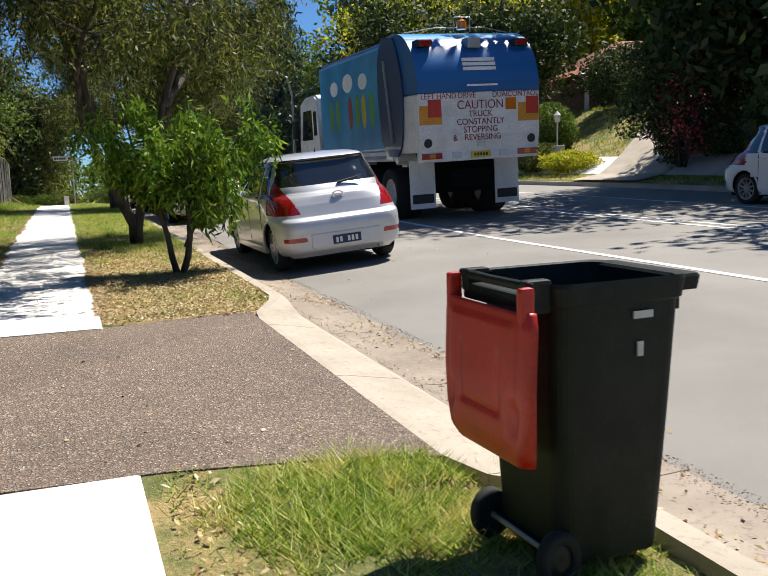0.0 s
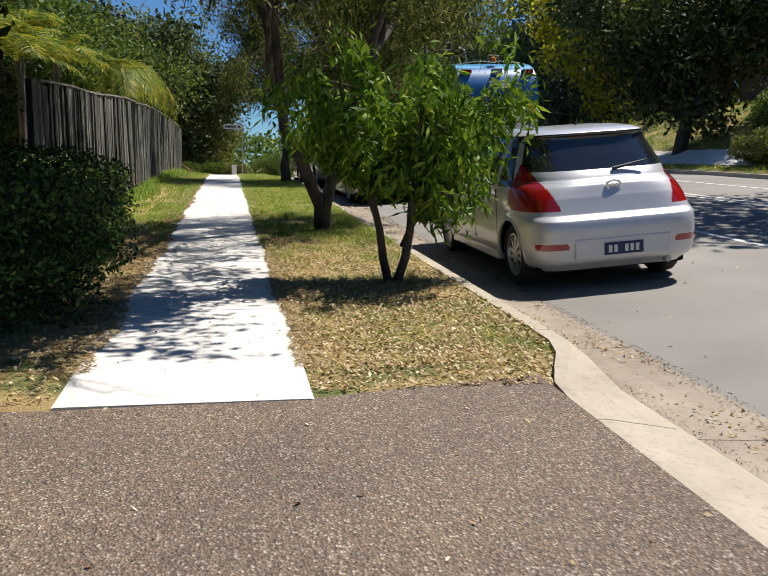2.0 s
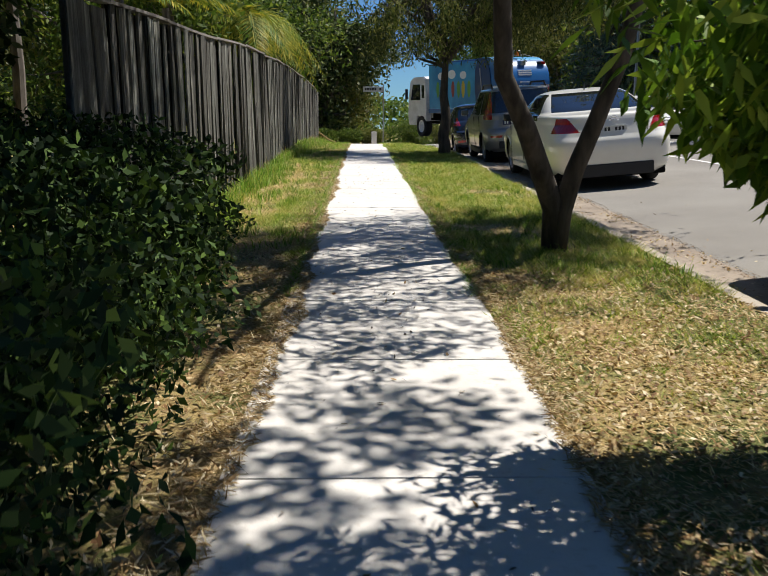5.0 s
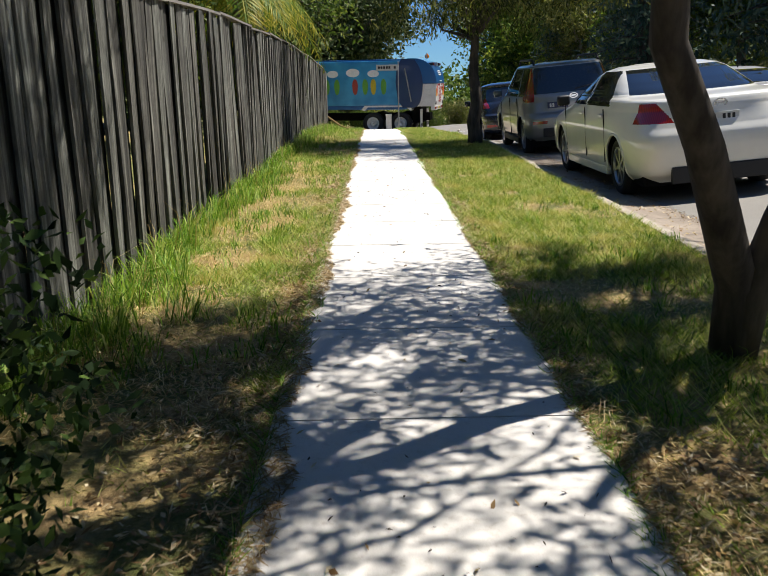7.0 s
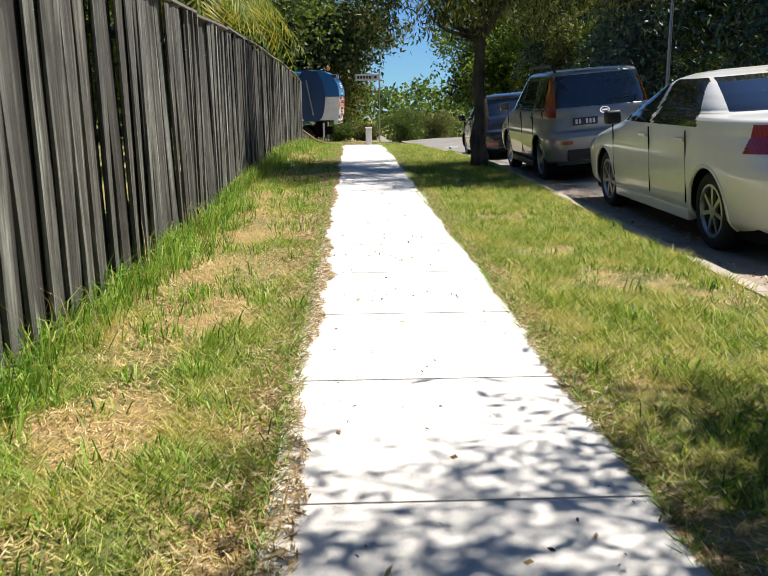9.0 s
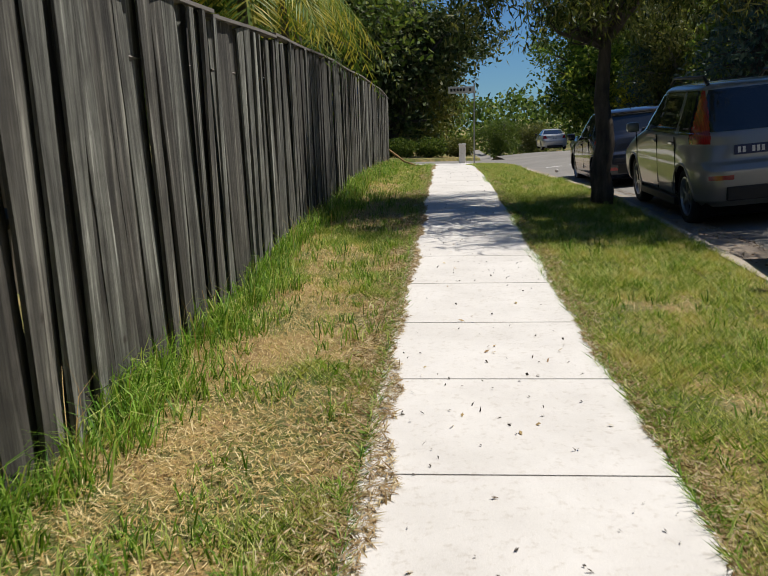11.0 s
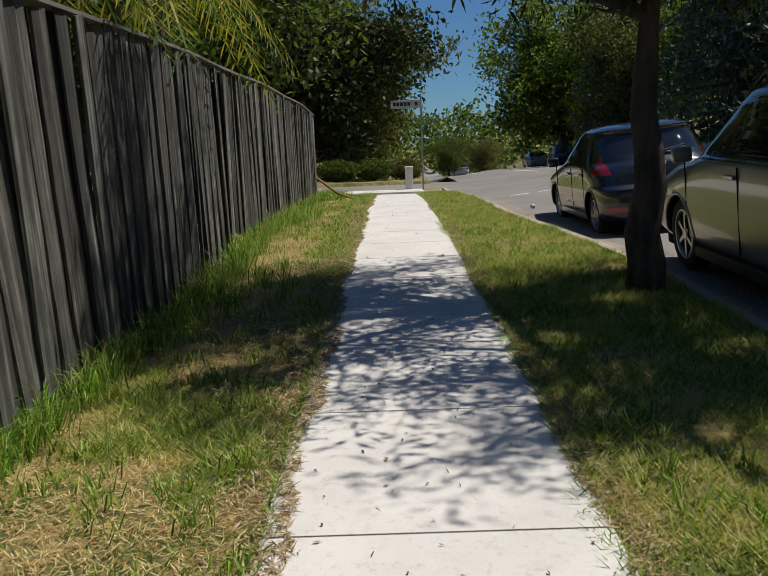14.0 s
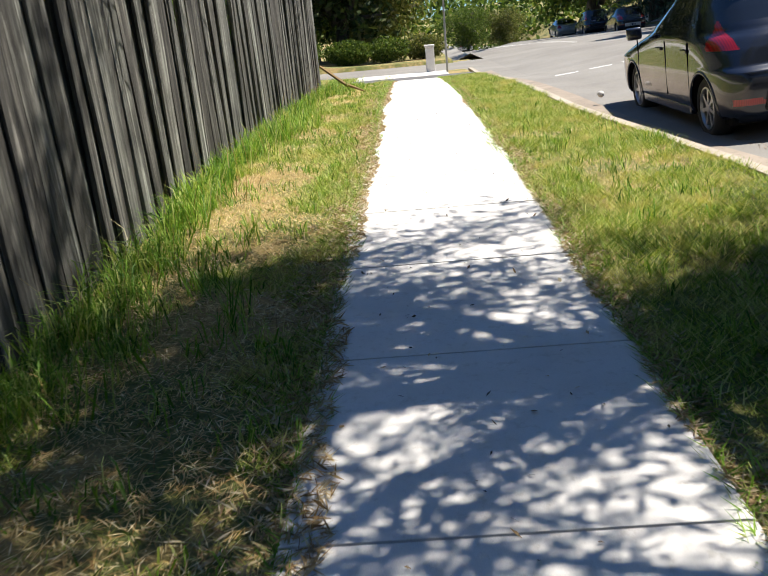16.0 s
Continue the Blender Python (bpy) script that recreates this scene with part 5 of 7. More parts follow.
        part("sill", box(sx * (spec["hw"] - 0.05) - 0.035, sx * (spec["hw"] - 0.05) + 0.035, spec["axles"][0] + 0.4, spec["axles"][1] - 0.4, 0.2, 0.3, 0.015), spec.get("sill_mat", paint), t)
    if "wiper" in spec:
        wy, wz, wl = spec["wiper"]
        part("rear_wiper", tube([(0.05, wy, wz), (0.05 + wl, wy + 0.005, wz + 0.06)], [0.017, 0.008], 6), M["black"], t)
    if "aerial" in spec:
        ay, az = spec["aerial"]
        part("aerial", tube([(0, ay, az), (0, ay - 0.05, az + 0.09)], [0.014, 0.006], 6), M["black"], t)
    if "rear_lower" in spec:
        p = spec["rear_lower"]
        part("bumper_insert", box(-p[0], p[0], p[1] - 0.012, p[1] + 0.05, p[2], p[3], 0.012), p[4], t)
    part("exhaust", tube([(spec["hw"] * 0.55, 0.06, 0.23), (spec["hw"] * 0.55, 0.4, 0.23)], [0.03, 0.03], 10), M["steel"], t)
    return t


HATCH = [(0.19, 0.16, 4.02, 0.76), (0.27, 0.05, 4.08, 0.83), (0.40, 0.01, 4.11, 0.85), (0.56, 0.0, 4.11, 0.853), (0.655, 0.02, 4.08, 0.852), (0.70, 0.09, 4.02, 0.85),
         (0.85, 0.15, 3.5, 0.848), (0.95, 0.20, 3.12, 0.845), (1.0, 0.26, 2.98, 0.83), (1.17, 0.44, 2.55, 0.765), (1.33, 0.60, 2.2, 0.69), (1.385, 0.58, 2.08, 0.65), (1.42, 0.70, 1.95, 0.58), (1.445, 0.95, 1.8, 0.46), (1.455, 1.2, 1.6, 0.28)]
HATCH = [(z if z < 1.0 else 1.0 + 1.09 * (z - 1.0), a, b, w) for z, a, b, w in HATCH]
HATCH_SPEC = dict(name="hatchback", near=True, power=3.5, length=4.11, hw=0.853, belt=0.95, glass_top=1.42, rear_glass=1.09, wheel=0.30, axles=(0.70, 3.27), side_windows=((0.62, 1.02, 0.35), (1.1, 1.78, 0.0), (1.86, 2.95, 0.0)),
                  plate=(-0.004, 0.385), badge=(0.185, 0.94), mirror=2.72, handles=(1.05, 1.95), seams=(1.05, 1.82, 2.95), wiper=(0.31, 1.08, 0.34), aerial=(1.05, 1.45),
                  rear_lower=(0.46, 0.006, 0.31, 0.49, M["silver"]))
HATCH_LAMPS = {"tail_lamp": (0.53, 0.38, -1, 0.72, 0.74, 1.30), "reflector": (0.5, 0.4, -1, 0.16, 0.40, 0.455), "headlamp": (0.45, 0, 3.55, 4.1, 0.66, 0.86)}
ROLL, ROLL_FAR = -math.degrees(math.atan(CROSS)), -math.degrees(math.atan(0.036))


def parked(x, y, yaw=0.0):
    """A car's pose with its rear at y, its middle at x, on the sloping road."""
    return pose(x, y, float(rz(x, y + 2)), math.degrees(math.atan(float((gz(y + 3.5) - gz(y + 0.7)) / 2.8))), ROLL if x < 4.5 else ROLL_FAR, yaw)


car("silver five-door hatchback parked against the kerb", parked(3.15, 10.65, 0.0), M["silver"], HATCH, HATCH_LAMPS, dict(HATCH_SPEC, near=2))

SEDAN = [(0.20, 0.22, 4.78, 0.82), (0.30, 0.08, 4.86, 0.90), (0.42, 0.03, 4.89, 0.92), (0.60, 0.0, 4.89, 0.93), (0.72, 0.01, 4.86, 0.93), (0.80, 0.05, 4.7, 0.925), (0.92, 0.09, 4.25, 0.915), (1.02, 0.11, 3.8, 0.90), (1.085, 0.14, 3.62, 0.88), (1.11, 0.22, 3.55, 0.86),
         (1.13, 0.60, 3.5, 0.84), (1.155, 0.74, 3.42, 0.82), (1.28, 1.06, 3.05, 0.75), (1.385, 1.36, 2.75, 0.685), (1.435, 1.62, 2.5, 0.62), (1.47, 1.9, 2.3, 0.5), (1.485, 2.05, 2.2, 0.3)]
SEDAN_SPEC = dict(name="sedan", near=2, mirror_mat=M["black"], length=4.89, hw=0.93, belt=1.03, glass_top=1.425, rear_glass=1.15, wheel=0.335, axles=(0.98, 3.89), side_windows=((1.22, 2.3, 0.95), (2.38, 3.5, 0.0)), spokes=7,
                  plate=(0.085, 0.87), badge=(0.11, 1.02), mirror=3.2, handles=(1.42, 2.4), seams=(1.4, 2.34, 3.5), aerial=(1.75, 1.465), rear_lower=(0.56, 0.035, 0.2, 0.38, M["black"]), plate_mat=M["plate_white"], plate_ink=M["ink"])
SEDAN_LAMPS = {"tail_lamp": (0.50, 0.7, -1, 0.42, 0.85, 1.065), "headlamp": (0.5, 0, 4.3, 4.9, 0.66, 0.86)}
car("white four-door sedan parked along the kerb", parked(3.02, 20.76), M["white"], SEDAN, SEDAN_LAMPS, SEDAN_SPEC)

SUV = [(0.28, 0.16, 4.40, 0.80), (0.36, 0.06, 4.46, 0.86), (0.52, 0.0, 4.5, 0.88), (0.70, 0.0, 4.5, 0.883), (0.76, 0.04, 4.46, 0.88), (0.80, 0.09, 4.38, 0.88), (0.98, 0.10, 4.0, 0.875), (1.08, 0.12, 3.45, 0.865), (1.13, 0.15, 3.32, 0.84),
       (1.35, 0.24, 2.95, 0.78), (1.56, 0.36, 2.6, 0.72), (1.63, 0.40, 2.45, 0.69), (1.67, 0.55, 2.3, 0.63), (1.69, 0.9, 2.0, 0.45)]
SUV_SPEC = dict(name="wagon", near=True, length=4.5, hw=0.883, belt=1.1, glass_top=1.6, rear_glass=1.14, wheel=0.35, axles=(0.85, 3.48), side_windows=((0.42, 1.05, 0.1), (1.15, 1.95, 0.0), (2.03, 3.3, 0.0)), spokes=6, power=5.0,
                plate=(0.086, 0.92), plate_x=-0.3, badge=(0.095, 1.06), mirror=3.0, handles=(1.15, 2.05), seams=(1.1, 2.0, 3.2), wiper=(0.17, 1.17, 0.36), rear_lower=(0.6, 0.0, 0.36, 0.52, M["black"]), sill_mat=M["black"])
SUV_LAMPS = {"tail_lamp": (0.70, -0.1, -1, 0.62, 1.0, 1.6), "reflector": (0.52, 0, -1, 0.1, 0.6, 0.66), "headlamp": (0.5, 0, 4.0, 4.6, 0.82, 1.02)}
suv = car("silver station wagon with roof rails parked behind the sedan", parked(2.95, 27.35), M["suv_silver"], SUV, SUV_LAMPS, SUV_SPEC)
for sx in (-1, 1):
    part("roof_rail", tube([(sx * 0.6, 0.6, 1.66), (sx * 0.6, 0.75, 1.75), (sx * 0.58, 2.1, 1.77), (sx * 0.58, 2.3, 1.68)], [0.022] * 4, 6), M["black"], suv)
navy_spec = dict(HATCH_SPEC, name="hatchback", mirror_mat=M["navy"], rear_lower=(0.5, 0.012, 0.3, 0.48, M["black"]), plate_mat=M["plate_white"], plate_ink=M["ink"], spokes=7)
car("dark blue-black five-door hatchback parked near the corner", parked(2.92, 33.78), M["navy"], HATCH, {"tail_lamp": (0.64, 0.15, -1, 0.62, 0.84, 1.2), "reflector": (0.5, 0.4, -1, 0.12, 0.36, 0.42), "headlamp": (0.45, 0, 3.55, 4.1, 0.66, 0.86)}, navy_spec)
far_spec = dict(HATCH_SPEC, name="parked_car", near=False)
car("dark blue car parked far down the road", parked(12.6, 88.0), M["navy"], SUV, SUV_LAMPS, dict(SUV_SPEC, name="parked_car", near=False, rear_lower=(0.6, 0.0, 0.36, 0.52, M["black"])))
car("grey car parked far down the road", parked(12.4, 98.0), M["suv_silver"], SEDAN, SEDAN_LAMPS, dict(SEDAN_SPEC, name="parked_car", near=False))
car("dark car parked far down the road", parked(12.7, 79.0), M["navy"], HATCH, HATCH_LAMPS, far_spec)

# cars that drive past
car("white hatchback parked across the street", pose(12.55, 13.7, float(rz(12.55, 11.6)), 0, -ROLL_FAR, 180), M["white"], HATCH, HATCH_LAMPS, far_spec)
oncoming_suv = car("white sport utility car driving towards the crest", pose(10.3, 40, 0), M["white"], SUV, SUV_LAMPS, dict(SUV_SPEC, name="moving_car", near=False, sill_mat=M["black"]))
for k in range(4):
    part("grille_bar", box(-0.5, 0.5, 4.44 - 0.02 * k, 4.475 - 0.02 * k, 0.72 + 0.05 * k, 0.745 + 0.05 * k, 0.006), M["chrome"], oncoming_suv)
leaving_car = car("silver sedan driving away down the road", pose(7.3, 90, 0), M["silver"], SEDAN, SEDAN_LAMPS, dict(SEDAN_SPEC, name="moving_car", near=False))

# ---- collection truck ----
truck = thing("garbage_truck", "blue and white garbage collection truck with a rounded tailgate", "truck")
TW = 1.24
# tailgate: a drum-like door seen from behind, flat below
prof = [(-0.05, 1.05), (-0.10, 1.3), (-0.14, 1.9), (-0.13, 2.3), (-0.04, 2.7), (0.16, 3.05), (0.46, 3.3), (0.85, 3.42), (1.25, 3.42), (1.45, 3.3), (1.55, 2.4), (1.45, 1.3), (1.2, 1.02)]


def extruded(profile, x0, x1, smooth_bevel=0.03):
    bm = bmesh.new()
    a = [bm.verts.new((x0, y, z)) for y, z in profile]
    b = [bm.verts.new((x1, y, z)) for y, z in profile]
    n = len(profile)
    for k in range(n):
        bm.faces.new((a[k], a[(k + 1) % n], b[(k + 1) % n], b[k]))
    bm.faces.new(a[::-1]), bm.faces.new(b)
    if smooth_bevel:
        bmesh.ops.bevel(bm, geom=[e for e in bm.edges if abs(e.verts[0].co.x - e.verts[1].co.x) < 1e-6], offset=smooth_bevel, segments=2, affect="EDGES")
    return bm


def arc_between(pts, k=4):
    """Smooth a profile by a spline through its points."""
    p = np.array(pts, float)
    out = []
    for i in range(len(p) - 1):
        p0, p1, p2, p3 = p[max(i - 1, 0)], p[i], p[i + 1], p[min(i + 2, len(p) - 1)]
        for t in np.linspace(0, 1, k, endpoint=False):
            out.append(tuple(0.5 * (2 * p1 + (p2 - p0) * t + (2 * p0 - 5 * p1 + 4 * p2 - p3) * t * t + (3 * p1 - p0 - 3 * p2 + p3) * t**3)))
    out.append(tuple(p[-1]))
    return out


blue_prof = arc_between([(-0.145, 2.02), (-0.13, 2.3), (-0.04, 2.7), (0.16, 3.05), (0.46, 3.3), (0.85, 3.42)], 14)
blue = part("tailgate", extruded(blue_prof + [(0.9, 3.0), (0.9, 2.02)], -TW, TW, 0.02), M["truck_blue"], truck, "deep blue rounded tailgate")
# paler sheet over the curved top: its bright highlight is in the colour
part("tailgate_top", extruded(arc_between([(0.18, 3.075), (0.46, 3.305), (0.85, 3.425), (1.25, 3.43)]) + [(1.25, 3.38), (0.86, 3.37), (0.5, 3.25), (0.22, 3.03)], -TW + 0.01, TW - 0.01, 0), M["truck_sky"], truck, "tailgate top in paler blue, its highlight put into the colour")
part("tailgate_panel", extruded([(-0.05, 1.05), (-0.11, 1.3), (-0.146, 2.012), (0.9, 2.012), (0.9, 1.05)], -TW, TW, 0.02), M["truck_white"], truck, "white lower tailgate panel with warnings")
ring = arc_between([(0.88, 1.0), (0.62, 1.25), (0.5, 2.0), (0.62, 2.8), (0.88, 3.36)]) + [(1.5, 3.42), (1.75, 2.9), (1.8, 2.1), (1.7, 1.3), (1.45, 1.0)]
part("tailgate_side", extruded(ring, -TW - 0.035, -TW - 0.004, 0.01), M["truck_navy"], truck, "dark blue curved side of the tailgate")
part("tailgate_side", extruded(ring, TW + 0.004, TW + 0.035, 0.01), M["truck_navy"], truck, "dark blue curved side of the tailgate")
part("hinge_arm", tube([(-TW - 0.05, 1.35, 2.9), (-TW - 0.06, 1.05, 1.25)], [0.03, 0.03], 8), M["steel"], truck)
part("body", box(-1.19, 1.19, 1.3, 6.1, 1.08, 3.32, 0.08), M["truck_art"], truck, "printed sky-blue container body")
part("body_frame", box(-1.2, 1.2, 1.3, 6.15, 0.92, 1.10, 0.03), M["truck_blue"], truck)
part("body_top", box(-1.12, 1.12, 1.35, 6.0, 3.315, 3.40, 0.03), M["truck_blue"], truck)
for sx in (-1, 1):
    for k, (yy, zz, rr, mt) in enumerate(((4.9, 2.62, 0.2, "text_white"), (3.9, 2.68, 0.24, "text_white"), (2.9, 2.62, 0.2, "text_white"))):
        bm = lathe([(0.001, 0), (rr, 0), (rr, 0.006), (0.001, 0.006)], 18)
        part("printed_cloud", bm, M[mt], truck, "round white printed shape", m=pose(sx * 1.192 - (0.003), yy, zz) @ Matrix.Diagonal((1, 1.4, 1, 1)))
    for k, (yy, mt) in enumerate(((4.7, "print_green"), (3.8, "print_red"), (2.9, "print_yellow"), (5.2, "print_green"), (3.3, "print_green"), (2.4, "print_green"))):
        bm = lathe([(0.001, 0), (0.2, 0), (0.2, 0.005), (0.001, 0.005)], 14)
        part("printed_figure", bm, M[mt], truck, "printed coloured figure", m=pose(sx * 1.192 - 0.0025, yy, 1.95) @ Matrix.Diagonal((1, 0.7, 1.9, 1)))
part("bumper_bar", box(-1.2, 1.2, -0.06, 0.12, 0.88, 1.06, 0.02), M["truck_white"], truck)
for sx in (-1, 1):
    part("rear_lamp", box(sx * 0.98 - 0.2, sx * 0.98 + 0.2, -0.085, -0.05, 0.93, 1.03, 0.01), M["red_lens"], truck, "red and amber tail lamp cluster")
    part("indicator", box(sx * 0.98 - 0.06, sx * 0.98 + 0.06, -0.09, -0.06, 0.945, 1.015, 0.006), M["amber"], truck)
    part("reverse_lamp", box(sx * 0.48 - 0.09, sx * 0.48 + 0.09, -0.085, -0.05, 0.93, 1.03, 0.01), M["clear_lens"], truck)
    part("round_lamp", lathe([(0.001, -0.03), (0.075, -0.03), (0.075, 0.03), (0.001, 0.03)], 16), M["black"], truck, m=pose(sx * 1.06, -0.085, 1.2, 0, 0, 90))
    part("warning_board", box(sx * 1.0 - 0.22, sx * 1.0 + 0.22, -0.136, -0.12, 1.5, 1.94, 0.004), M["truck_orange"], truck, "orange and red reflective warning board", m=pose(0, 0, 0, 0.0))
    part("warning_patch", box(sx * 1.0 - 0.05, sx * 1.0 + 0.21, -0.141, -0.137, 1.62, 1.93), M["truck_red"], truck)
    part("top_lamp_box", box(sx * 0.98 - 0.15, sx * 0.98 + 0.15, 0.02, 0.3, 3.02, 3.17, 0.02), M["black"], truck)
    part("top_lamp", box(sx * 0.98 - 0.11, sx * 0.98 + 0.11, 0.0, 0.025, 3.03, 3.15, 0.01), M["red_lens"], truck)
    part("mud_flap", box(sx * 0.9 - 0.26, sx * 0.9 + 0.26, 0.62, 0.645, 0.18, 0.92, 0.004), M["truck_white"], truck, "pale mud flap with dark print")
    part("mud_flap_print", box(sx * 0.9 - 0.22, sx * 0.9 + 0.22, 0.612, 0.618, 0.26, 0.40), M["ink"], truck)
    for wy in (1.6, 2.95, 7.0):
        dual = wy < 5
        w = thing("wheel", "", "")
        w.parent = truck
        w.matrix_basis = pose(sx * 1.02, wy, 0.5, 0, 0, 0 if sx > 0 else 180)
        ww = 0.22 if dual else 0.15
        child("tyre", bm_mesh("tyre", lathe([(0.3, -ww * 1.6), (0.46, -ww * 1.7), (0.5, -ww * 1.4), (0.5, ww * 0.7), (0.47, ww * 0.9), (0.3, ww * 0.75)], 28), M["rubber"], True), w)
        child("rim", bm_mesh("rim", lathe([(0.02, ww * 0.3), (0.12, ww * 0.62), (0.2, ww * 0.2), (0.31, ww * 0.76), (0.31, -ww), (0.02, -ww)], 24), M["truck_white"]), w)
    part("mudguard", extruded([(1.0, 0.92), (1.15, 1.1), (3.35, 1.1), (3.5, 0.92), (3.35, 0.86), (3.2, 1.03), (1.3, 1.03), (1.1, 0.86)], sx * 1.02 - 0.2, sx * 1.02 + 0.2, 0), M["truck_white"], truck)
part("chassis", box(-0.42, 0.42, 0.3, 7.8, 0.6, 0.95, 0.02), M["under"], truck)
# near-black box added under the tailgate to stand in for shade
part("hopper_shadow_box", box(-0.75, 0.75, 0.66, 1.1, 0.4, 1.0, 0.02), M["under"], truck, "near-black box standing in for the shade under the tailgate")
part("number_plate", box(-0.2, 0.2, -0.09, -0.075, 0.92, 1.03), M["print_yellow"], truck, "yellow number plate with plain bars")
for k in range(5):
    part("plate_bar", box(-0.14 + 0.06 * k, -0.1 + 0.06 * k, -0.093, -0.0905, 0.95, 1.0), M["ink"], truck)
part("sticker", box(-0.08, 0.08, -0.118, -0.108, 1.1, 1.28), M["sign_white"], truck)
part("amber_panel", box(0.52, 0.74, -0.147, -0.135, 1.7, 1.9), M["amber"], truck)
part("camera_mount", box(-0.13, 0.13, 0.0, 0.28, 2.98, 3.2, 0.02), M["steel"], truck)
part("beacon", lathe([(0.001, 3.43), (0.1, 3.43), (0.09, 3.58), (0.04, 3.62), (0.001, 3.62)], 14, "z"), M["amber"], truck, m=pose(0, 0.5, 0.02))
part("beacon_guard", tube([(-0.17, 0.5, 3.4), (-0.17, 0.5, 3.68), (0.17, 0.5, 3.68), (0.17, 0.5, 3.4)], [0.015] * 4, 6), M["steel"], truck)
part("top_rail", tube([(-1.1, 0.75, 3.42), (-0.5, 0.6, 3.5), (0.5, 0.6, 3.5), (1.1, 0.75, 3.42)], [0.012] * 4, 6), M["steel"], truck)
# white cab
cab_prof = [(6.45, 0.75), (6.4, 1.3), (6.45, 2.75), (6.7, 2.86), (7.7, 2.84), (8.05, 2.7), (8.3, 1.75), (8.36, 1.0), (8.3, 0.55), (7.55, 0.55), (7.4, 1.05), (6.7, 1.05), (6.55, 0.75)]
part("cab", extruded(cab_prof, -1.17, 1.17, 0.05), M["truck_white"], truck, "white forward-control cab")
for sx in (-1, 1):
    part("side_window", extruded([(7.0, 1.75), (7.0, 2.5), (7.75, 2.5), (7.98, 1.75)], sx * 1.176 - 0.006, sx * 1.176 + 0.006, 0), M["glass"], truck)
    part("side_window", extruded([(6.6, 1.85), (6.6, 2.45), (6.85, 2.45), (6.85, 1.85)], sx * 1.176 - 0.006, sx * 1.176 + 0.006, 0), M["glass"], truck)
    part("mirror", box(sx * 1.33 - 0.06, sx * 1.33 + 0.06, 8.1, 8.22, 1.8, 2.3, 0.03), M["black"], truck)
part("windscreen", extruded([(8.07, 2.62), (8.28, 1.8), (8.3, 1.8), (8.09, 2.64)], -1.02, 1.02, 0), M["glass"], truck)
part("exhaust_stack", tube([(-0.9, 6.28, 0.9), (-0.9, 6.28, 3.1)], [0.07, 0.07], 10), M["steel"], truck)
part("cab_gap", box(-0.9, 0.9, 6.12, 6.45, 0.8, 2.4, 0.02), M["under"], truck)


def rear(x, z, y=-0.146, tilt=0.0):
    return pose(x, y, z, 90 + tilt, 0, 0)


for words, size, x, zz, yy, tilt in (("LEFT", 0.135, -1.05, 1.96, -0.149, 0), ("HAND", 0.135, -0.68, 1.96, -0.149, 0), ("DRIVE", 0.135, -0.27, 1.96, -0.149, 0), ("DUAL", 0.135, 0.42, 1.96, -0.149, 0), ("CONTROL", 0.135, 0.89, 1.96, -0.149, 0),
                                     ("CAUTION", 0.21, 0.0, 1.80, -0.144, 0), ("TRUCK", 0.15, 0.0, 1.65, -0.137, -2), ("CONSTANTLY", 0.15, 0.0, 1.52, -0.131, -2), ("STOPPING", 0.15, 0.0, 1.39, -0.125, -2), ("&", 0.15, -0.52, 1.26, -0.119, -2), ("REVERSING", 0.15, 0.04, 1.26, -0.119, -2)):
    text_part("lettering", words, size, M["text_red"], truck, rear(x, zz, yy, tilt))
for zz, x0, x1, yy in ((2.72, -0.3, 0.36, -0.052), (2.62, -0.3, 0.36, -0.083), (2.52, -0.3, 0.36, -0.108), (2.16, -0.26, 0.36, -0.149)):
    h = 0.02 if zz < 2.3 else 0.036
    part("logo_bar", box(x0, x1, yy - 0.012, yy + 0.02, zz - h, zz + h), M["text_white"], truck, "white logo bars")

# the container rides high on its frame
for ob in truck.children:
    if ob.data and ob.name.split(".")[0] not in ("cab", "cab_gap", "windscreen", "side_window", "mirror", "exhaust_stack", "chassis"):
        ob.data.transform(ob.matrix_basis)
        ob.matrix_basis = Matrix.Identity(4)
        for q in ob.data.vertices:
            q.co.z = float(np.interp(q.co.z, [0, 0.88, 2.02, 3.43, 3.8], [0.0, 1.10, 2.33, 3.5, 3.85]))

# ---- wheelie bin ----
wheelie_bin = thing("wheelie_bin", "dark green wheelie bin with its red lid hanging open", "bin", pose(1.30, 2.69, -0.035, 0, 0, 3) @ Matrix.Diagonal((0.72, 0.79, 0.91, 1)))


def tapered(levels, bm=None, corner=0.07, seg=5):
    """Rounded rectangles stacked: (z, x0, x1, y0, y1)."""
    bm = bm or bmesh.new()
    loops = []
    for z, x0, x1, y0, y1 in levels:
        pts = []
        for cx, cy, a0 in ((x1 - corner, y1 - corner, 0), (x0 + corner, y1 - corner, 90), (x0 + corner, y0 + corner, 180), (x1 - corner, y0 + corner, 270)):
            for k in range(seg + 1):
                a = radians(a0 + 90 * k / seg)
                pts.append((cx + corner * math.cos(a), cy + corner * math.sin(a)))
        loops.append([bm.verts.new((p, q, z)) for p, q in pts])
    n = len(loops[0])
    for a, b in zip(loops, loops[1:]):
        for k in range(n):
            bm.faces.new((a[k], a[(k + 1) % n], b[(k + 1) % n], b[k]))
    return bm, loops


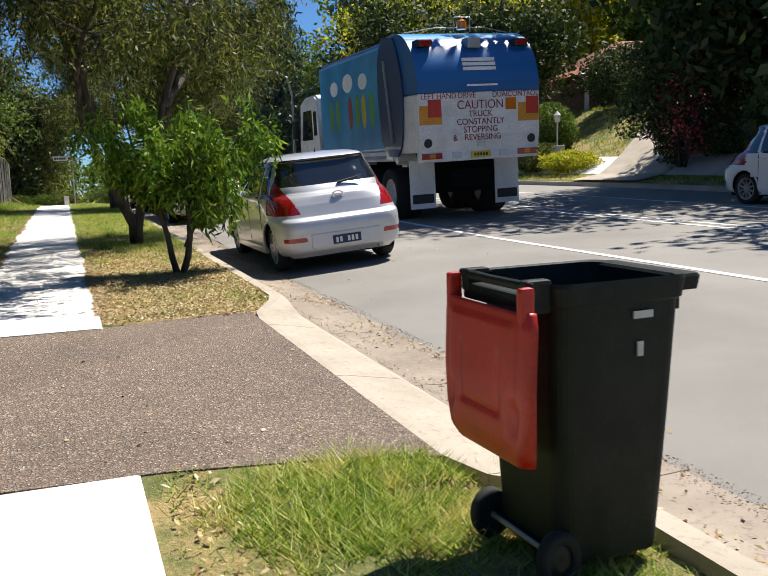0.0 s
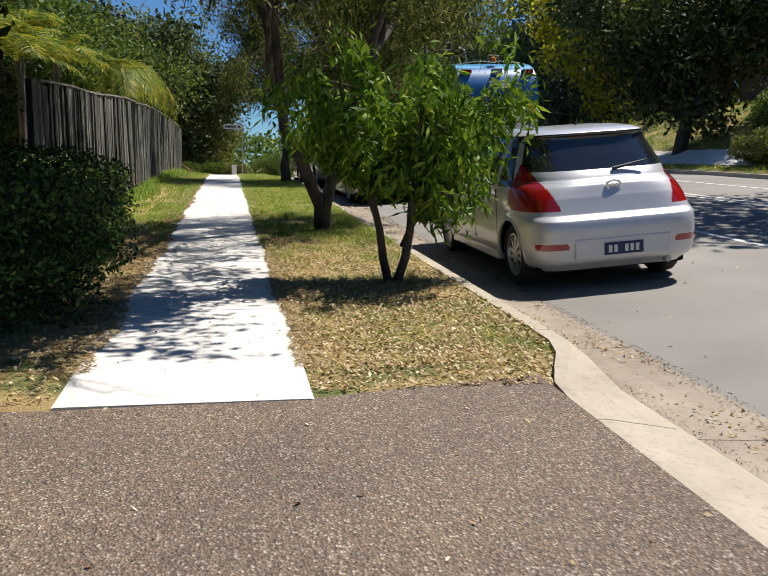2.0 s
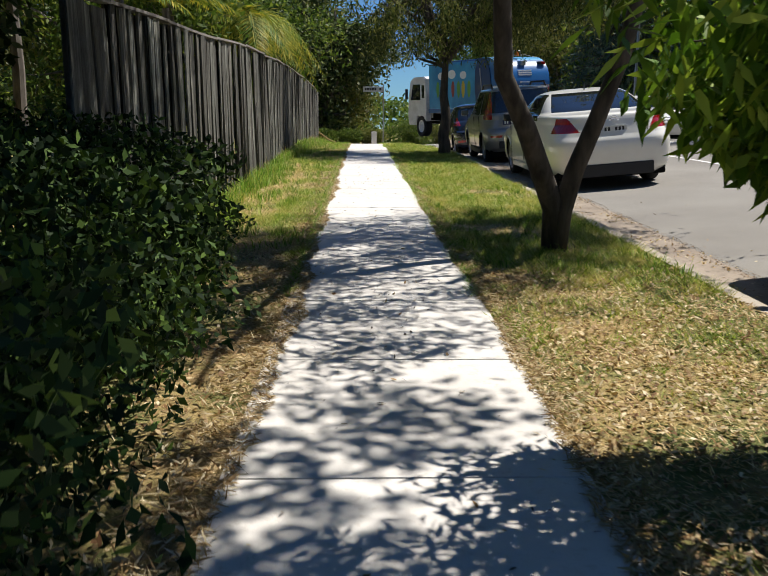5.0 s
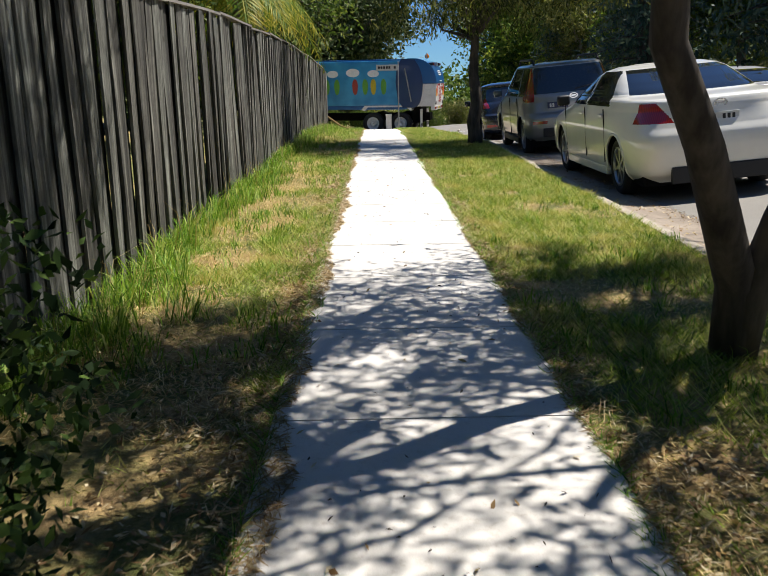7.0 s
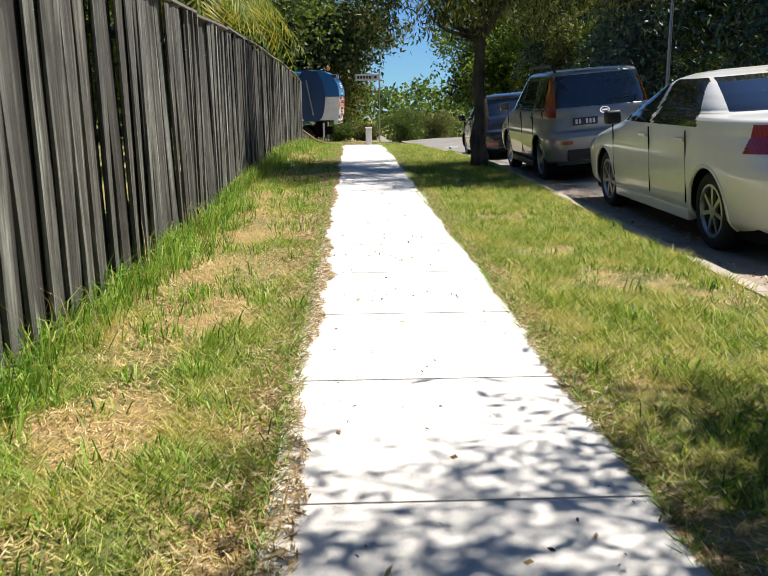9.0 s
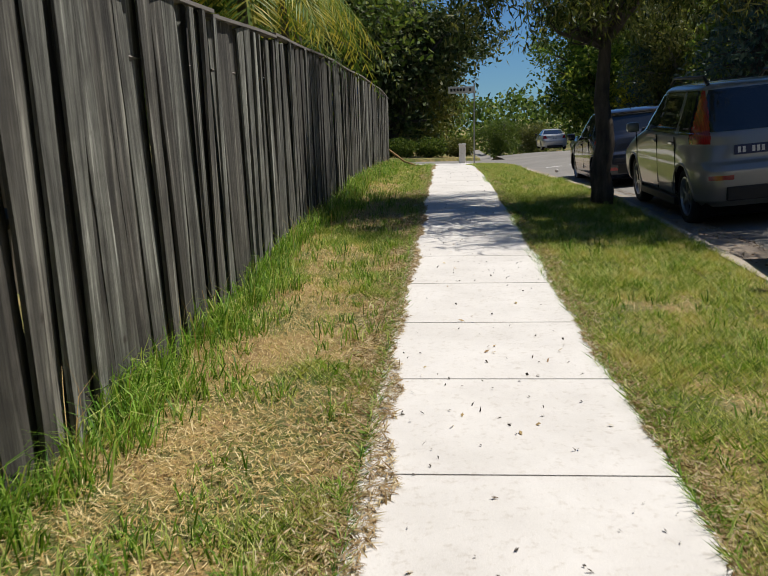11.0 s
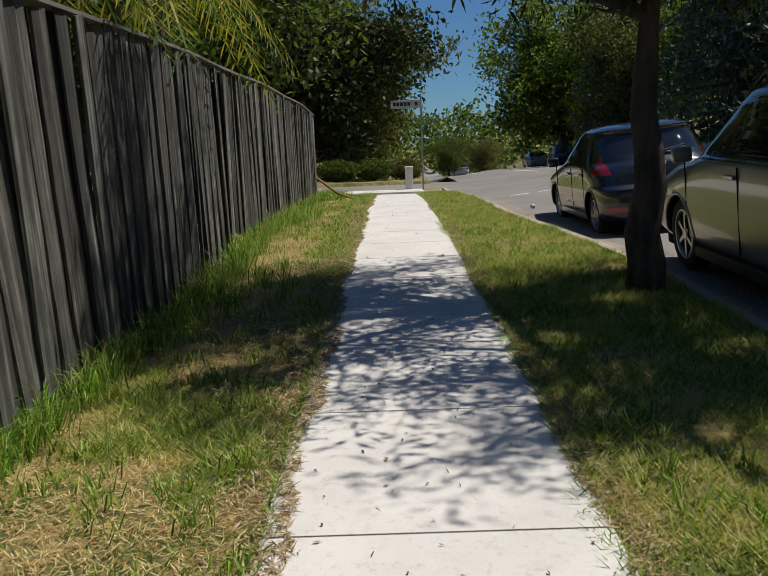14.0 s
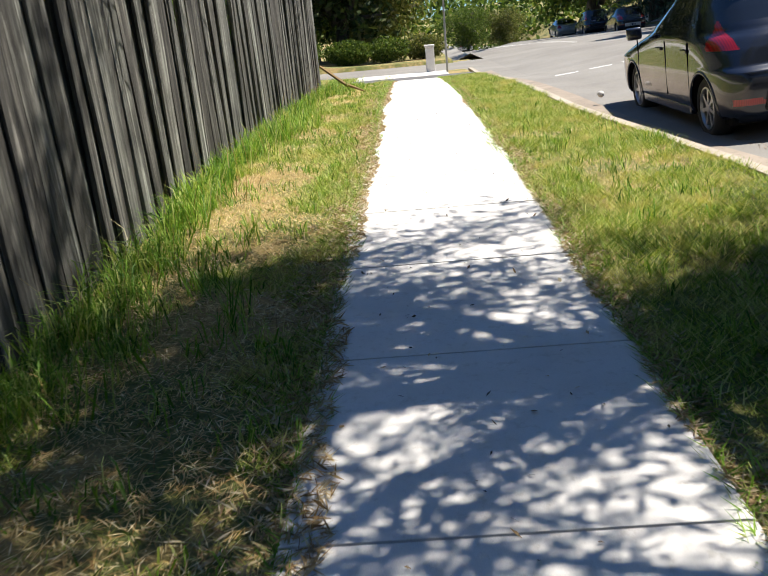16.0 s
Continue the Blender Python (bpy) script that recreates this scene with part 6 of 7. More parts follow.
# the front faces the road, +x; the hinge is towards the path, -x
bm, loops = tapered([(0.05, -0.22, 0.30, -0.23, 0.23), (0.10, -0.24, 0.305, -0.235, 0.235), (0.55, -0.275, 0.33, -0.262, 0.262), (0.95, -0.30, 0.345, -0.285, 0.285), (0.96, -0.31, 0.36, -0.30, 0.30), (1.02, -0.315, 0.375, -0.302, 0.302), (1.035, -0.31, 0.37, -0.298, 0.298),
                     (1.03, -0.29, 0.34, -0.278, 0.278), (0.95, -0.28, 0.325, -0.27, 0.27), (0.55, -0.255, 0.31, -0.245, 0.245), (0.12, -0.22, 0.28, -0.215, 0.215)])
bm.faces.new(loops[0][::-1]), bm.faces.new(loops[-1])
part("body", bm, M["bin_green"], wheelie_bin)
bm, loops = tapered([(0.975, 0.33, 0.45, -0.27, 0.27), (1.02, 0.33, 0.46, -0.275, 0.275), (1.03, 0.34, 0.45, -0.27, 0.27)], corner=0.03)
bm.faces.new(loops[0][::-1]), bm.faces.new(loops[-1])
part("front_lip", bm, M["bin_green"], wheelie_bin)
for sy in (-1, 1):
    part("lip_gusset", box(0.325, 0.40, sy * 0.2 - 0.006, sy * 0.2 + 0.006, 0.9, 0.985), M["bin_green"], wheelie_bin)
    part("hinge_block", box(-0.42, -0.30, sy * 0.22 - 0.03, sy * 0.22 + 0.03, 0.97, 1.05, 0.015), M["bin_green"], wheelie_bin)
    w = thing("wheel", "", "")
    w.parent = wheelie_bin
    w.matrix_basis = pose(-0.27, sy * 0.255, 0.10, 0, 0, 90 if sy > 0 else -90)
    child("tyre", bm_mesh("tyre", lathe([(0.06, -0.025), (0.095, -0.028), (0.10, -0.015), (0.10, 0.015), (0.095, 0.028), (0.06, 0.025)], 24), M["rubber"], True), w)
    child("hub", bm_mesh("hub", lathe([(0.001, 0.02), (0.03, 0.024), (0.062, 0.012), (0.062, -0.02), (0.001, -0.02)], 20), M["black"]), w)
part("axle", tube([(-0.27, -0.25, 0.10), (-0.27, 0.25, 0.10)], [0.012, 0.012], 8), M["steel"], wheelie_bin)
part("handle", tube([(-0.40, -0.27, 1.03), (-0.41, 0.0, 1.03), (-0.40, 0.27, 1.03)], [0.017] * 3, 10), M["bin_green"], wheelie_bin)
# lid hanging down behind, its outer face to the path
lid = bmesh.new()
levels = np.array(((0.07, 0.03, 0.285), (0.12, 0.036, 0.305), (0.33, 0.045, 0.305), (0.48, 0.04, 0.30), (0.57, 0.03, 0.285), (0.615, 0.005, 0.25), (0.63, -0.03, 0.2)))
rows = []
for d in np.linspace(0.07, 0.63, 44):
    off, hw = float(np.interp(d, levels[:, 0], levels[:, 1])), float(np.interp(d, levels[:, 0], levels[:, 2]))
    row = []
    for q in np.linspace(-1, 1, 41):
        edge = max(0.0, abs(q) - 0.84) / 0.16
        # a raised panel with a grooved U round its foot, and a grip recess at either low corner
        inner = max(abs(q) - 0.42, (d - 0.43) * 3.0)
        rib = 0.018 * math.exp(-((inner - 0.03) / 0.035) ** 2) * min(1.0, max(0.0, (d - 0.2) / 0.05))
        grip = 0.02 * math.exp(-(((abs(q) - 0.74) / 0.1) ** 4 + ((d - 0.44) / 0.06) ** 4))
        panel = 0.008 if abs(q) < 0.74 and 0.12 < d < 0.55 else 0.0
        row.append(lid.verts.new((-0.435 - off + 0.05 * edge**2 + rib + grip - panel, 1.06 * hw * float(q), 1.02 - 0.94 * float(d))))
    rows.append(row)
for a, b in zip(rows, rows[1:]):
    for k in range(40):
        lid.faces.new((a[k], a[k + 1], b[k + 1], b[k]))
sol = child("lid", bm_mesh("lid", lid, M["bin_red"], True), wheelie_bin, "red plastic lid hanging open behind the bin")
md = sol.modifiers.new("thick", "SOLIDIFY")
md.thickness, md.offset = 0.014, 0.0
part("handle_bracket", box(-0.41, -0.30, -0.25, 0.25, 0.94, 1.0, 0.015), M["bin_green"], wheelie_bin)
for sy in (-1, 1):
    part("lid_arm", box(-0.475, -0.41, sy * 0.27 - 0.02, sy * 0.27 + 0.02, 0.87, 1.035, 0.014), M["bin_red"], wheelie_bin)
part("sticker", box(0.07, 0.17, -0.296, -0.288, 0.90, 0.925), M["sign_white"], wheelie_bin, "worn pale sticker", m=pose(0, 0, 0))
part("sticker", box(0.10, 0.13, -0.288, -0.281, 0.77, 0.82), M["sign_white"], wheelie_bin, "torn pale sticker")

# ---- sign, post, lamp ----
SX, SY = 0.34, 51.2
street_sign = thing("street_sign", "white street name blade on a thin steel pole", "sign", pose(SX, SY, gl(0.37, 51.5)))
part("pole", tube([(0, 0, -0.1), (0, 0, 3.08)], [0.03, 0.03], 10), M["steel"], street_sign)
blade = part("blade", box(-1.0, 0.02, -0.045, -0.02, 2.72, 2.98, 0.01), M["sign_white"], street_sign, "white blade with plain dark bars", m=pose(0, 0, 0, 0, 0, -8))
for k in range(7):
    if k != 5:
        part("sign_bar", box(-0.92 + 0.12 * k, -0.83 + 0.12 * k, -0.052, -0.046, 2.80, 2.91), M["ink"], blade)
part("cap", lathe([(0.001, 3.08), (0.035, 3.08), (0.03, 3.11), (0.001, 3.12)], 10, "z"), M["steel"], street_sign)
pillar = thing("service_pillar", "short white concrete service post", "post", pose(-0.1, 52.35, gl(-0.1, 52.35)))
part("shaft", box(-0.13, 0.13, -0.13, 0.13, -0.1, 0.72, 0.03), M["path"], pillar)
part("cap", box(-0.15, 0.15, -0.15, 0.15, 0.72, 0.79, 0.02), M["path"], pillar)
lamp = thing("street_lamp", "grey steel street lamp with a curved outreach arm", "street lamp", pose(14.3, 56.0, gl(14.3, 56.0)))
part("pole", tube([(0, 0, -0.2), (0, 0, 6.0), (-0.3, 0, 7.2), (-1.2, -0.1, 7.6), (-2.2, -0.2, 7.55)], [0.09, 0.07, 0.06, 0.05, 0.05], 8), M["steel"], lamp)
part("head", box(-2.75, -2.1, -0.32, -0.1, 7.45, 7.6, 0.04), M["steel"], lamp)
garden_lamp = thing("garden_lamp", "small white garden lantern on a thin post", "lamp", pose(15.7, 25.9, gl(15.7, 25.9)))
part("post", tube([(0, 0, -0.1), (0, 0, 1.5)], [0.03, 0.025], 8), M["sign_white"], garden_lamp)
part("lantern", lathe([(0.001, 1.5), (0.08, 1.5), (0.11, 1.72), (0.13, 1.73), (0.02, 1.86), (0.001, 1.87)], 8, "z"), M["sign_white"], garden_lamp)
letterbox = thing("letterbox", "small white letterbox beside the lantern", "letterbox", pose(15.5, 25.5, gl(15.5, 25.5)))
part("box", box(-0.12, 0.12, -0.2, 0.2, 0.55, 0.8, 0.02), M["sign_white"], letterbox)
part("post", tube([(0, 0, -0.1), (0, 0, 0.56)], [0.03, 0.03], 6), M["rail"], letterbox)

# ---- house across the street ----
HX, HY = 26.0, 33.5
house = thing("house", "brown brick house with an orange tiled roof", "house", pose(HX + 1.6, HY + 1.0, gl(19, 30) - 0.55, 0, 0, -12))
part("wall", box(-6, 6, -4, 4, -0.6, 2.7, 0.0), M["brick"], house)
bm = bmesh.new()
rv = [bm.verts.new(p) for p in ((-6.7, -4.7, 2.65), (6.7, -4.7, 2.65), (6.7, 4.7, 2.65), (-6.7, 4.7, 2.65), (-3.0, 0, 4.6), (3.0, 0, 4.6))]
for f in ((0, 1, 5, 4), (1, 2, 5), (2, 3, 4, 5), (3, 0, 4), (3, 2, 1, 0)):
    bm.faces.new([rv[k] for k in f])
roof = part("roof", bm, M["roof_tile"], house)
for k in range(9):
    s = k / 9
    part("tile_row", tube([(-6.7 + 3.7 * s, -4.7 + 4.7 * s, 2.68 + 1.95 * s), (6.7 - 3.7 * s, -4.7 + 4.7 * s, 2.68 + 1.95 * s)], [0.028, 0.028], 5), M["roof_tile"], roof)
for k in range(4):
    w = part("window", box(-4.6 + 2.6 * k, -3.2 + 2.6 * k, -4.06, -4.0, 0.9, 2.1), M["sign_white"], house)
    part("pane", box(-4.5 + 2.6 * k, -3.3 + 2.6 * k, -4.08, -4.062, 1.0, 2.0), M["glass"], w)
part("verandah_post", box(-6.3, -6.15, -4.5, -4.35, -0.6, 2.65), M["sign_white"], house)
part("gutter", tube([(-6.7, -4.75, 2.62), (6.7, -4.75, 2.62)], [0.07, 0.07], 6), M["sign_white"], house)
fv, ff = [], []
for k, s in enumerate(np.linspace(0, 1, 14)):
    x = ROAD_X1 + 0.05 + 8.0 * s
    yc = 20.5 + 6.0 * s**1.5
    for w in (-1.5, 1.5):
        fv.append((x, yc + w, float(land(np.array(x + 0.12), np.array(yc + w))) + 0.05))
    if k:
        ff.append((2 * k - 2, 2 * k - 1, 2 * k + 1, 2 * k))
tagged(new("far_driveway", mesh_from("far_driveway", fv, ff, M["kerb"])), "pale concrete driveway climbing from the street", "driveway", kind="structure")
tagged(sheet("far_footpath", np.array([15.0, 16.2]), np.arange(-20, 110, 2.0), lambda a, b: land(a, b) + 0.04, M["path"]), "pale concrete footpath on the far verge", "footpath", kind="structure")


# ---- grass, clippings and fallen leaves ----
def blades(rng, x, y, z, height, width, lean):
    n = len(x)
    a = rng.uniform(0, 2 * math.pi, n)
    b = rng.uniform(0, 2 * math.pi, n)
    h = height * rng.uniform(0.5, 1.3, n)
    base = np.stack([x, y, z], 1)
    s = np.stack([np.cos(a), np.sin(a), 0 * a], 1) * (width * rng.uniform(0.6, 1.4, n))[:, None] / 2
    tip = base + np.stack([np.cos(b) * lean * h, np.sin(b) * lean * h, h], 1)
    v = np.stack([base - s, base + s, tip], 1).reshape(-1, 3)
    return v, np.arange(3 * n).reshape(n, 3)


def patchy(x, y, scale=0.9):
    return 0.5 + 0.25 * np.sin(1.9 * x * scale + 2.3 * y * scale) + 0.25 * np.sin(3.7 * y * scale - 1.3 * x * scale + 1.0) * np.sin(2.1 * x + 0.4 * y)


rng = np.random.default_rng(9)


def scatter(n, x0, x1, y0, y1, keep):
    x, y = rng.uniform(x0, x1, n), rng.uniform(y0, y1, n)
    k = rng.random(n) < keep(x, y)
    return x[k], y[k]


def verge_keep(x, y):
    dry = (y > 7.5) & (y < 12.5)
    lim = np.where((y > 3.3) & (y < 7.9), -9, kerb_line(y) - 0.1)
    return np.where(x < lim, np.where(dry, 0.16 + 0.25 * (patchy(x, y) > 0.62), np.where(y < 17, 0.35 + 0.5 * patchy(x, y), 0.75 + 0.3 * patchy(x, y))), 0)


LATTICE = np.random.default_rng(41).random((64, 256))


def value_noise(x, y, scale, row=0):
    """Smooth noise between 0 and 1 on a lattice."""
    u, w = np.asarray(x) * scale + 50.3, np.asarray(y) * scale + 17.7
    i, j = np.floor(u).astype(int), np.floor(w).astype(int)
    fu, fw = u - i, w - j
    fu, fw = fu * fu * (3 - 2 * fu), fw * fw * (3 - 2 * fw)

    def at(p, q):
        return LATTICE[(p * 7 + row * 13 + q * 29) % 64, (q + p * 3) % 256]
    return (at(i, j) * (1 - fu) + at(i + 1, j) * fu) * (1 - fw) + (at(i, j + 1) * (1 - fu) + at(i + 1, j + 1) * fu) * fw


def dead(x, y):
    """Where the turf has died back to straw: mostly along the middle of the fence-side strip."""
    v = 0.55 * value_noise(x, y, 1.3) + 0.3 * value_noise(x, y, 3.4, 2) + 0.15 * value_noise(x, y, 9.0, 3)
    v = v + np.where(x < -1.2, 0.20 * np.exp(-((x + 1.92) / 0.3) ** 2) - 0.02 + 0.16 * np.exp(-((y - 22.6) / 2.0) ** 2) + 0.06 * np.exp(-((y - 16.8) / 1.2) ** 2), np.where(y < 17, 0.06, -0.13))
    return np.clip((v - np.where(x < -1.2, 0.475, 0.52)) / 0.12, 0, 1)


def tri_blades(rng, x, y, z, height, width, lean):
    """Curved blades of three triangles, bending over towards their tips."""
    n = len(x)
    a, b = rng.uniform(0, 2 * math.pi, n), rng.uniform(0, 2 * math.pi, n)
    h = height * rng.uniform(0.45, 1.35, n)
    ln = lean * rng.uniform(0.4, 1.5, n)
    base = np.stack([x, y, z], 1)
    out = np.stack([np.cos(b), np.sin(b), 0 * b], 1)
    s = np.stack([np.cos(a), np.sin(a), 0 * a], 1) * (width * rng.uniform(0.6, 1.4, n))[:, None] / 2
    mid = base + out * (0.3 * ln * h)[:, None] + np.stack([0 * h, 0 * h, 0.65 * h], 1)
    tip = base + out * (ln * h)[:, None] + np.stack([0 * h, 0 * h, h * np.clip(1.05 - 0.35 * ln, 0.3, 1)], 1)
    v = np.stack([base - s, base + s, mid - 0.75 * s, mid + 0.75 * s, tip], 1).reshape(-1, 3)
    k = 5 * np.arange(n)[:, None]
    return v, np.concatenate([k + np.array([[0, 1, 3]]), k + np.array([[0, 3, 2]]), k + np.array([[2, 3, 4]])])


gx, gy = scatter(340000, 0.0, 1.7, 7.6, 49.0, verge_keep)
g2x, g2y = scatter(250000, -2.5, -1.22, 14.0, 48.5, lambda x, y: np.where(y < 15, 0.4, 0.95))
g3x, g3y = scatter(34000, 0.06, 1.62, 0.6, 3.9, lambda x, y: np.where(y < 3.93 - 0.22 * np.clip(x, 0, 2) ** 1.0, 0.95, 0.0))
g4x, g4y = scatter(16000, -4.0, -1.2, 44.0, 52.0, lambda x, y: 0.8 + 0 * x)
X, Y = np.concatenate([gx, g2x, g3x, g4x]), np.concatenate([gy, g2y, g3y, g4y])
alive = rng.random(len(X)) > 0.86 * dead(X, Y)
X, Y = X[alive], Y[alive]
lush = value_noise(X, Y, 4.5, 5) * 0.6 + value_noise(X, Y, 1.7, 6) * 0.4
big = np.where(Y < 4, 0.075, np.where(Y < 13, 0.035, 0.058)) * (0.35 + 1.35 * lush) * (1 - 0.45 * dead(X, Y))
v, f = blades(rng, X, Y, land(X, Y) - 0.005, big, 0.0075, 1.2)
tagged(new("grass", mesh_from("grass", v, f, M["grass"])), "short patchy green and straw-coloured grass", "grass", kind="stuff")
# dead straw lying in the bare patches
dx_, dy_ = np.concatenate([rng.uniform(-2.5, -1.2, 200000), rng.uniform(0.0, 1.65, 150000)]), np.concatenate([rng.uniform(14.5, 46, 200000), rng.uniform(8, 46, 150000)])
k = rng.random(len(dx_)) < 0.62 * dead(dx_, dy_) + 0.03
dx_, dy_ = dx_[k], dy_[k]
a = rng.uniform(0, 6.283, len(dx_))
ln = 0.045 * rng.uniform(0.5, 1.7, len(dx_))
way = np.stack([np.cos(a), np.sin(a), rng.normal(size=len(a)) * 0.3], 1) * ln[:, None]
wide = np.stack([-np.sin(a), np.cos(a), 0 * a], 1) * 0.0024
c = np.stack([dx_, dy_, land(dx_, dy_) + rng.uniform(0.006, 0.028, len(a))], 1)
v = np.stack([c - way / 2, c + wide, c + way / 2, c - wide], 1).reshape(-1, 3)
tagged(new("dry_thatch", mesh_from("dry_thatch", v, np.arange(len(v)).reshape(-1, 4), M["thatch"])), "dead straw-coloured grass lying in bare patches", "dry grass", kind="stuff")
# clumps of longer green blades through the verges, thickest at the fence foot
tx, ty, th = [], [], []
for k in range(1500):
    if k < 620:
        cy = rng.uniform(14.6, 45.5)
        cx, m, hh = -2.44 + abs(rng.normal()) * 0.13 * (1.1 + 0.8 * math.sin(0.9 * cy)), rng.integers(16, 44), rng.uniform(0.13, 0.29)
    elif k < 1050:
        cx, cy, m, hh = rng.uniform(-2.35, -1.22), rng.uniform(15.0, 46), rng.integers(12, 34), rng.uniform(0.06, 0.13)
    else:
        cx, cy, m, hh = rng.uniform(0.03, 1.6), rng.uniform(14.0, 46), rng.integers(10, 30), rng.uniform(0.055, 0.11)
    tx.append(cx + rng.normal(size=m) * 0.045)
    ty.append(cy + rng.normal(size=m) * 0.055)
    th.append(np.full(m, hh))
tx, ty, th = np.concatenate(tx), np.concatenate(ty), np.concatenate(th)
ok = (tx > -2.5) & ((tx < -1.2) | (tx > 0)) & (tx < 1.62)
tx, ty, th = tx[ok], ty[ok], th[ok]
v, f = tri_blades(rng, tx, ty, land(tx, ty), th, 0.0075, 0.85)
tagged(new("tall_grass", mesh_from("tall_grass", v, f, M["tall_grass"])), "long unmown grass tufts at the foot of the fence", "grass", kind="stuff")
# runners of grass reaching over the slabs' edges
n = 15000
side = rng.random(n) < 0.5
ey = rng.uniform(13.5, 48, n)
reach = 0.085 * value_noise(side * 9.0, ey, 2.6, 8) * value_noise(side * 5.0, ey, 0.7, 9) * 2.0
ex = np.where(side, -1.21 + rng.random(n) ** 1.6 * reach, 0.01 - rng.random(n) ** 1.6 * reach)
v, f = blades(rng, ex, ey, gz(ey) + 0.006, 0.045, 0.007, 1.5)
tagged(new("edge_grass", mesh_from("edge_grass", v, f, M["tall_grass"])), "grass runners creeping over the footpath edges", "grass", kind="stuff")
# dry seed stems standing above the tufts
n = 420
sy_, sx_ = rng.uniform(15, 44, n), -2.42 + np.abs(rng.normal(size=n)) * 0.2
v, f = tri_blades(rng, sx_, sy_, land(sx_, sy_), 0.36, 0.0035, 0.45)
tagged(new("seed_stems", mesh_from("seed_stems", v, f, M["thatch"])), "thin dry seed stems standing in the long grass", "grass", kind="stuff")
# edge creepers and clippings along the path
n = 62000
side = rng.random(n) < 0.62
ey = rng.uniform(8, 48, n)
wob = 0.035 * np.sin(1.3 * ey) * np.sin(0.37 * ey) + 0.025 * np.sin(4.1 * ey + 2 * np.sin(0.9 * ey)) + 0.012 * np.sin(17 * ey)
ex = np.where(side, -1.2 + 0.085 + wob - np.abs(rng.normal(size=n)) * 0.15, -0.03 + 0.6 * wob + np.abs(rng.normal(size=n)) * 0.08)
ez = np.where((ex > -1.2) & (ex < 0), gz(ey) + 0.017, land(ex, ey) + 0.02)
pts = np.stack([ex, ey, ez], 1)


def flakes(rng, pts, length, width, lift=0.3):
    n = len(pts)
    a = rng.uniform(0, 6.283, n)
    d = np.stack([np.cos(a), np.sin(a), rng.normal(size=n) * lift], 1)
    s = np.stack([-np.sin(a), np.cos(a), rng.normal(size=n) * lift], 1)
    ln, wd = (length * rng.uniform(0.5, 1.5, n))[:, None], (width * rng.uniform(0.5, 1.5, n))[:, None]
    c = pts + np.array([0, 0, 0.004])
    v = np.stack([c - d * ln / 2, c + s * wd / 2, c + d * ln / 2, c - s * wd / 2 + np.array([0, 0, 0.003])], 1)
    return v.reshape(-1, 3), np.arange(4 * n).reshape(n, 4)


v, f = flakes(rng, pts, 0.06, 0.0055, 0.35)
tagged(new("clippings", mesh_from("clippings", v, f, M["straw"])), "dry grass clippings along the footpath edges", "clippings", kind="stuff")
# leaf litter under the small tree, in the gutter and beside the hedge
lx, ly = scatter(30000, 0.0, 1.62, 7.55, 14.5, lambda x, y: np.clip(1.15 - 0.09 * (y - 7.5), 0.2, 1) * (0.45 + 0.55 * patchy(x, y, 1.6)))
hx, hy = scatter(3500, -1.75, -1.2, 7.5, 15.5, lambda x, y: 0.9 + 0 * x)
qx, qy = scatter(5200, 1.85, 2.32, 1.0, 30, lambda x, y: np.where(patchy(3 * x, y, 1.2) > 0.5, 0.85, 0.08))
px, py = scatter(260, -1.2, 0.0, 7.5, 32, lambda x, y: 0.6 + 0 * x)
dx, dy = scatter(110, -2, 1.2, 4, 7.4, lambda x, y: 0.6 + 0 * x)
rx_, ry_ = scatter(160, 2.4, 6, 3, 20, lambda x, y: 0.5 + 0 * x)
sx_, sy_ = scatter(1500, -1.2, 0.0, 8, 40, lambda x, y: 0.25 + 0.5 * (patchy(x, y, 0.7) > 0.6))
v, f = flakes(rng, np.stack([sx_, sy_, gz(sy_) + 0.016], 1), 0.02, 0.008, 0.5)
tagged(new("seed_specks", mesh_from("seed_specks", v, f, M["bark"])), "dark seeds and twiglets dropped on the footpath", "debris", kind="stuff")
bx_, by_ = scatter(300, 0.06, 0.3, 0.8, 3.9, lambda x, y: 0.9 + 0 * x)
P = [np.stack([lx, ly, land(lx, ly) + 0.012], 1), np.stack([hx, hy, land(hx, hy) + 0.012], 1),
     np.stack([qx, qy, gz(qy) + sink(qy) - 0.128 + 0 * qx], 1), np.stack([px, py, gz(py) + 0.016], 1), np.stack([dx, dy, 0.01 + 0 * dx], 1), np.stack([rx_, ry_, rz(rx_, ry_) + 0.003], 1), np.stack([bx_, by_, land(bx_, by_) + 0.02], 1)]
v, f = flakes(rng, np.concatenate(P), 0.032, 0.013, 0.4)
tagged(new("leaf_litter", mesh_from("leaf_litter", v, f, M["dead_leaf"])), "scattered dry brown and cream fallen leaves", "leaf litter", kind="stuff")
# grit and silt along the gutter's joints
ux, uy = scatter(26000, -0.06, 0.06, -3.0, 34, lambda x, y: np.clip(0.15 + 0.85 * patchy(5 * x, y, 1.7), 0, 1))
low = rng.random(len(ux)) < 0.72
gx = np.where(low, 2.28 + 1.4 * ux, kerb_line(uy) + 0.05 + 0.6 * ux)
v, f = flakes(rng, np.stack([gx, uy, gz(uy) + sink(uy) - np.where(low, 0.128, 0.118)], 1), 0.011, 0.006, 0.4)
tagged(new("gutter_grit", mesh_from("gutter_grit", v, f, M["grit"])), "brown grit and silt caught along the gutter", "debris", kind="stuff")
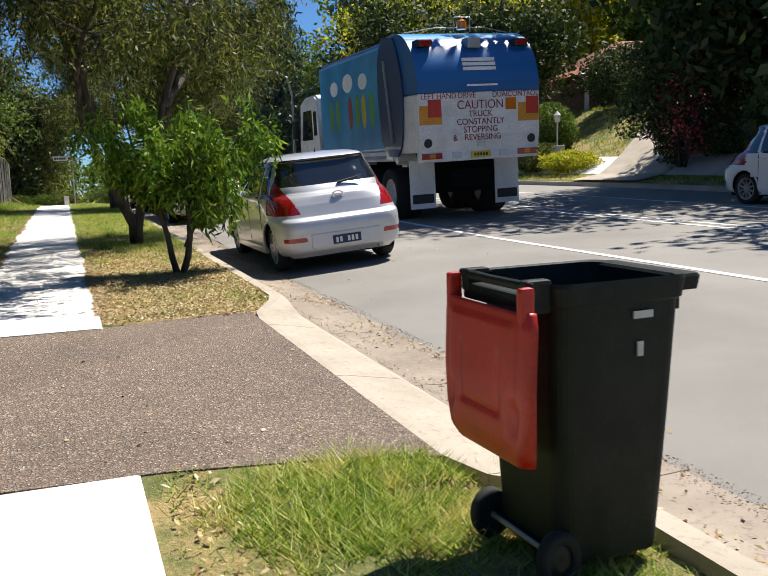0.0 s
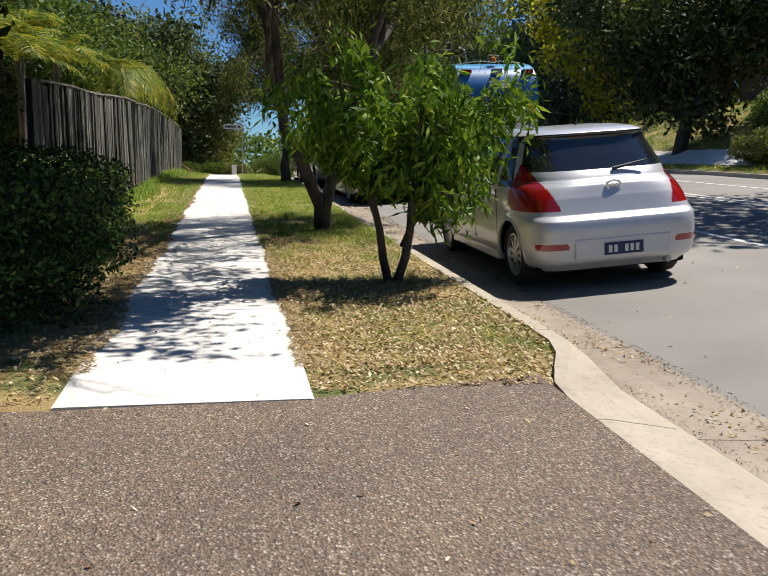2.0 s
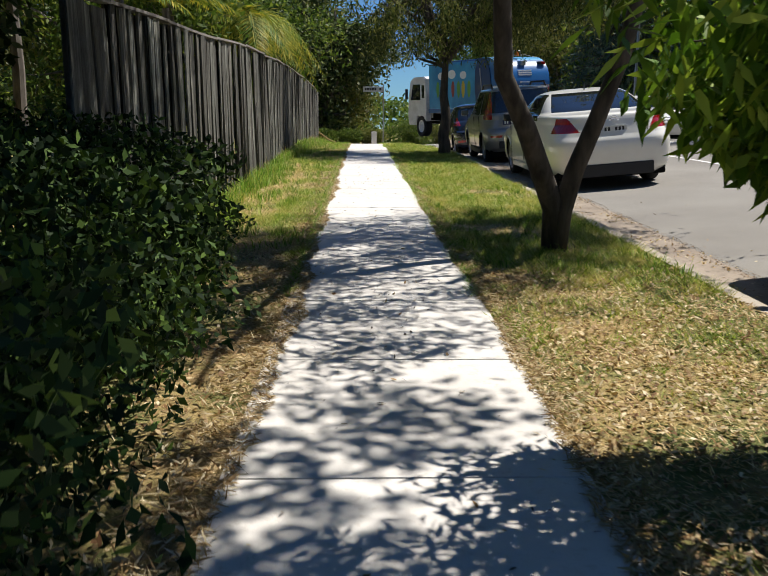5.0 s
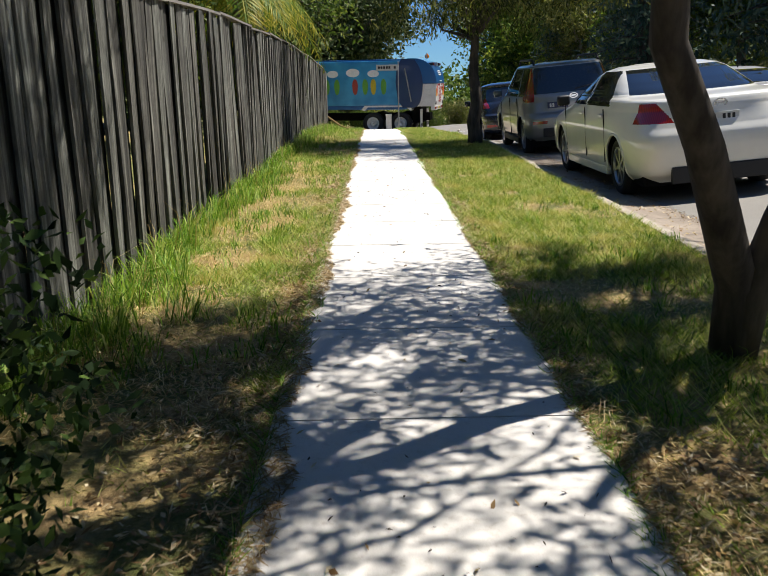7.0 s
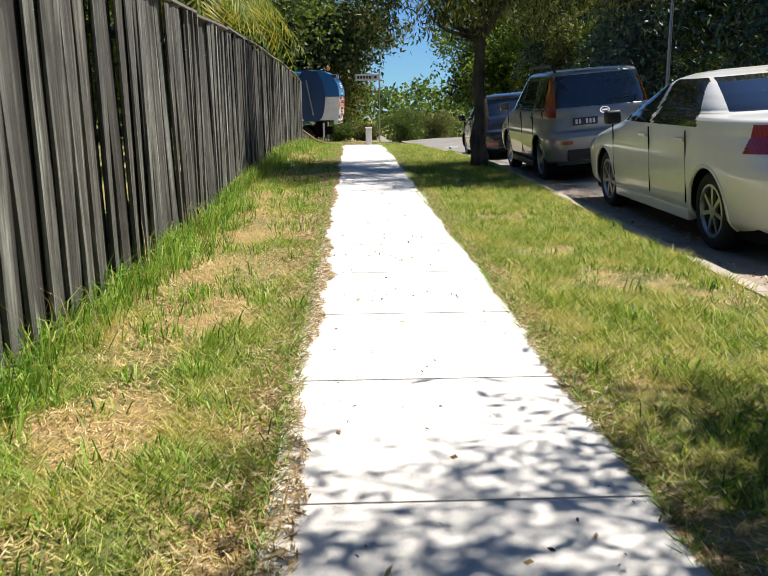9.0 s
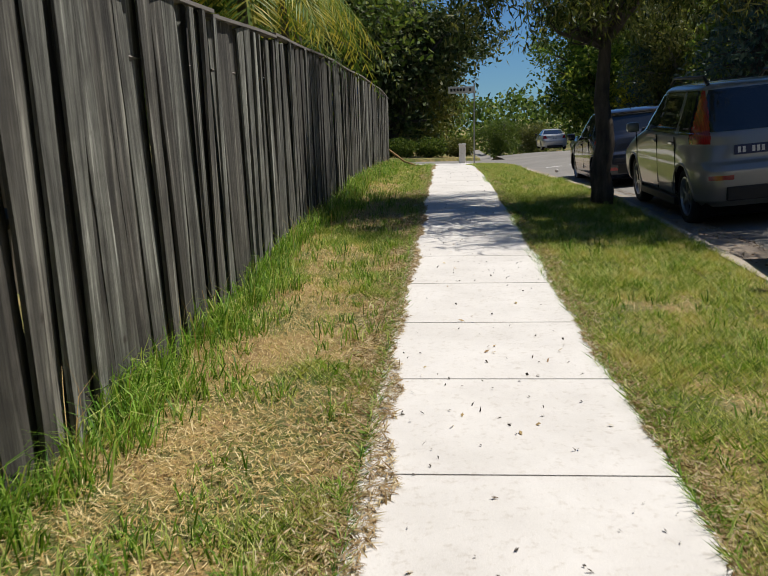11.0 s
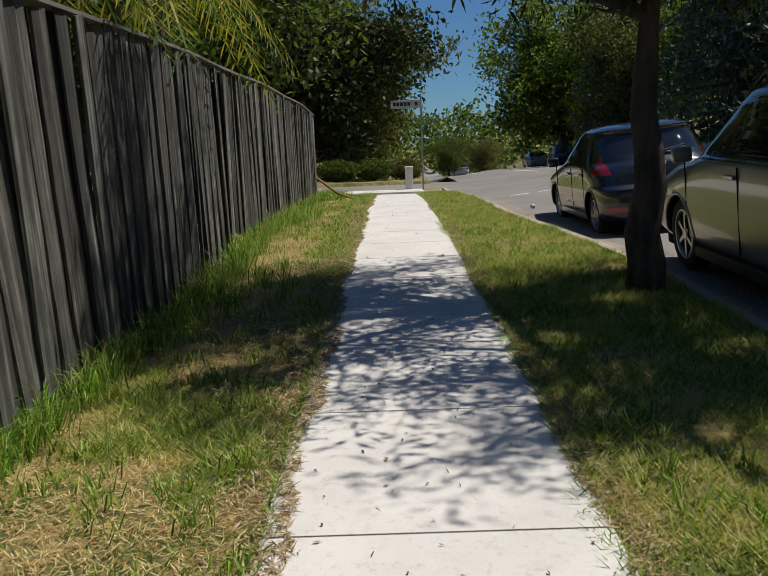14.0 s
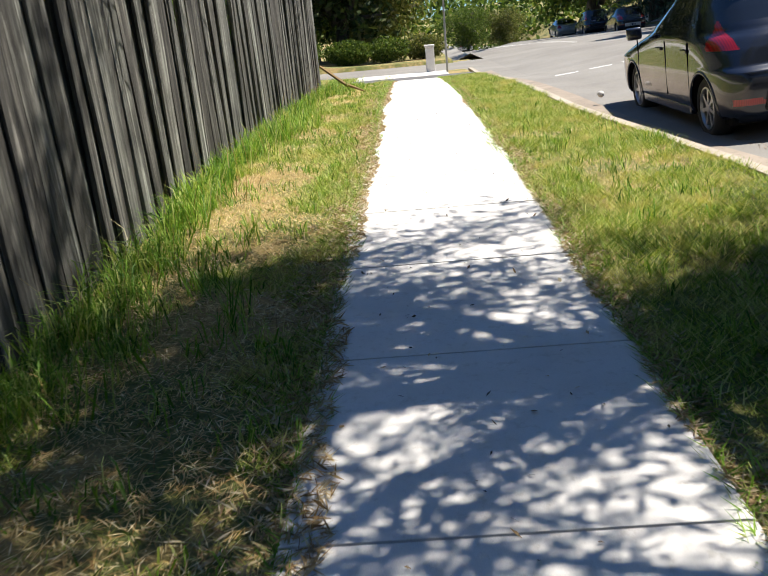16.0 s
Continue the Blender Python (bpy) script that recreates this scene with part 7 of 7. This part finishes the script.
# grass on the far verge
lx, ly = scatter(60000, 13.9, 24, 5, 60, lambda x, y: 0.8 * ((x < 15.0) | (x > 16.2)) * ~((np.abs(y - 20.5 - 6.0 * np.clip((x - 13.75) / 8, 0, 1) ** 1.5) < 1.6) & (x < 21.5)))
v, f = blades(rng, lx, ly, land(lx, ly), 0.12, 0.03, 0.6)
tagged(new("lawn", mesh_from("lawn", v, f, M["lawn"])), "sunlit yellow-green lawn across the street", "grass", kind="stuff")
palm_leaf = thing("fallen_frond", "dry pale fallen palm frond lying by the fence end", "frond", pose(-2.1, 42.6, gl(-2.1, 42.6) + 0.05))
part("stalk", tube([(-0.4, 0.6, 0.45), (0.1, 0.1, 0.12), (0.5, -0.6, 0.03)], [0.03, 0.035, 0.02], 6), M["straw"], palm_leaf)
stone = thing("stone", "small pale stone lying in the gutter", "stone", pose(1.75, 37.6, float(gz(37.6)) - 0.03))
bm = bmesh.new()
bmesh.ops.create_icosphere(bm, subdivisions=2, radius=0.045)
for q in bm.verts:
    q.co *= 1 + 0.18 * math.sin(9 * q.co.x + 40 * q.co.y)
part("rock", bm, M["path"], stone)


# ---- what moves ----
def motions():
    def on_road(x, y, yaw):
        return pose(x, y, float(rz(x, y)), 0, ROLL_FAR * math.cos(radians(yaw)), yaw)

    truck_rows = [(0.0, 7.12, 14.76, 0), (0.5, 7.55, 18.4, -2), (1.0, 7.78, 21.9, -1), (1.5, 7.9, 25.5, 0), (2.0, 7.8, 29.0, 1), (3.0, 7.2, 35.0, 4), (4.0, 6.6, 40.0, 8), (4.5, 6.4, 42.4, 14), (5.0, 6.1, 44.8, 24), (5.5, 5.6, 47.2, 38), (6.0, 4.8, 49.8, 54), (6.5, 3.6, 52.0, 68), (7.0, 2.3, 53.8, 77), (7.5, 1.15, 54.6, 80), (8.0, 0.35, 54.9, 82), (8.5, -0.6, 55.1, 84), (9.0, -1.4, 55.3, 85), (9.5, -2.0, 55.4, 86), (10.0, -2.45, 55.5, 87), (11.0, -3.8, 55.6, 88), (12.5, -6.5, 55.7, 88), (14.0, -10.5, 55.7, 88), (16.0, -16.0, 55.7, 88)]
    rows = []
    for t, x, y, yaw in truck_rows:
        rows.append((t, pose(x, y, float(rz(max(x, 2.3), y)) + 0.01, 0, ROLL_FAR * math.cos(radians(yaw)), yaw)))
    walk(truck, rows)
    walk(oncoming_suv, [(t, on_road(10.2, 41.5 - 17.0 * (t - 5.1), 180)) for t in (0.0, 2.0, 4.0, 5.0, 6.0, 8.0, 16.0)])
    walk(leaving_car, [(t, on_road(7.3, 98 + 13.0 * (t - 12.3), 0)) for t in (0.0, 4.0, 8.0, 10.0, 12.0, 14.0, 16.0)])


motions()
